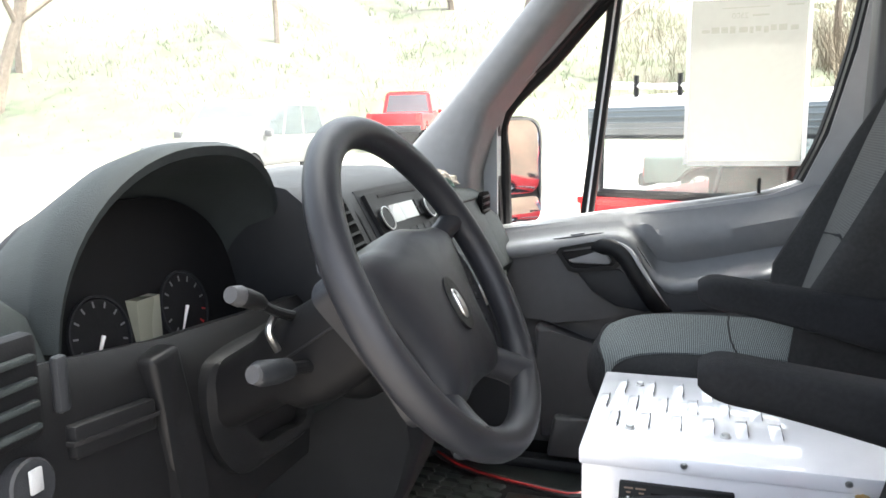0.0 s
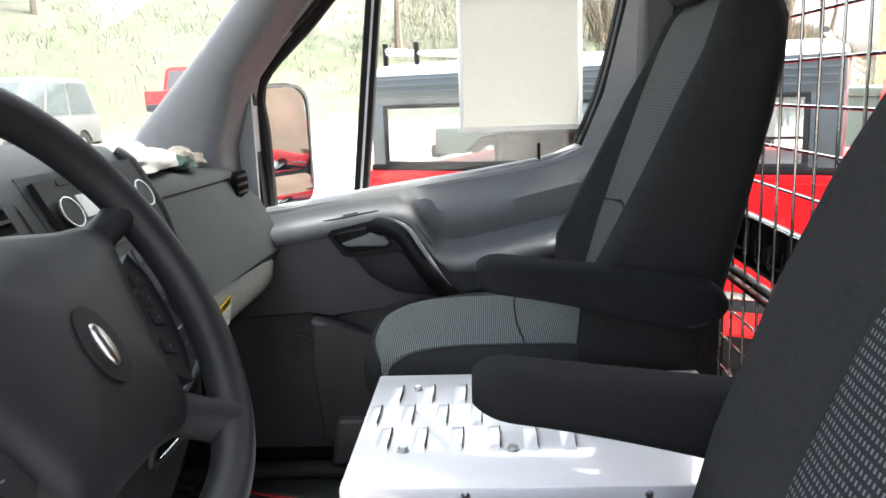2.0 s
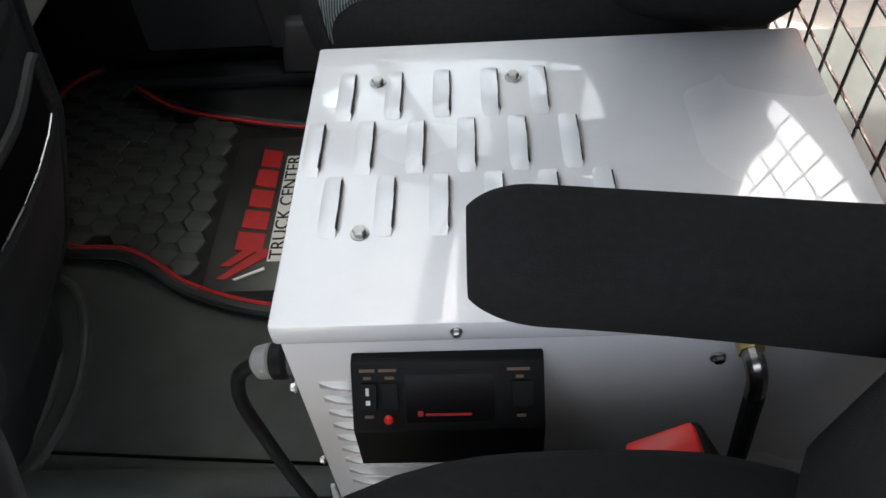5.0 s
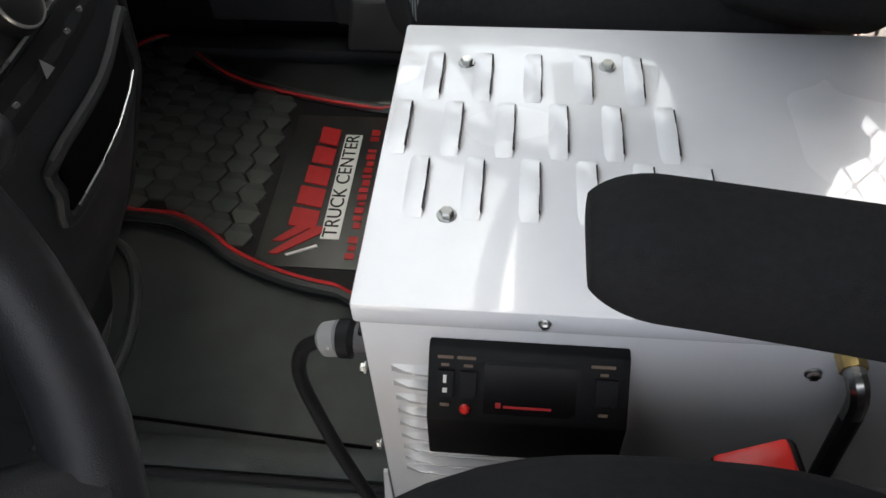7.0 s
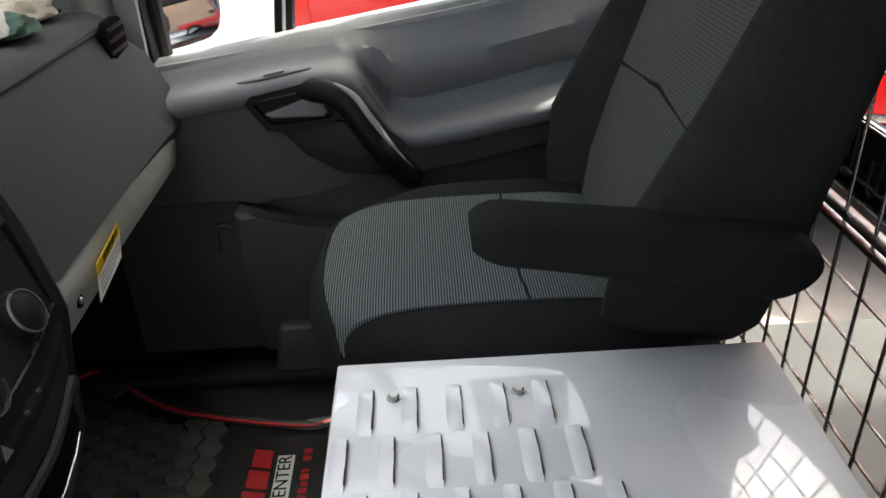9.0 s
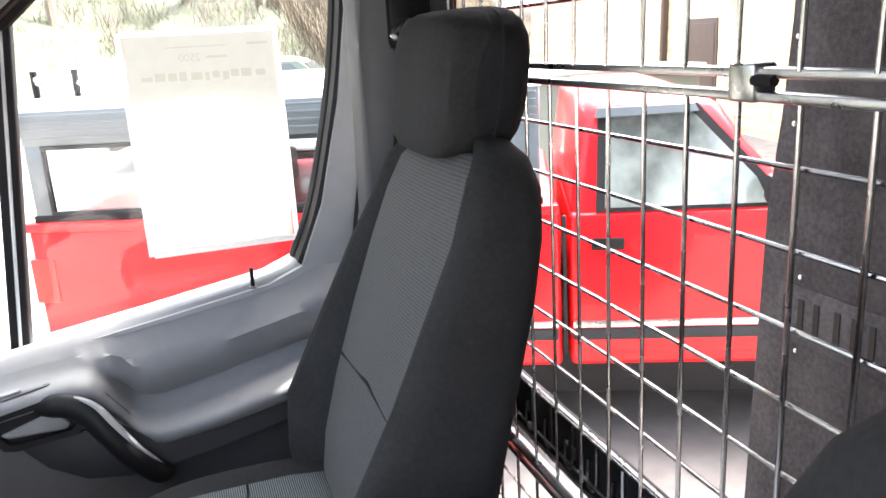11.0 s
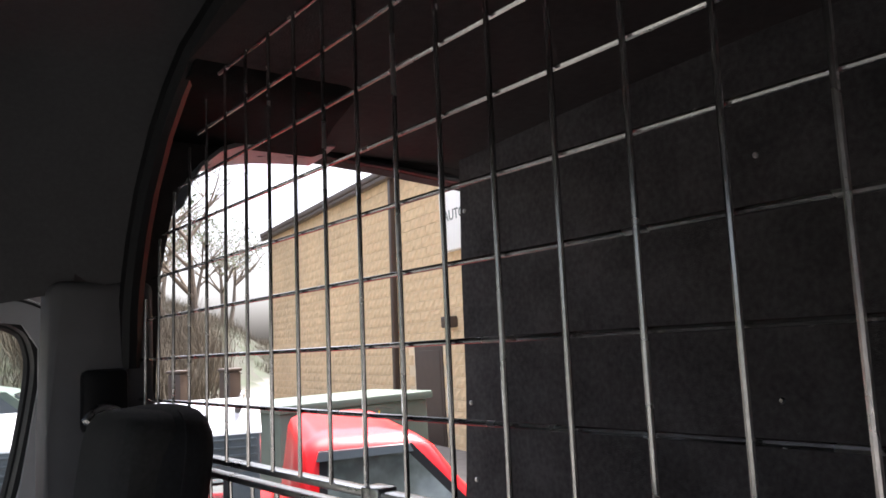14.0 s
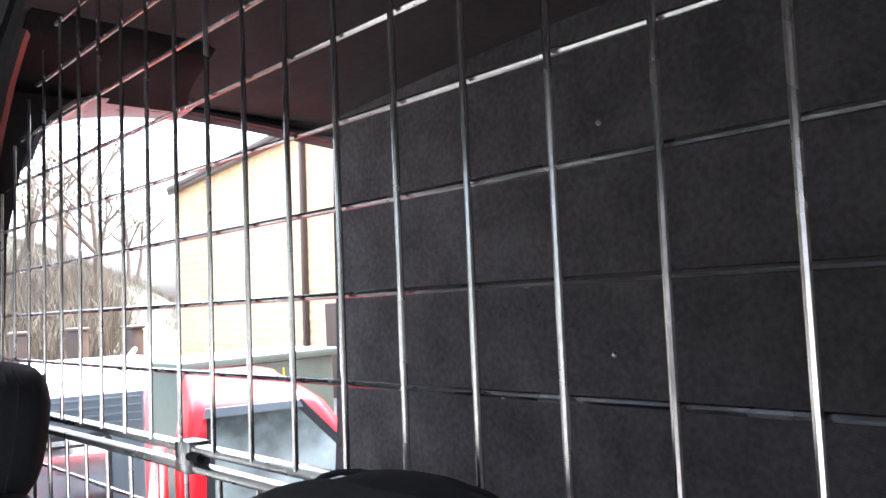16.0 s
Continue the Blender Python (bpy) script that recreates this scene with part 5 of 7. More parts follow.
    if shift > -0.04:
        part("panel_seam", tube([(0.362 + back + dish_, yc + shift + 0.139 * panel * u, 0.715 - 0.02 * abs(u)) for u in (-1, -0.5, 0, 0.5, 1)], 0.004, 6), CLOTH, s)
    for e in (-1, 1):
        part("bolster_piping", tube(smooth_path([(x + back + dish_ + 0.004, yc + shift + e * w * panel * 1.06, z) for z, x, w in rows], 3), 0.004, 6), CLOTH, s)
    hy = 0.130

    def tip(v):
        return Vector((v.x + back + 0.15 * (v.z - 1.17), v.y, v.z))
    hr = part("headrest", pillow(0.512, 0.645, yc + nudge - hy, yc + nudge + hy, 1.050 + drop, 1.255 + drop, soft, 18, fn=tip), CLOTH, s, "black cloth headrest shell")
    part("headrest_face", pillow(0.496, 0.590, yc + nudge - hy + 0.004, yc + nudge + hy - 0.004, 1.056 + drop, 1.252 + drop, soft + 1.2, 16, fn=tip), CLOTH_SIDE, hr, "charcoal cloth headrest face")
    part("headrest_seam", tube([tip(Vector((0.583, yc + nudge + (hy - 0.001) * c_, 1.153 + drop + 0.098 * s_))) for c_, s_ in [(math.copysign(abs(math.cos(q)) ** 0.55, math.cos(q)), math.copysign(abs(math.sin(q)) ** 0.55, math.sin(q))) for q in [2 * math.pi * k / 32 for k in range(32)]]], 0.0025, 6, closed=True), CLOTH, hr)
    for u in (-0.06, 0.06):
        part("headrest_post", tube([(0.560 + back, yc + u, 1.03 - low), (0.570 + back, yc + u, 1.10)], 0.006, 8), STEEL, s)
    # armrest: a rounded bar hinged on the backrest
    ya = yc + side * (0.268 + reach)
    rings = []
    for k in range(41):
        u = 0.5 - 0.5 * math.cos(math.pi * k / 40)
        x = 0.156 + 0.372 * u
        e = min(1.0, math.sqrt(max(0.0, 1 - ((0.045 - (x - 0.152)) / 0.045) ** 2))) if x < 0.197 else 1.0
        e = min(e, math.sqrt(max(0.0, 1 - ((x - 0.468) / 0.060) ** 2))) if x > 0.468 else e
        e = max(e, 0.06)
        top = 0.652 + lift - 0.030 * u + 0.013 * (1 - u) ** 1.5
        bot = 0.593 + lift + 0.014 * (1 - u) ** 1.5 - 0.052 * min(1.0, u * 1.25) ** 1.5
        cz, hz = (top + bot) / 2, (top - bot) / 2
        rings.append([(x, ya + 0.040 * (0.55 + 0.45 * e) * math.copysign(abs(math.cos(t)) ** 0.6, math.cos(t)), cz + hz * e * math.copysign(abs(math.sin(t)) ** 0.6, math.sin(t))) for t in [2 * math.pi * j / 28 for j in range(28)]])
    part("armrest", loft(rings), CLOTH, s, sharp=80)
    part("hinge_cover", disc((0.475, ya + side * 0.031, 0.595), (0, side, 0), 0.032, 0.005, 24), PLASTIC, s)
    part("pivot_pin", tube([(0.49, ya, 0.60), (0.49, yc + side * 0.2, 0.60)], 0.014, 10), PLASTIC_DK, s)
    return s


build_seat(0.605, -1, "black cloth passenger seat with grey ribbed centre panels", RIB_BACK, -0.01, 0.022, 1.33, -0.02, 0.012, 0.030, 0.075, shift=-0.018)
build_seat(-0.335, 1, "black cloth driver seat with grey dotted centre panel", DOT_BACK, -0.056, 0.02, 0.585, 0.018, -0.010, low=0.065, soft=2.4, nudge=0.01, shift=-0.065)

# ---------------------------------------------------------------- white equipment box between the seats
def louvre(x, y0, y1, z, w=0.018, h=0.0050, bm=None):
    """A pressed louvre on a top: a long half-shell with its mouth towards +x."""
    rings = []
    n = 9
    for k in range(n):
        u = k / (n - 1)
        y = y0 + (y1 - y0) * u
        e = math.sin(math.pi * min(max(u, 0.0), 1.0)) ** 0.35 if 0 < u < 1 else 0.05
        rings.append([(x, y, z - 0.001), (x, y, z + h * e), (x - w * 0.35, y, z + h * 0.85 * e), (x - w * 0.75, y, z + h * 0.35 * e), (x - w, y, z - 0.001)])
    return loft(rings, bm=bm)


def hex_bolt(c, normal, r=0.006, h=0.005):
    bm = disc(c, normal, r * 1.35, 0.0015, 16, bevel=0.0005)
    n = Vector(normal)
    disc(Vector(c) + n * 0.001, normal, r, h, 6, bevel=0.001, bm=bm)
    return bm


def build_box():
    b = thing("equipment_box", (0.245, 0.178, 0.0), "white powder-coated steel equipment box with louvres", "equipment box")
    part("body", B((0.004, 0.486, 0.004, 0.351, 0.0, 0.470), bevel=0.003), WHITE, b)
    lid = part("lid", B((0.0, 0.49, 0.0, 0.355, 0.462, 0.486), bevel=0.004), WHITE, b)
    rows = ((0.235, 0.308, 0.044, 5), (0.161, 0.234, 0.021, 6), (0.088, 0.160, 0.044, 6))
    for y0, y1, xs, n in rows:
        for k in range(n):
            x = xs + 0.0465 * k
            lv = part("louvre", louvre(x, y0, y1, 0.486), WHITE, lid)
            part("louvre_slit", B((x - 0.0004, x + 0.0008, y0 + 0.008, y1 - 0.008, 0.4866, 0.4908), bevel=0.0), RUBBER, lid)
    for x, y in ((0.066, 0.291), (0.199, 0.291), (0.064, 0.092), (0.199, 0.092)):
        part("bolt", hex_bolt((x, y, 0.486), (0, 0, 1)), STEEL, lid)
    for x in (0.143, 0.345):
        part("screw", hex_bolt((x, 0.0, 0.476), (0, -1, 0), 0.0036, 0.004), STEEL, lid)
    for z in (0.44, 0.30, 0.12):
        part("screw", hex_bolt((0.0, 0.345, z + 0.02), (-1, 0, 0), 0.004, 0.004), STEEL, b)
        part("screw", hex_bolt((0.0, 0.012, z - 0.06), (-1, 0, 0), 0.004, 0.004), STEEL, b)
    part("screw", hex_bolt((0.347, 0.004, 0.425), (0, -1, 0), 0.005, 0.004), STEEL, b)
    part("screw", hex_bolt((0.36, 0.004, 0.25), (0, -1, 0), 0.005, 0.004), STEEL, b)
    for k in range(9):
        z = 0.402 - 0.0235 * k
        rings = []
        for j in range(9):
            u = j / 8
            e = math.sin(math.pi * u) ** 0.4 if 0 < u < 1 else 0.05
            x = 0.024 + 0.10 * u
            rings.append([(x, 0.005, z), (x, 0.004 - 0.008 * e, z - 0.002), (x, 0.004 - 0.005 * e, z - 0.010), (x, 0.005, z - 0.016)])
        part("side_louvre", loft(rings), WHITE, b)
    # sloped control head
    cp = [(0.004, 0.445), (-0.006, 0.444), (-0.044, 0.404), (-0.046, 0.350), (0.004, 0.350)]
    head = part("control_head", prism(cp, "x", 0.058, 0.209, bevel=0.002), PLASTIC_DK, b, "black control head with switches and a dark display")
    d = Vector((0, -0.038, -0.040)).normalized()
    nn = Vector((0, -0.040, 0.038)).normalized()
    o = Vector((0.058, -0.006, 0.444))

    def fp(u, v, h=0.0):
        return o + Vector((u, 0, 0)) + d * v + nn * h

    def plate(u0, u1, v0, v1, h):
        bm = bmesh.new()
        c = [(u0, v0), (u1, v0), (u1, v1), (u0, v1)]
        lo = [bm.verts.new(fp(u, v, 0.0)) for u, v in c]
        hi = [bm.verts.new(fp(u, v, h)) for u, v in c]
        bm.faces.new(lo[::-1])
        bm.faces.new(hi)
        for i in range(4):
            bm.faces.new((lo[i], lo[(i + 1) % 4], hi[(i + 1) % 4], hi[i]))
        return bm
    screen = mat("smoked_display", (0.006, 0.005, 0.0055), 0.3, var=0.05, scale=30, spec=0.15)
    part("display", plate(0.043, 0.112, 0.010, 0.048, 0.0012), screen, head)
    part("display_frame", plate(0.040, 0.115, 0.007, 0.051, 0.0006), PLASTIC_DK, head)
    pale = mat("print_ochre", (0.16, 0.11, 0.075), 0.6, var=0.1, scale=60)
    for u in (0.008, 0.025, 0.126):
        sw = part("rocker_switch", plate(u, u + (0.012 if u < 0.1 else 0.016), 0.016, 0.036, 0.004), PLASTIC_DK, head)
    part("rocker_mark", plate(0.012, 0.0145, 0.019, 0.025, 0.0046), PAPER, head)
    part("rocker_mark", plate(0.0118, 0.0152, 0.029, 0.0325, 0.0046), PAPER, head)
    part("pilot_lamp", disc(fp(0.029, 0.0455), nn, 0.004, 0.004, 14), RED_BUCKLE, head)
    for u0, u1, v in ((0.007, 0.019, 0.005), (0.022, 0.036, 0.005), (0.010, 0.016, 0.011), (0.027, 0.034, 0.011), (0.010, 0.017, 0.042), (0.122, 0.140, 0.006), (0.129, 0.135, 0.012), (0.129, 0.136, 0.043)):
        part("print_bar", plate(u0, u1, v, v + 0.0022, 0.0008), pale, head)
    part("print_bar", plate(0.058, 0.094, 0.041, 0.0428, 0.0018), RED_PL, head)
    part("print_mark", plate(0.052, 0.056, 0.039, 0.043, 0.0018), RED_PL, head)
    # plug and cable on the front face
    part("socket", tube([(0.004, 0.066, 0.340), (-0.026, 0.066, 0.340)], [0.016, 0.015], 18), PILLAR, b, "grey plastic socket body")
    part("socket_latch", B((-0.018, -0.002, 0.060, 0.072, 0.352, 0.360), bevel=0.002), PLASTIC_DK, b)
    part("plug_flange", tube([(-0.022, 0.066, 0.340), (-0.025, 0.066, 0.340), (-0.036, 0.067, 0.338), (-0.038, 0.067, 0.338)], [0.015, 0.019, 0.019, 0.015], 20), PLASTIC_DK, b)
    part("plug_collar", tube([(-0.036, 0.067, 0.338), (-0.038, 0.067, 0.3375), (-0.052, 0.068, 0.333), (-0.057, 0.068, 0.331)], [0.014, 0.0175, 0.0165, 0.011], 20), TRIM, b, "pale grey plug collar")
    part("collar_screw", disc((-0.046, 0.053, 0.342), (0, -1, 0.3), 0.003, 0.002, 10), STEEL, b)
    part("cable", tube(smooth_path([(-0.058, 0.068, 0.331), (-0.078, 0.068, 0.312), (-0.088, 0.066, 0.27), (-0.080, 0.058, 0.22), (-0.05, 0.03, 0.15), (-0.01, 0.0, 0.08), (0.03, -0.02, 0.02)], 8), 0.0075, 12), RUBBER, b)
    part("foot_bracket", prism([(-0.012, 0.02), (0.004, 0.02), (0.004, 0.20), (0.0, 0.20)], "y", 0.0, 0.004, bevel=0.0), WHITE, b)
    # hose fitting near the rear
    part("hose_nut", tube([(0.362, 0.004, 0.455), (0.362, -0.012, 0.455)], 0.010, 6), BRASS, b)
    part("hose_fitting", tube(smooth_path([(0.362, -0.010, 0.455), (0.363, -0.022, 0.453), (0.366, -0.027, 0.440), (0.368, -0.028, 0.420)], 5), 0.008, 10), STEEL, b)
    part("hose", tube(smooth_path([(0.368, -0.028, 0.425), (0.374, -0.030, 0.35), (0.39, -0.028, 0.2), (0.42, -0.02, 0.05)], 6), 0.008, 10), RUBBER, b)
    return b, lid


eq_box, eq_lid = build_box()


def build_buckle(x, y, z):
    k = thing("seat_belt_buckle", (x, y, 0.30), "black seat belt buckle with a red release button", "buckle")
    m = pose(x, y, z, 0, -25, 8)

    def t(bm):
        bmesh.ops.transform(bm, matrix=m, verts=bm.verts)
        return bm
    part("case", t(B((-0.030, 0.030, -0.017, 0.017, -0.075, 0.0), bevel=0.006)), PLASTIC_DK, k)
    part("release_button", t(B((-0.026, 0.026, -0.013, 0.013, -0.01, 0.008), bevel=0.004)), RED_BUCKLE, k)
    part("stalk", tube([m @ Vector((0, 0, -0.07)), m @ Vector((0.0, 0.0, -0.16))], 0.012, 8, squash=0.5), PLASTIC_DK, k)


build_buckle(0.292, -0.075, 0.425)

# ---------------------------------------------------------------- wire partition
def half_width(z):
    pts = [(0.0, 0.74), (1.30, 0.73), (1.40, 0.70), (1.542, 0.595), (1.668, 0.445), (1.742, 0.355)]
    for (a, wa), (c, wc) in zip(pts, pts[1:]):
        if z <= c:
            return wa + (wc - wa) * (z - a) / (c - a)
    return 0.355


def build_partition():
    p = thing("wire_partition", (MX, CY, 0.0), "steel wire mesh partition with flat rails behind the seats", "partition")
    py, pz, y0 = 0.0726, 0.0714, 0.1023
    r = 0.0027

    def lean(z):
        return MX - 0.003 + 0.020 * (z - 1.24)
    for k in range(-12, 12):
        y = y0 + py * k
        lim = [z for z in [0.02 + 0.01 * i for i in range(173)] if half_width(z) + (0.12 if y < CY else 0.0) >= abs(y - CY)]
        if not lim:
            continue
        zt = min(max(lim), 1.742)
        if zt > 1.17:
            part("upright_wire", tube([(lean(1.165) - 0.0035, y, 1.165), (lean(zt) - 0.0035, y, zt)], r, 8), WIRE, p)
        yl = 0.107 + 0.073 * k
        part("upright_wire", tube([(MX + 0.0005, yl, 0.02), (MX - 0.0005, yl, 1.14)], r, 8), WIRE, p)
    for z in [1.2416 + pz * k for k in range(7)] + [1.742]:
        w = half_width(z)
        part("cross_wire", tube([(lean(z) + 0.0035, CY - min(w + 0.12, 0.80), z), (lean(z) + 0.0035, CY + w, z)], r, 8), WIRE, p)
    for z in [1.085 - 0.0705 * k for k in range(15)]:
        part("cross_wire", tube([(MX + 0.007, CY - 0.735, z), (MX + 0.007, CY + 0.735, z)], r, 8), WIRE, p)
    for z in (1.143, 1.163):
        part("rail", B((MX - 0.009, MX + 0.009, CY - 0.86, CY + 0.735, z - 0.0045, z + 0.0045), bevel=0.003), STEEL, p)
    part("rail_clip", B((MX - 0.013, MX + 0.012, 0.075, 0.108, 1.138, 1.171), bevel=0.003), STEEL, p)
    part("clip_bolt", tube([(MX - 0.01, 0.054, 1.157), (MX - 0.01, 0.078, 1.157)], 0.005, 8), RUBBER, p)
    for z in (0.528, 0.546):
        part("rail", B((MX - 0.012, MX + 0.010, CY - 0.735, CY + 0.735, z - 0.0045, z + 0.0045), bevel=0.003), STEEL, p)
    tr = part("load_track", B((MX + 0.012, MX + 0.018, CY - 0.735, CY + 0.735, 0.562, 0.668), bevel=0.003), PLASTIC_DK, p, "black slotted load track")
    for k in range(22):
        y = CY - 0.69 + k * 0.066
        hook = [(MX + 0.010, y - 0.011, 0.655), (MX + 0.009, y - 0.012, 0.60), (MX + 0.008, y - 0.006, 0.585), (MX + 0.008, y + 0.006, 0.585), (MX + 0.009, y + 0.011, 0.60), (MX + 0.010, y + 0.011, 0.625)]
        part("slot_rim", tube(smooth_path(hook, 3), 0.0036, 6), WIRE, tr)
    for z in (0.566, 0.664):
        part("track_lip", tube([(MX + 0.010, CY - 0.735, z), (MX + 0.010, CY + 0.735, z)], 0.004, 8), STEEL, tr)


build_partition()

# ---------------------------------------------------------------- floor mat
def build_mat():
    m = thing("floor_mat", (-0.35, 0.65, 0.0), "black rubber floor mat with red piping and raised hexagons", "floor mat")
    near = [(-0.56, 0.50), (-0.445, 0.478), (-0.366, 0.440), (-0.309, 0.402), (-0.22, 0.368), (-0.13, 0.350), (-0.02, 0.345)]
    far = [(-0.02, 0.79), (-0.114, 0.790), (-0.259, 0.824), (-0.451, 0.885), (-0.60, 1.0), (-0.66, 0.985), (-0.695, 0.91), (-0.68, 0.80), (-0.62, 0.62)]
    out = [(p.x, p.y) for p in smooth_path([(x, y, 0) for x, y in near + far], 3, closed=True)]
    # near-black base, so the shade in the grooves is put into its colour
    part("mat_base", prism(out, "z", 0.001, 0.009, bevel=0.003), RUBBER, m)
    c = Vector((-0.35, 0.64))

    def inset(p, d):
        v = Vector(p) - c
        return c + v * (1 - d / v.length)
    wall_ = [(*inset(p, 0.012), 0.014) for p in out]
    part("mat_border", tube(wall_, 0.010, 8, closed=True), MATM, m)
    red = [(*inset(p, 0.022), 0.021) for p in out]
    part("red_piping", tube(red, 0.0035, 6, closed=True), RED_PL, m, "red piping line")
    # raised hexagons, each with a flat top whose sheen is painted as paler rubber
    R = 0.027
    hexes = bmesh.new()
    r = [(R * 0.935 * math.cos(radians(60 * k)), R * 0.935 * math.sin(radians(60 * k))) for k in range(6)]
    loft([[(x, y, 0.0) for x, y in r], [(x, y, 0.0045 + 0.13 * y) for x, y in r], [(x * 0.94, y * 0.94, 0.0060 + 0.13 * y) for x, y in r]], bm=hexes)
    bmesh.ops.recalc_face_normals(hexes, faces=hexes.faces)
    me = bpy.data.meshes.new("hexagon")
    hexes.to_mesh(me)
    hexes.free()
    me.materials.append(HEXM)

    def inside(x, y):
        n, hit = len(out), False
        for i in range(n):
            (x1, y1), (x2, y2) = out[i], out[(i + 1) % n]
            if (y1 > y) != (y2 > y) and x < (x2 - x1) * (y - y1) / (y2 - y1) + x1:
                hit = not hit
        return hit
    for i in range(-14, 14):
        for j in range(-17, 17):
            x, y = -0.40 + i * R * 1.5, 0.65 + (j + 0.5 * (i % 2)) * R * math.sqrt(3)
            ok = all(inside(x + a * 0.034, y + b * 0.034) for a, b in ((1, 0), (-1, 0), (0, 1), (0, -1)))
            if not ok or x > -0.09 or (x > -0.295 and y < 0.80):
                continue
            h = new("hexagon", me)
            h.parent = m
            h.location = Vector((x, y, 0.009)) - m.location
    part("logo_field", B((-0.283, -0.085, 0.405, 0.765, 0.008, 0.0115), bevel=0.002), MATM, m)
    # plain red blocks of the maker's mark, set along the width
    for k, (y0, y1) in enumerate(((0.484, 0.526), (0.533, 0.576), (0.583, 0.626), (0.633, 0.676), (0.683, 0.728))):
        part("mark_block", prism([(-0.243 + 0.003 * k, y0 + 0.006), (-0.243 + 0.003 * k, y1 + 0.004), (-0.196, y1 - 0.004), (-0.196, y0 - 0.002)], "z", 0.0112, 0.0140, bevel=0.0), RED_PL, m)
    part("mark_block", prism([(-0.262, 0.430), (-0.248, 0.428), (-0.185, 0.475), (-0.185, 0.490), (-0.20, 0.488)], "z", 0.0112, 0.0138, bevel=0.0), RED_PL, m)
    part("mark_block", prism([(-0.262, 0.455), (-0.245, 0.455), (-0.205, 0.486), (-0.205, 0.498), (-0.225, 0.492)], "z", 0.0112, 0.0138, bevel=0.0), RED_PL, m)
    part("mark_line", prism([(-0.235, 0.428), (-0.231, 0.426), (-0.186, 0.447), (-0.188, 0.451)], "z", 0.0112, 0.0142, bevel=0.0), PAPER, m)
    part("word_plate", B((-0.186, -0.155, 0.464, 0.712, 0.0112, 0.0138), bevel=0.001), PAPER, m, "pale strip with dark capitals")
    words("TRUCK CENTER", Matrix(((0, -1, 0, -0.1705), (1, 0, 0, 0.588), (0, 0, 1, 0.0142), (0, 0, 0, 1))), 0.0335, RUBBER, m, depth=0.0005)
    y = 0.425
    for k in range(19):
        w = (0.012, 0.010, 0.013, 0.007)[k % 4]
        if k not in (3, 16):
            part("word_bar", B((-0.140 + 0.003 * (k % 3 == 1), -0.125, y, y + w, 0.0112, 0.0132), bevel=0.0), RED_PL, m)
        y += w + 0.0055



build_mat()


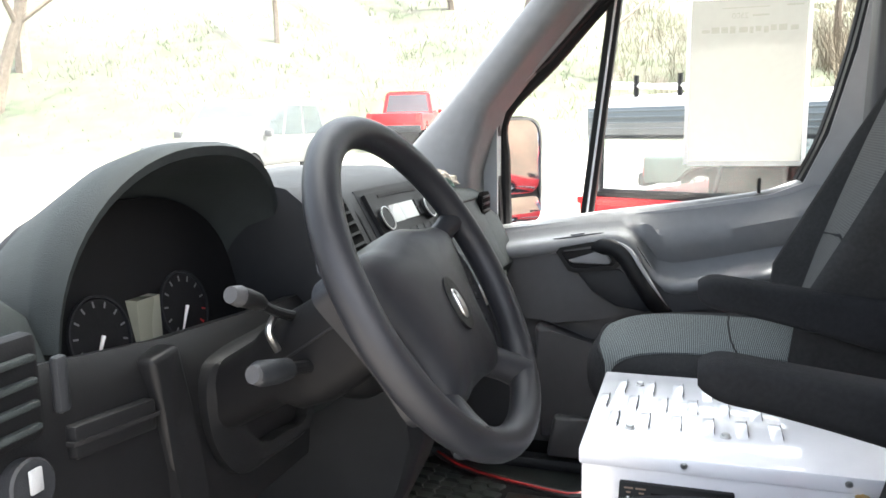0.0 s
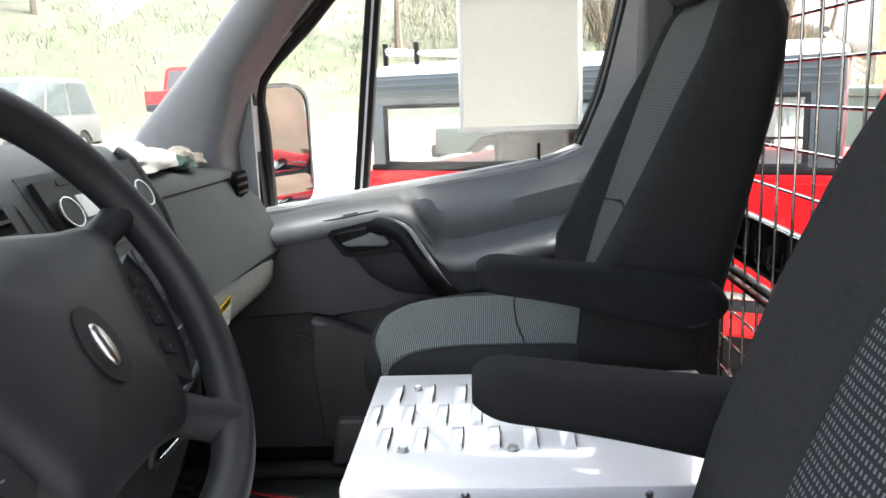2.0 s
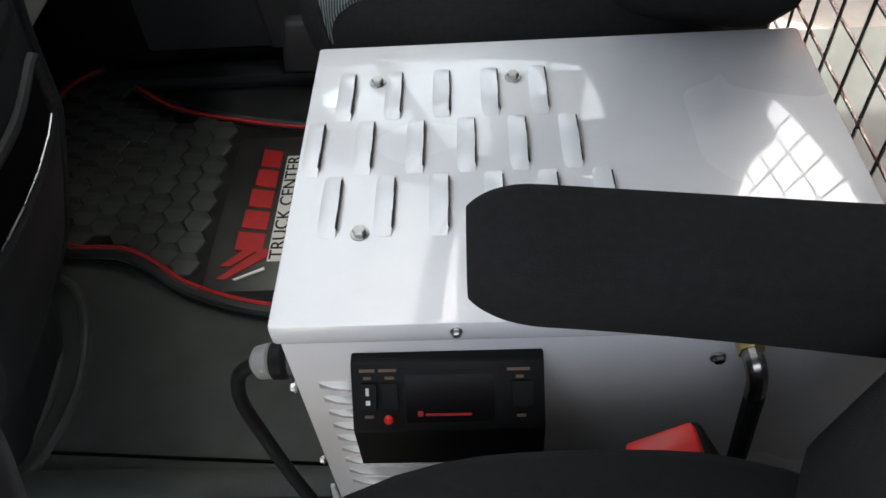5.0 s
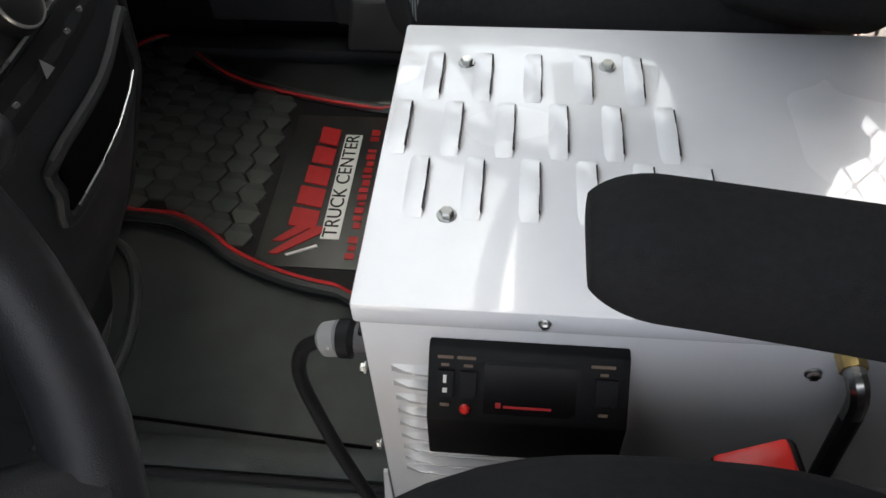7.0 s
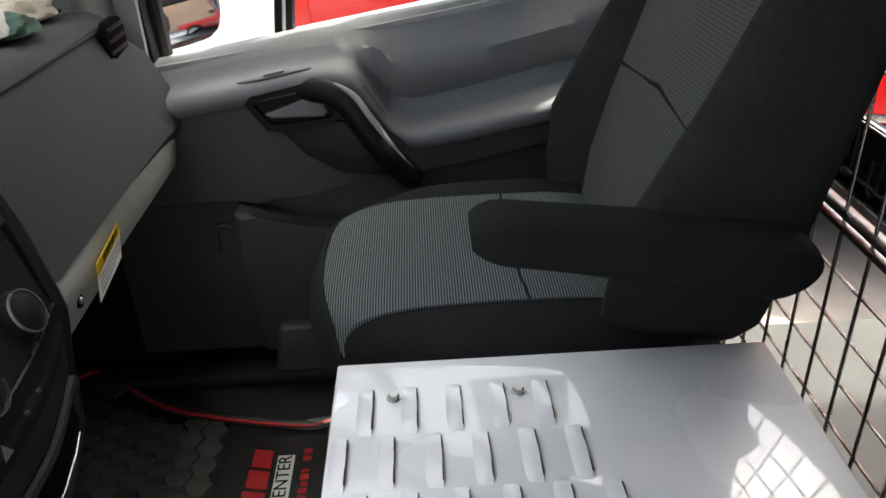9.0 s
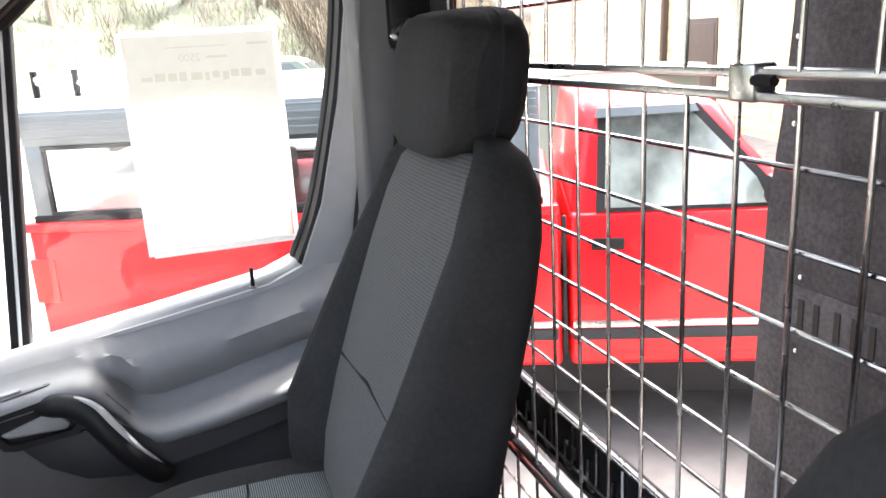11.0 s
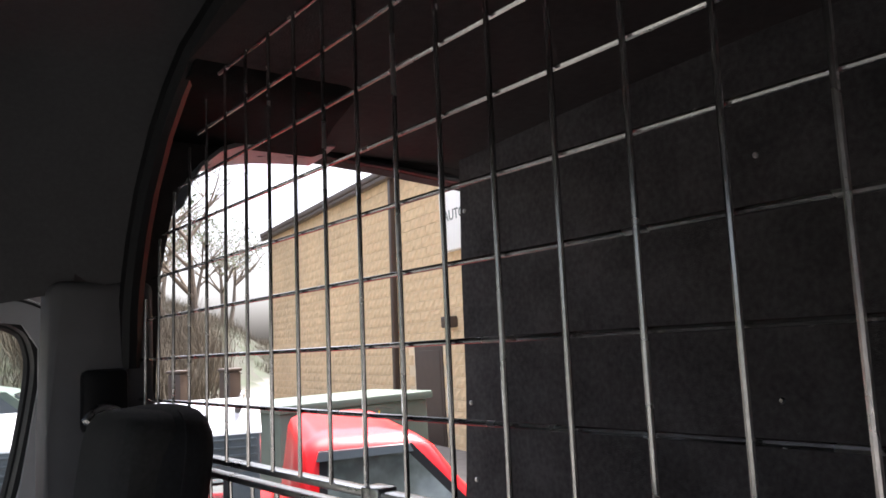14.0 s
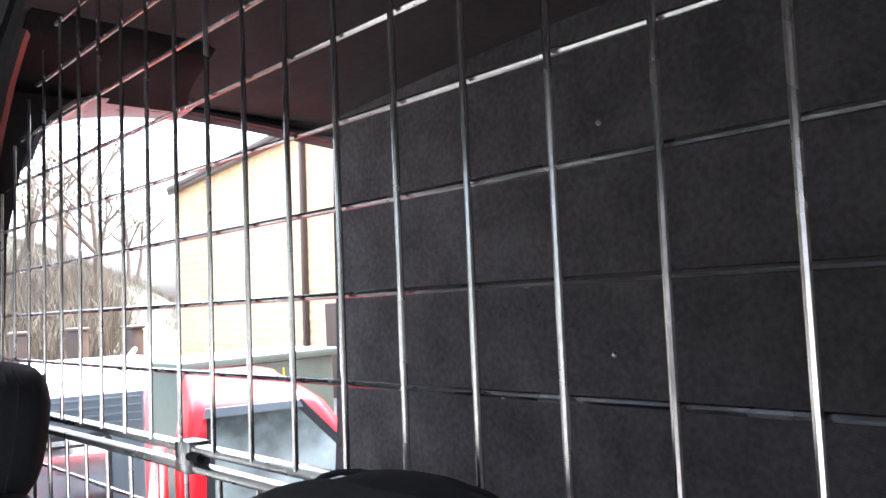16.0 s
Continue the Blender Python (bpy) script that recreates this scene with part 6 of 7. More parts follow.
# ---------------------------------------------------------------- papers, cloths, belts
def build_paper():
    p = thing("window_sheet", (0.245, 1.128, 0.82), "translucent printed sheet hung inside the passenger window", "paper sheet")
    def film(name, base, through_):
        sheet = bpy.data.materials.new(name)
        sheet.use_nodes = True
        nt = sheet.node_tree
        out = nt.nodes["Material Output"]
        b = nt.nodes["Principled BSDF"]
        b.inputs["Base Color"].default_value = base
        b.inputs["Roughness"].default_value = 0.8
        tr = nt.nodes.new("ShaderNodeBsdfTranslucent")
        tr.inputs[0].default_value = through_
        nz = nt.nodes.new("ShaderNodeTexNoise")
        nz.inputs["Scale"].default_value = 14
        mr = nt.nodes.new("ShaderNodeMapRange")
        mr.inputs[3].default_value, mr.inputs[4].default_value = 0.60, 0.70
        nt.links.new(nz.outputs[0], mr.inputs[0])
        mx = nt.nodes.new("ShaderNodeMixShader")
        nt.links.new(mr.outputs[0], mx.inputs[0])
        nt.links.new(b.outputs[0], mx.inputs[1])
        nt.links.new(tr.outputs[0], mx.inputs[2])
        nt.links.new(mx.outputs[0], out.inputs[0])
        return sheet
    sheet = film("printed_sheet", (0.52, 0.52, 0.49, 1), (0.20, 0.205, 0.185, 1))
    rim = film("clear_sleeve", (0.90, 0.90, 0.90, 1), (0.85, 0.85, 0.85, 1))
    bm = bmesh.new()
    g = []
    for j in range(9):
        row = []
        for i in range(7):
            u, v = i / 6, j / 8
            x = 0.119 + 0.280 * u + 0.008 * v
            z = 0.824 - 0.004 * u + 0.423 * v
            y = 1.1270 + 0.003 * math.sin(3 * u + 1) * (1 - v) - 0.002 * math.sin(5 * v)
            row.append(bm.verts.new((x, y, z)))
        g.append(row)
    for r, s in zip(g, g[1:]):
        for i in range(6):
            bm.faces.new((r[i], r[i + 1], s[i + 1], s[i]))
    part("sheet", bm, sheet, p, sharp=180)
    for nm, bx in (("sheet_edge", (0.115, 0.125, 1.1195, 1.1235, 0.822, 1.246)), ("sheet_edge", (0.401, 0.411, 1.1195, 1.1235, 0.822, 1.246)), ("sheet_edge", (0.125, 0.401, 1.1195, 1.1235, 0.818, 0.830)), ("sheet_edge", (0.125, 0.401, 1.1195, 1.1235, 1.238, 1.249))):
        part(nm, B(bx, bevel=0.0005), rim, p, "white sleeve edge")
    ink = bpy.data.materials.new("faint_print")
    ink.use_nodes = True
    wash = ink.node_tree.nodes.new("ShaderNodeBsdfTransparent")
    wash.inputs[0].default_value = (0.935, 0.935, 0.915, 1)
    ink.node_tree.links.new(wash.outputs[0], ink.node_tree.nodes["Material Output"].inputs[0])

    def bar(u0, u1, v0, v1):
        xs = [0.119 + 0.280 * u + 0.008 * v0 for u in (u0, u1)]
        part("print_bar", B((xs[0], xs[1], 1.1215, 1.1225, 0.824 + 0.423 * v0, 0.824 + 0.423 * v1), bevel=0.0), ink, p)
    bar(0.80, 0.94, 0.925, 0.935)
    bar(0.26, 0.66, 0.925, 0.930)
    bar(0.52, 0.66, 0.875, 0.885)
    rnd = random.Random(2)
    u = 0.09
    while u < 0.88:
        w_ = rnd.uniform(0.03, 0.075)
        bar(u, u + w_, 0.776 + rnd.uniform(0, 0.012), 0.805 + rnd.uniform(0, 0.022))
        u += w_ + rnd.uniform(0.012, 0.03)
    words("2500", Matrix(((-1, 0, 0, 0.119 + 0.280 * 0.44), (0, 0, 1, 1.1222), (0, 1, 0, 0.824 + 0.423 * 0.88), (0, 0, 0, 1))), 0.020, ink, p, depth=0.0002)


build_paper()


def crumple(c, sx, sy, sz, seed, material, name, label):
    """A dropped cloth: a low crumpled heap."""
    bm = bmesh.new()
    bmesh.ops.create_icosphere(bm, subdivisions=4, radius=1.0)
    for v in bm.verts:
        d = v.co.normalized()
        k = 1 + 0.40 * noise.noise(d * 1.8 + Vector((seed, 0, 0))) + 0.10 * noise.noise(d * 4 + Vector((0, seed, 0)))
        p = d * k
        v.co = Vector((c[0] + p.x * sx, c[1] + p.y * sy, max(c[2], c[2] + p.z * sz)))
    solid(name, bm, material, label, "cloth")


CLOTH_W = mat("white_rag", (0.27, 0.268, 0.26), 0.9, var=0.1, scale=40, bump=0.6, bump_scale=300)
CLOTH_G = mat("green_glove", (0.010, 0.034, 0.026), 0.9, var=0.2, scale=40, bump=0.6, bump_scale=300)
CLOTH_T = mat("beige_glove", (0.20, 0.18, 0.155), 0.9, var=0.15, scale=40, bump=0.6, bump_scale=300)
crumple((-0.50, 0.62, 0.797), 0.075, 0.13, 0.045, 1.0, CLOTH_W, "rag", "white crumpled rag lying on the dashboard")
crumple((-0.440, 0.735, 0.790), 0.030, 0.050, 0.022, 5.0, CLOTH_G, "glove", "dark green work glove lying on the dashboard")
crumple((-0.470, 0.82, 0.788), 0.040, 0.095, 0.036, 9.0, CLOTH_T, "glove", "beige work glove lying on the dashboard")


def ribbon(pts, w, th, wdir):
    """A flat strap along points."""
    P = smooth_path(pts, 6)
    wd = Vector(wdir).normalized()
    rings = []
    for i, p in enumerate(P):
        d = (P[min(i + 1, len(P) - 1)] - P[max(i - 1, 0)]).normalized()
        n = d.cross(wd).normalized()
        rings.append([p - wd * w / 2 - n * th / 2, p + wd * w / 2 - n * th / 2, p + wd * w / 2 + n * th / 2, p - wd * w / 2 + n * th / 2])
    return loft(rings)


def build_belt():
    b = thing("seat_belt", (0.60, 0.87, 0.1), "black passenger seat belt hanging from the door pillar", "seat belt")
    part("strap", ribbon([(0.60, 0.872, 1.22), (0.585, 0.870, 1.05), (0.555, 0.868, 0.85), (0.52, 0.872, 0.62), (0.51, 0.875, 0.30)], 0.047, 0.003, (1, 0, 0.1)), CLOTH, b)
    part("anchor_cover", B((0.565, 0.645, 0.862, 0.888, 1.19, 1.30), bevel=0.012), PLASTIC_DK, b)
    part("guide_loop", tube(smooth_path([(0.57, 0.860, 1.215), (0.60, 0.855, 1.205), (0.635, 0.860, 1.215), (0.60, 0.858, 1.235)], 5, closed=True), 0.007, 8, closed=True), STEEL, b)


build_belt()
build_buckle(0.40, 0.86, 0.50)
# ---------------------------------------------------------------- pickup beside the van
TO, TD = Vector((-0.45, 3.17, -0.035)), Vector((0.91, -0.415, 0)).normalized()
TN = Vector((-TD.y, TD.x, 0))


def tw(u, v, z):
    """A place on the pickup: u from the tail forwards, v inwards from the near side."""
    return TO + TD * u + TN * v + Vector((0, 0, z))


def tmap(bm):
    for v in bm.verts:
        v.co = tw(*v.co)
    return bm


def wheel_at(parent, m, r=0.34, w=0.22):
    """A tyre and rim; m turns local z into the axle, pointing outwards."""
    wh = part("wheel", lathe([(r * 0.62, -w / 2), (r * 0.93, -w / 2), (r, -w * 0.36), (r, w * 0.36), (r * 0.93, w / 2), (r * 0.62, w / 2)], m, 28), RUBBER, parent)
    part("rim", lathe([(r * 0.63, -0.02), (r * 0.63, w * 0.42), (r * 0.55, w * 0.40), (r * 0.30, w * 0.30), (r * 0.18, w * 0.36), (0.0, w * 0.36)], m, 20), STEEL, wh)


def arch_side(u0, u1, zb, zt, wheels, n=10, r=0.40, wz=None):
    """A side outline with round wheel arches cut from its lower edge."""
    pts = [(u0, zb)]
    for c in wheels:
        for k in range(n + 1):
            a = math.pi - math.pi * k / n
            pts.append((c + r * math.cos(a), max(zb, (wz if wz is not None else zb) + r * math.sin(a))))
    pts += [(u1, zb), (u1, zt), (u0, zt)]
    out = []
    for p in pts:
        if not out or (Vector(p) - Vector(out[-1])).length > 1e-4:
            out.append(p)
    return out


def build_pickup():
    g = GZ
    t = thing("pickup_truck", tw(2.2, 0.85, g), "red compact pickup with a blue-grey bed canopy, parked", "pickup truck")
    W = 1.70
    bed = arch_side(0.0, 2.255, g + 0.50, 0.555, [0.78], wz=g + 0.40)
    part("bed", tmap(prism(bed, "y", 0, W, bevel=0.022, seg=3)), CAR_RED, t)
    part("bed_rail", tmap(B((-0.01, 2.25, -0.006, 0.05, 0.535, 0.575), bevel=0.01)), CAR_RED, t)
    part("tail_bumper", tmap(B((-0.16, -0.02, 0.05, W - 0.05, g + 0.42, g + 0.58), bevel=0.03)), STEEL, t)
    part("tail_lamp", tmap(B((-0.012, 0.10, -0.008, 0.05, 0.22, 0.42), bevel=0.01)), RED_BUCKLE, t)
    cab = arch_side(2.29, 4.95, g + 0.50, 0.535, [4.15], wz=g + 0.40)
    cab = cab[:-2] + [(4.95, 0.20), (4.85, 0.30), (3.45, 0.46), (3.15, 0.535), (2.29, 0.535)]
    part("cab_body", tmap(prism(cab, "y", 0, W, bevel=0.025, seg=3)), CAR_RED, t)
    rings = []
    for z, u0, u1, ins in ((0.52, 2.30, 3.22, 0.012), (0.62, 2.305, 3.13, 0.03), (0.80, 2.33, 2.98, 0.075), (0.92, 2.345, 2.90, 0.112), (0.965, 2.365, 2.84, 0.15), (0.988, 2.41, 2.76, 0.22), (0.998, 2.47, 2.68, 0.45)):
        pts = []
        for cu, cv, a0 in ((u1 - 0.05, ins + 0.05, -90), (u1 - 0.05, W - ins - 0.05, 0), (u0 + 0.05, W - ins - 0.05, 90), (u0 + 0.05, ins + 0.05, 180)):
            for k in range(4):
                a = radians(a0 + 30 * k)
                pts.append((cu + 0.05 * math.cos(a), cv + 0.05 * math.sin(a), z))
        rings.append(pts)
    part("greenhouse", tmap(loft(rings)), CAR_RED, t, sharp=50)

    def on_cab(u, z, h=0.0):
        ins = 0.012 + (z - 0.52) * 0.255
        return tw(u, ins - h, z)

    def cab_plate(pts, h, th=0.006):
        bm = bmesh.new()
        lo = [bm.verts.new(on_cab(u, z, h - th)) for u, z in pts]
        hi = [bm.verts.new(on_cab(u, z, h)) for u, z in pts]
        bm.faces.new(lo[::-1]), bm.faces.new(hi)
        for i in range(len(pts)):
            j = (i + 1) % len(pts)
            bm.faces.new((lo[i], lo[j], hi[j], hi[i]))
        return bm
    # opaque pane; reflections and see-through brightness are put into its pale blotchy base
    dk = mat("cab_glass_reflections", (0.16, 0.19, 0.18), 0.06, var=0.7, scale=5, spec=0.9)
    dr = part("door", tmap(prism([(2.325, g + 0.56), (3.22, g + 0.56), (3.22, 0.528), (2.325, 0.528)], "y", -0.008, 0.01, bevel=0.006)), CAR_RED, t)
    part("window_rubber", cab_plate([(2.395, 0.535), (3.105, 0.535), (3.05, 0.66), (2.80, 0.940), (2.415, 0.940)], 0.010), RUBBER, t)
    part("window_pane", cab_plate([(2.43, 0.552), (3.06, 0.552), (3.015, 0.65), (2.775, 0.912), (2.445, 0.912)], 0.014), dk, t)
    part("rain_visor", cab_plate([(2.40, 0.900), (2.80, 0.910), (2.785, 0.940), (2.41, 0.937)], 0.035, 0.03), CAP, t)
    part("door_seam", tmap(B((2.262, 2.276, -0.010, 0.004, g + 0.56, 0.53), bevel=0.002)), RUBBER, t)
    part("door_handle", tmap(B((2.375, 2.505, -0.022, -0.004, 0.385, 0.435), bevel=0.008)), PLASTIC_DK, t)
    part("side_strip", tmap(B((2.30, 3.72, -0.016, -0.004, 0.055, 0.085), bevel=0.005)), STEEL, t)
    part("side_strip", tmap(B((2.30, 3.72, -0.014, -0.003, 0.00, 0.05), bevel=0.005)), PLASTIC, t)
    part("side_strip", tmap(B((0.02, 2.24, -0.012, -0.001, 0.055, 0.085), bevel=0.005)), STEEL, t)
    part("side_strip", tmap(B((0.02, 2.24, -0.010, 0.0, 0.00, 0.05), bevel=0.005)), PLASTIC, t)
    part("door_mirror", tmap(B((3.02, 3.12, -0.18, -0.02, 0.56, 0.68), bevel=0.03)), PLASTIC_DK, t)
    # canopy with side windows that go through
    part("canopy_sill", tmap(B((0.03, 2.19, 0.02, 0.06, 0.572, 0.605), bevel=0.006)), RUBBER, t)
    for v0, v1 in ((0.025, 0.055), (W - 0.055, W - 0.025)):
        for u0, u1 in ((0.04, 0.115), (1.32, 1.36), (2.06, 2.18)):
            part("canopy_pillar", tmap(B((u0, u1, v0, v1, 0.59, 0.91), bevel=0.006)), CAP, t)
        part("canopy_band", tmap(B((0.035, 2.185, v0 - 0.004, v1 + 0.004, 0.895, 1.045), bevel=0.012)), CAP, t)
        for z in (0.925, 0.955, 0.985, 1.015):
            part("band_rib", tmap(B((0.05, 2.17, v0 - 0.009, v1, z, z + 0.010), bevel=0.003)), CAP, t)
        for u0, u1 in ((0.115, 1.32), (1.36, 2.06)):
            for fu0, fu1, fz0, fz1 in ((u0, u1, 0.603, 0.620), (u0, u1, 0.880, 0.897), (u0, u0 + 0.02, 0.620, 0.880), (u1 - 0.02, u1, 0.620, 0.880)):
                part("window_frame", tmap(B((fu0, fu1, v0 - 0.006, v0 + 0.010, fz0, fz1), bevel=0.003)), PLASTIC, t)
            p = part("canopy_pane", tmap(B((u0, u1, v0 + 0.012, v0 + 0.017, 0.605, 0.895), bevel=0.0)), CAP_GLASS, t)
            p.visible_shadow = False
    part("gas_strut", tmap(tube([(0.715, 0.075, 0.585), (0.79, 0.075, 0.90)], 0.012, 8)), PILLAR, t)
    part("canopy_end", tmap(B((0.035, 0.06, 0.05, W - 0.05, 0.88, 1.04), bevel=0.008)), CAP, t)
    part("canopy_front", tmap(B((2.15, 2.18, 0.05, W - 0.05, 0.58, 1.04), bevel=0.008)), CAP, t)
    roof = loft([[(0.03 + a, 0.02 + i, z), (2.19 - a, 0.02 + i, z), (2.19 - a, W - 0.02 - i, z), (0.03 + a, W - 0.02 - i, z)] for z, a, i in ((1.04, 0, 0), (1.065, 0.01, 0.01), (1.09, 0.05, 0.06), (1.105, 0.12, 0.2), (1.11, 0.3, 0.5))])
    part("canopy_roof", tmap(roof), CAP_TOP, t, sharp=60)
    rk = part("roof_rack", tmap(tube([(0.10, 0.10, 1.15), (0.55, 0.10, 1.14)], 0.012, 8)), STEEL, t)
    for u in (0.10, 0.28, 0.52):
        part("rack_post", tmap(tube([(u, 0.10, 1.06), (u, 0.10, 1.20)], 0.014, 8)), PLASTIC_DK, rk)
    part("rack_bar", tmap(tube([(0.12, 0.08, 1.165), (0.12, W - 0.08, 1.165)], 0.014, 8)), STEEL, t)
    part("rack_bar", tmap(tube([(2.10, 0.08, 1.13), (2.10, W - 0.08, 1.13)], 0.014, 8)), STEEL, t)
    part("cargo_box", tmap(B((0.5, 0.9, 0.5, 1.1, 0.45, 0.72), bevel=0.02)), PLASTIC_DK, t)
    part("underbody", tmap(B((0.1, 4.8, 0.15, W - 0.15, g + 0.30, g + 0.52), bevel=0.02)), RUBBER, t)
    for u in (0.78, 4.15):
        for v, s in ((0.10, -1), (W - 0.10, 1)):
            wheel_at(t, Matrix.Translation(tw(u, v, g + 0.34)) @ (TN * s).to_track_quat("Z", "Y").to_matrix().to_4x4())


build_pickup()


# ---------------------------------------------------------------- block building
BA, BC = Vector((10.7, 21.8, GZ - 0.12)), Vector((7.0, -1.0, GZ - 0.12))
BD = (BC - BA).normalized()
BN = Vector((BD.y, -BD.x, 0))
if BN.x > 0:
    BN = -BN


def bw(s, h, z):
    """A place on the block wall: s from its far corner, h out of the wall, z above the yard."""
    return BA + BD * s + BN * h + Vector((0, 0, z))


def bmapped(bm):
    for v in bm.verts:
        v.co = bw(*v.co)
    return bm


def build_building():
    L = (BC - BA).length
    b = thing("building", bw(L / 2, -3, 0), "tan split-block building with a brown roof edge and a dark door", "building")
    wall = part("wall", bmapped(B((0.9, L, -8, 0, -0.5, 5.50), bevel=0.0)), MORTAR, b)
    part("roof_edge", bmapped(B((0.75, L, -8.1, 0.22, 5.50, 5.64), bevel=0.02)), BROWN, b)
    part("gutter", bmapped(B((0.75, L, 0.06, 0.20, 5.40, 5.51), bevel=0.03)), BROWN, b)
    part("downspout", bmapped(prism([(DS - 0.10, 0.3), (DS + 0.02, 0.3), (DS + 0.26, 5.45), (DS + 0.14, 5.45)], "y", 0.02, 0.13, bevel=0.015)), BROWN, b)
    dr = part("door", bmapped(B((DO - 0.48, DO + 0.48, 0.0, 0.05, 0.1, 1.92), bevel=0.01)), BROWN, b)
    part("door_frame", bmapped(B((DO - 0.54, DO + 0.54, 0.0, 0.035, 0.1, 2.0), bevel=0.01)), BROWN, b)
    part("lock", bmapped(B((DO - 0.42, DO - 0.34, 0.05, 0.09, 1.0, 1.16), bevel=0.01)), STEEL, dr)
    sg = part("sign", bmapped(B((SG, SG + 2.2, 0.02, 0.16, 3.62, 4.80), bevel=0.02)), PAPER, b, "white wall sign box")
    for txt, so, zo in (("AUTO", 0.52, 4.22), ("AND", 1.05, 3.95)):
        rt = Matrix((BD, Vector((0, 0, 1)), BN)).transposed().to_4x4()
        words(txt, Matrix.Translation(bw(SG + so, 0.162, zo)) @ rt, 0.26, UTIL, sg, depth=0.003)
    part("sign_bar", bmapped(B((SG + 1.05, SG + 2.0, 0.16, 0.165, 4.15, 4.30), bevel=0.0)), UTIL, sg)
    part("sign_bar", bmapped(B((SG + 1.45, SG + 2.0, 0.16, 0.165, 3.88, 4.03), bevel=0.0)), UTIL, sg)
    part("sign_badge", bmapped(B((SG + 0.8, SG + 1.3, 0.16, 0.165, 4.42, 4.66), bevel=0.0)), mat("blue_badge", (0.05, 0.12, 0.4), 0.5), sg)
    part("lamp", bmapped(B((DO + 0.9, DO + 1.15, 0.0, 0.22, 2.3, 2.5), bevel=0.03)), BROWN, b)
    # split-face blocks, proud of the joints
    shared = []
    rnd = random.Random(4)
    for k in range(4):
        bm = bmesh.new()
        n, m = 5, 3
        g = [[bm.verts.new((0.388 * i / n, 0.014 + (0.016 * rnd.random() if 0 < i < n and 0 < j < m else 0.0), 0.19 * j / m)) for i in range(n + 1)] for j in range(m + 1)]
        for j in range(m):
            for i in range(n):
                bm.faces.new((g[j][i], g[j][i + 1], g[j + 1][i + 1], g[j + 1][i]))
        rim = [g[0][i] for i in range(n + 1)] + [g[j][n] for j in range(1, m + 1)] + [g[m][i] for i in range(n - 1, -1, -1)] + [g[j][0] for j in range(m - 1, 0, -1)]
        low = [bm.verts.new((v.co.x, 0.0, v.co.z)) for v in rim]
        for i in range(len(rim)):
            j = (i + 1) % len(rim)
            bm.faces.new((rim[i], rim[j], low[j], low[i]))
        bmesh.ops.recalc_face_normals(bm, faces=bm.faces)
        me = bpy.data.meshes.new("block")
        bm.to_mesh(me)
        bm.free()
        me.materials.append(BRICK)
        shared.append(me)
    turn = Matrix(((BD.x, BN.x, 0, 0), (BD.y, BN.y, 0, 0), (0, 0, 1, 0), (0, 0, 0, 1)))
    rest_v, rest_f, count = [], [], 0
    for r in range(29):
        for k in range(int(L / 0.4)):
            s = 0.904 + 0.4 * k + (0.2 if r % 2 else 0.0)
            z = -0.15 + 0.2 * r
            if s + 0.4 > L or (abs(s + 0.2 - DO) < 0.72 and z < 2.0) or z + 0.19 > 5.45:
                continue
            me = shared[rnd.randrange(4)]
            place = bw(s, 0.0, z)
            if 6.8 < s < 12.4 and 1.0 < z < 5.3 and count < 300:
                ob = new("block", me)
                ob.parent = wall
                ob.matrix_basis = Matrix.Translation(place - b.location) @ turn
                count += 1
            else:
                m = Matrix.Translation(place) @ turn
                o = len(rest_v)
                rest_v += [m @ v.co for v in me.vertices]
                rest_f += [[o + i for i in p.vertices] for p in me.polygons]
    me = bpy.data.meshes.new("blockwork")
    me.from_pydata([v - b.location for v in rest_v], [], rest_f)
    me.materials.append(BRICK)
    ob = new("blockwork", me)
    ob.parent = wall
    ob["kind"] = "stuff"


DS, DO, SG = 9.62, 10.95, 11.92
build_building()


def build_cabinet():
    u = thing("utility_cabinet", (4.35, 6.6, GZ + 0.1), "dark green steel utility cabinet behind the pickup", "utility cabinet")
    part("body", B((3.50, 5.20, 6.1, 7.1, GZ, 0.74), bevel=0.02), UTIL, u)
    part("lid", B((3.46, 5.24, 6.04, 7.16, 0.74, 0.82), bevel=0.02), UTIL, u)
    for x in (3.95, 4.5):
        part("door", B((x - 0.26, x + 0.26, 6.085, 6.1, GZ + 0.2, 0.69), bevel=0.006), UTIL, u)
    part("notice", B((4.26, 4.33, 6.075, 6.086, 0.55, 0.69), bevel=0.0), PAPER, u)
    yel = mat("yellow_paint", (0.75, 0.52, 0.03), 0.5, var=0.05, scale=30)
    words("D 1", Matrix(((1, 0, 0, 4.50), (0, 0, -1, 6.078), (0, 1, 0, 0.61), (0, 0, 0, 1))), 0.15, yel, u, depth=0.002)


build_cabinet()


def build_bollard():
    b = thing("bollard", (0, 0, 0), "dark weathered timber post at the yard edge", "post", "yard posts")
    part("post", B((-0.13, 0.13, -0.13, 0.13, -0.2, 1.5), bevel=0.03), BROWN, b)
    part("cap", B((-0.15, 0.15, -0.15, 0.15, 1.5, 1.56), bevel=0.03), BROWN, b)
    b.matrix_basis = pose(5.5, 12.0, GZ + 0.15, 0, 0, 20)
    for x, y, r in ((5.05, 13.2, 35), (4.1, 13.0, 5)):
        copy_thing(b, pose(x, y, GZ + 0.15, 0, 0, r))


build_bollard()


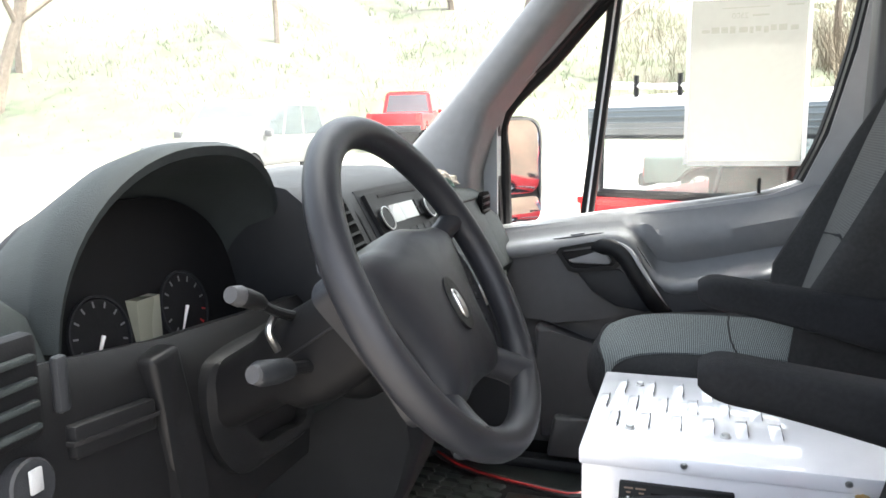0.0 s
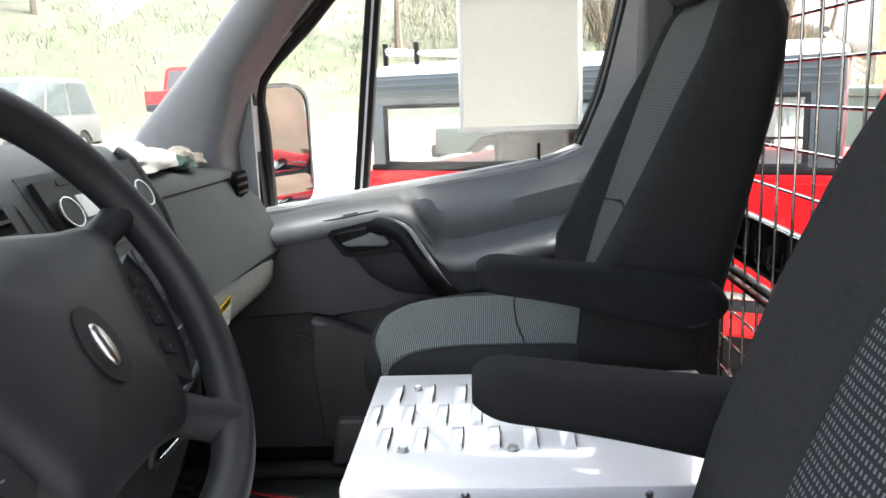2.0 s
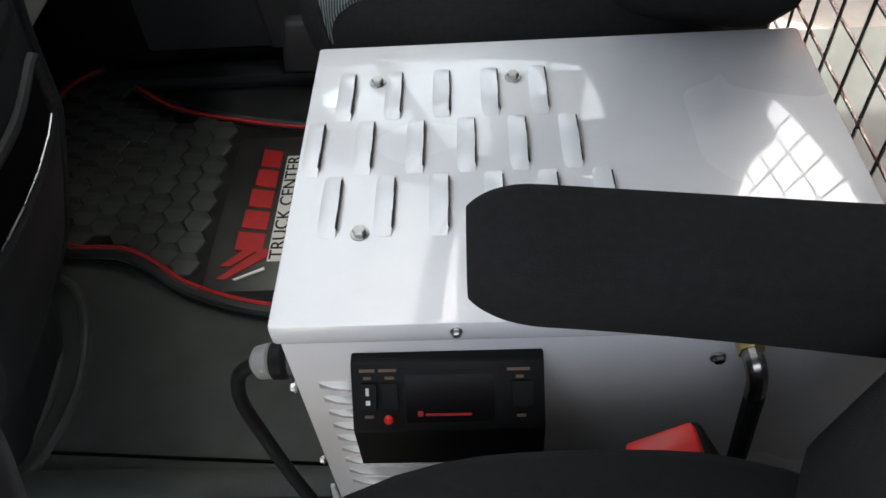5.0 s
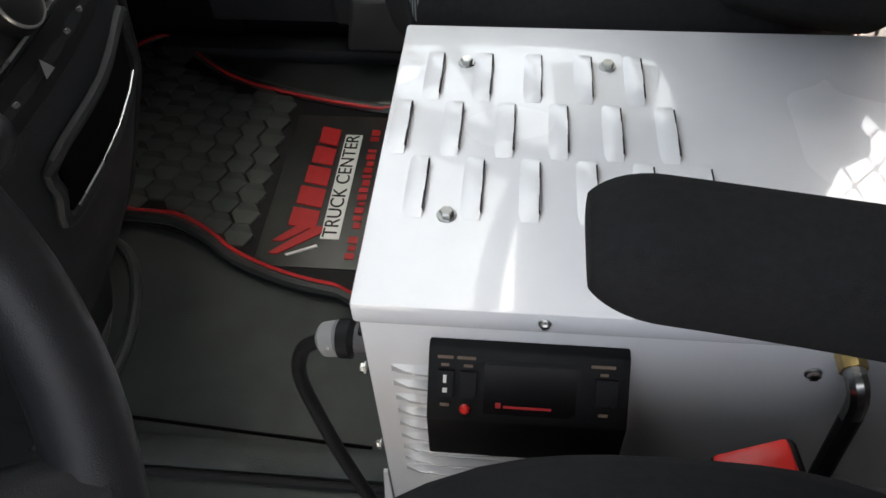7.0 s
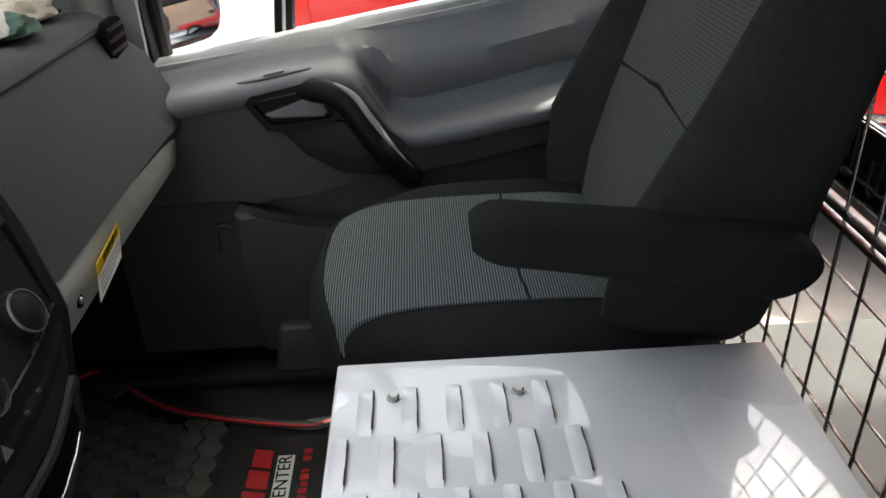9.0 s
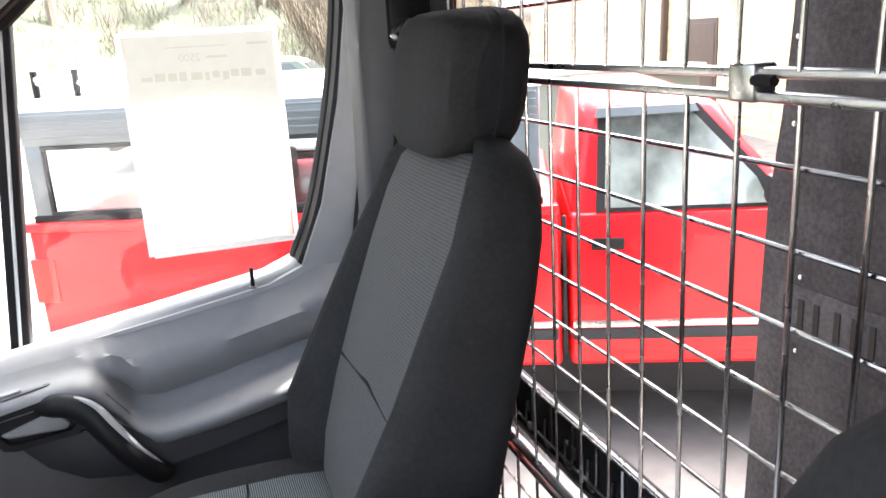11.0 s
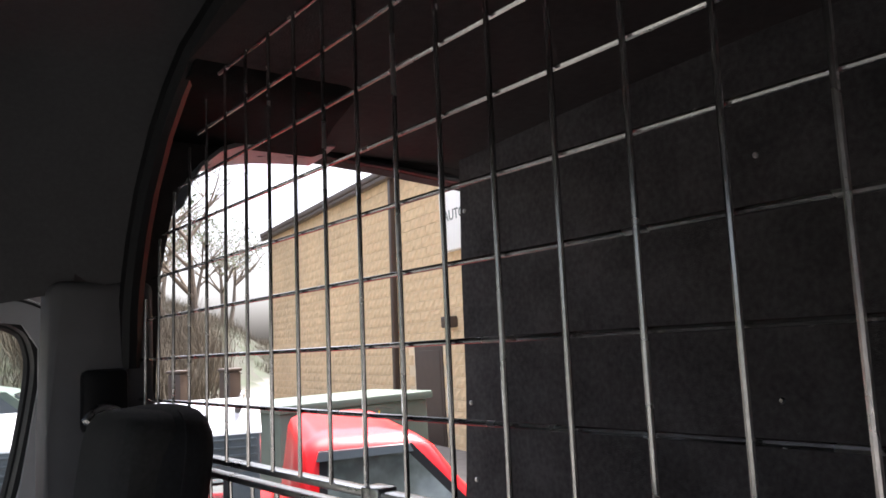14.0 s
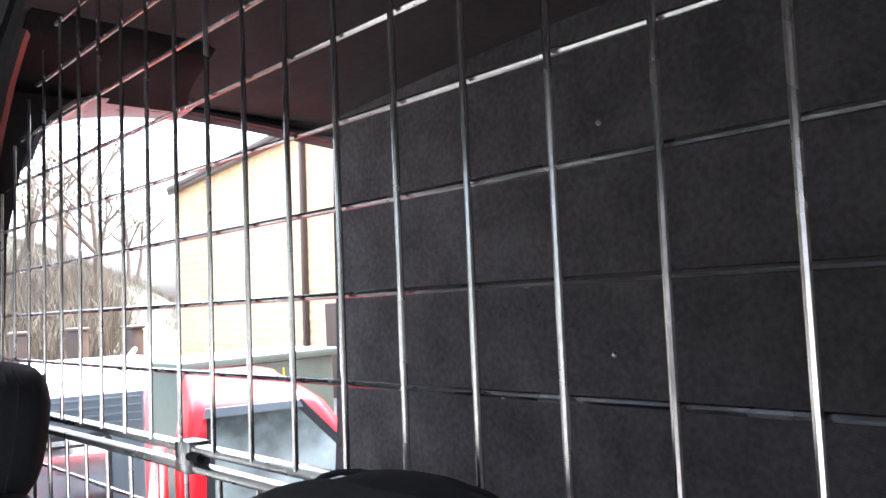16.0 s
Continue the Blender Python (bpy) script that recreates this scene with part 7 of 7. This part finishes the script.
def build_car(name, label, category, paint, m, L=4.7, W=1.85, H=1.75, boxy=True, bed=False):
    """A parked car about its middle: local x forward, built small but with panes, lamps and wheels."""
    c = thing(name, (0, 0, 0), label, category)
    h = L / 2
    zb = H * 0.56
    side = arch_side(-h, h, 0.42, zb, [-h * 0.62, h * 0.60], r=0.40, wz=0.36)
    side = side[:-2] + [(h, zb - 0.14), (h - 0.15, zb - 0.05), (h * 0.42, zb), (-h, zb)]
    part("body", prism(side, "y", -W / 2, W / 2, bevel=0.05, seg=2), paint, c)
    back = -h + 0.08 if boxy else -h * 0.75
    if bed:
        back = -0.15
    rings = []
    for f, x0, x1, ins in ((0.0, back, h * 0.44, 0.02), (0.5, back + 0.06, h * 0.28, 0.09), (0.92, back + 0.14, h * 0.12, 0.16), (1.0, back + 0.28, h * 0.02, 0.26)):
        z = zb - 0.02 + (H - zb + 0.02) * f
        rings.append([(x0, -W / 2 + ins, z), (x1, -W / 2 + ins, z), (x1, W / 2 - ins, z), (x0, W / 2 - ins, z)])
    part("cabin", loft(rings), paint, c, sharp=25)
    dk = mat(name + "_glass", (0.05, 0.06, 0.065), 0.08, var=0.2, scale=3, spec=0.8)

    def quad(nm, p, n, mt):
        bm = bmesh.new()
        n = Vector(n).normalized()
        p = [Vector(q) for q in p]
        loft([[q - n * 0.01 for q in p], [q + n * 0.008 for q in p]], bm=bm)
        part(nm, bm, mt, c)
    z0, z1 = zb + 0.05, zb + (H - zb) * 0.86
    for s in (-1, 1):
        yl, yu = s * (W / 2 - 0.035), s * (W / 2 - 0.142)
        xs = [(0.02, 0.62), (0.66, 0.96)] if bed else ([(0.03, 0.36), (0.40, 0.68), (0.72, 0.95)] if boxy else [(0.1, 0.5), (0.54, 0.93)])
        for a, e in xs:
            xa, xb = back + 0.05 + (h * 0.40 - back) * a, back + 0.05 + (h * 0.40 - back) * e
            ta, tb = back + 0.14 + (h * 0.14 - back - 0.14) * a, back + 0.14 + (h * 0.14 - back - 0.14) * e
            quad("side_window", [(xa, yl, z0), (xb, yl, z0), (tb, yu, z1), (ta, yu, z1)], (0, s, 0.3), dk)
        quad("head_lamp", [(h + 0.0, s * (W / 2 - 0.05), zb - 0.36), (h + 0.0, s * (W / 2 - 0.42), zb - 0.36), (h - 0.02, s * (W / 2 - 0.42), zb - 0.18), (h - 0.02, s * (W / 2 - 0.05), zb - 0.18)], (1, 0, 0), PAPER)
        quad("tail_lamp", [(-h, s * (W / 2 - 0.04), zb - 0.32), (-h, s * (W / 2 - 0.20), zb - 0.32), (-h, s * (W / 2 - 0.20), zb - 0.04), (-h, s * (W / 2 - 0.04), zb - 0.04)], (-1, 0, 0), RED_BUCKLE)
        part("door_mirror", B((h * 0.36, h * 0.36 + 0.12, s * (W / 2 + 0.08) - 0.08, s * (W / 2 + 0.08) + 0.08, zb + 0.02, zb + 0.16), bevel=0.03), paint, c)
    quad("windscreen", [(h * 0.40, -W / 2 + 0.13, z0), (h * 0.40, W / 2 - 0.13, z0), (h * 0.16, W / 2 - 0.22, z1), (h * 0.16, -W / 2 + 0.22, z1)], (0.8, 0, 0.5), dk)
    quad("rear_window", [(back + 0.0, -W / 2 + 0.15, z0), (back + 0.0, W / 2 - 0.15, z0), (back + 0.12, W / 2 - 0.25, z1), (back + 0.12, -W / 2 + 0.25, z1)], (-1, 0, 0.2), dk)
    quad("grille", [(h + 0.004, -0.5, zb - 0.40), (h + 0.004, 0.5, zb - 0.40), (h - 0.01, 0.5, zb - 0.18), (h - 0.01, -0.5, zb - 0.18)], (1, 0, 0), PLASTIC)
    part("front_bumper", B((h - 0.08, h + 0.10, -W / 2 + 0.04, W / 2 - 0.04, 0.36, 0.58), bevel=0.05), PLASTIC, c)
    part("rear_bumper", B((-h - 0.10, -h + 0.08, -W / 2 + 0.04, W / 2 - 0.04, 0.36, 0.58), bevel=0.05), PLASTIC, c)
    for x in (-h * 0.62, h * 0.60):
        for s in (-1, 1):
            wheel_at(c, Matrix.Translation((x, s * (W / 2 - 0.12), 0.34)) @ Vector((0, s, 0)).to_track_quat("Z", "Y").to_matrix().to_4x4())
    c.matrix_basis = m
    return c


build_car("sport_utility", "silver sport utility parked below the bank", "car", CAR_SILVER, pose(-8.9, 13.4, hill(-8.9, 13.4) - 0.03, 0, 0, -86))
build_car("red_pickup", "faded red pickup parked at the foot of the bank", "pickup truck", CAR_RED, pose(-9.6, 25.2, hill(-9.6, 25.2) - 0.05, 0, 0, 100), bed=True, L=5.2)
build_car("dark_car", "dark green car parked behind the pickup", "car", UTIL, pose(1.9, 11.5, hill(1.9, 11.5) - 0.03, 0, 0, -15), boxy=False, H=1.5)


# ---------------------------------------------------------------- trees and brush
BARK = mat("grey_brown_bark", (0.15, 0.12, 0.095), 0.95, var=0.3, scale=8, bump=1.0, bump_scale=30)
LEAF = mat("spring_leaf", (0.050, 0.060, 0.028), 0.8, var=0.35, scale=5)
TWIG = mat("dry_brush", (0.095, 0.078, 0.056), 0.95, var=0.35, scale=4)
GRASS = mat("pale_spring_grass", (0.034, 0.042, 0.025), 0.9, var=0.4, scale=3)


def build_tree(x, y, height, seed, leafy=0.5):
    rnd = random.Random(seed)
    z0 = hill(x, y) - 0.2
    t = thing("tree", (x, y, z0), "tall bare-limbed tree with thin early spring leaves", "tree", "bank trees")
    bm, tips = bmesh.new(), []

    def limb(p, d, L, r, depth):
        pts, q, dd = [p], p.copy(), d.copy()
        n = 4
        for k in range(n):
            dd = (dd + Vector((rnd.uniform(-1, 1), rnd.uniform(-1, 1), rnd.uniform(-0.2, 0.6))) * 0.16).normalized()
            q = q + dd * (L / n)
            pts.append(q.copy())
        tube(pts, [r * (1 - 0.65 * k / n) for k in range(n + 1)], 7 if depth < 2 else 4, bm=bm)
        if depth == 3:
            tips.append(pts[-1])
            tips.append(pts[-2])
            return
        for k in range(4 if depth else 7):
            i = rnd.randint(2, n)
            a = rnd.uniform(0, 2 * math.pi)
            e = (dd * rnd.uniform(0.5, 1.0) + Vector((math.cos(a), math.sin(a), rnd.uniform(0.0, 0.5))) * 0.9).normalized()
            limb(pts[i], e, L * rnd.uniform(0.42, 0.66), r * 0.42, depth + 1)
    limb(Vector((x, y, z0)), Vector((rnd.uniform(-0.12, 0.12), rnd.uniform(-0.12, 0.12), 1)).normalized(), height * 0.55, height * 0.022, 0)
    part("trunk", bm, BARK, t)
    vs, fs = [], []
    for p in tips:
        for k in range(int(5 * leafy) + (1 if rnd.random() < leafy else 0)):
            c = p + Vector((rnd.gauss(0, 0.35), rnd.gauss(0, 0.35), rnd.gauss(0, 0.3))) * height / 9
            s = rnd.uniform(0.07, 0.16)
            a = Vector((rnd.gauss(0, 1), rnd.gauss(0, 1), rnd.gauss(0, 1))).normalized()
            e = a.orthogonal().normalized()
            o = len(vs)
            vs += [c - a * s, c + e * s * 0.5, c + a * s, c - e * s * 0.5]
            fs.append([o, o + 1, o + 2, o + 3])
    me = bpy.data.meshes.new("crown")
    me.from_pydata([v - Vector((x, y, z0)) for v in vs], [], fs)
    me.materials.append(LEAF)
    ob = new("crown", me)
    ob.parent = t


for i, (x, y, hgt, lf) in enumerate(((-24.5, 21.5, 13, 0.3), (-27, 25.5, 15, 0.3), (-19, 33, 11, 0.4), (-8, 36, 10, 0.5), (-3.5, 34, 9, 0.5), (1.5, 36, 10, 0.4), (6.0, 38, 9, 0.4), (9.5, 33, 8, 0.2), (11.6, 30, 8.5, 0.1), (13.5, 45, 10, 0.3), (-13, 42, 12, 0.4), (4.0, 30.5, 7, 0.5), (14.0, 41, 7, 0.5), (17.5, 46, 8, 0.6), (21, 50, 9, 0.5), (19, 56, 9, 0.4), (25, 58, 10, 0.4))):
    build_tree(x, y, hgt, 20 + i, lf)


def build_brush(name, label, material, n, seed, area, hmin, hmax, lean, width, steps):
    """Many thin blades or twigs standing on the land, in one mesh."""
    rnd = random.Random(seed)
    vs, fs = [], []
    made = 0
    while made < n:
        x, y = rnd.uniform(area[0], area[1]), rnd.uniform(area[2], area[3])
        d = -0.42 * x + 0.90 * y
        if d < area[4] - 25 + foot(x, y) or (steps and noise.noise(Vector((x * 0.2, y * 0.2, seed))) < -0.15):
            continue
        made += 1
        z = hill(x, y) - 0.05
        for k in range(steps or 1):
            a = rnd.uniform(0, 2 * math.pi)
            h = rnd.uniform(hmin, hmax)
            dirv = Vector((math.cos(a) * lean * rnd.random(), math.sin(a) * lean * rnd.random(), 1)).normalized()
            w = Vector((math.cos(a + 1.6), math.sin(a + 1.6), 0)) * width * rnd.uniform(0.6, 1.4)
            p = Vector((x, y, z)) + Vector((rnd.gauss(0, 0.2), rnd.gauss(0, 0.2), 0))
            mid = p + dirv * h * 0.6 + Vector((rnd.gauss(0, 0.08), rnd.gauss(0, 0.08), 0)) * h
            o = len(vs)
            vs += [p - w, p + w, mid + w * 0.7, mid - w * 0.7, mid + (dirv + Vector((rnd.gauss(0, 0.3), rnd.gauss(0, 0.3), 0))) * h * 0.4]
            fs += [[o, o + 1, o + 2, o + 3], [o + 3, o + 2, o + 4]]
    me = bpy.data.meshes.new(name)
    me.from_pydata(vs, [], fs)
    me.materials.append(material)
    tagged(new(name, me), label, name, kind="stuff")


build_brush("brush", "tangled dry brown brush on the bank", TWIG, 9000, 3, (-4, 34, 13, 66, 26.0), 0.25, 1.0, 1.3, 0.007, 7)
build_brush("thicket", "bare brown thicket on the bank beside the block building", TWIG, 1300, 11, (4.6, 12, 14, 32, 25.4), 0.6, 2.5, 0.55, 0.012, 8)
build_brush("grass", "pale green spring grass on the bank", GRASS, 60000, 5, (-45, 26, 10, 60, 24.6), 0.04, 0.13, 1.6, 0.010, 0)
build_brush("shrubs", "low light green shrubs among the brush", LEAF, 3000, 9, (-30, 32, 22, 62, 28.5), 0.15, 0.5, 1.3, 0.010, 7)
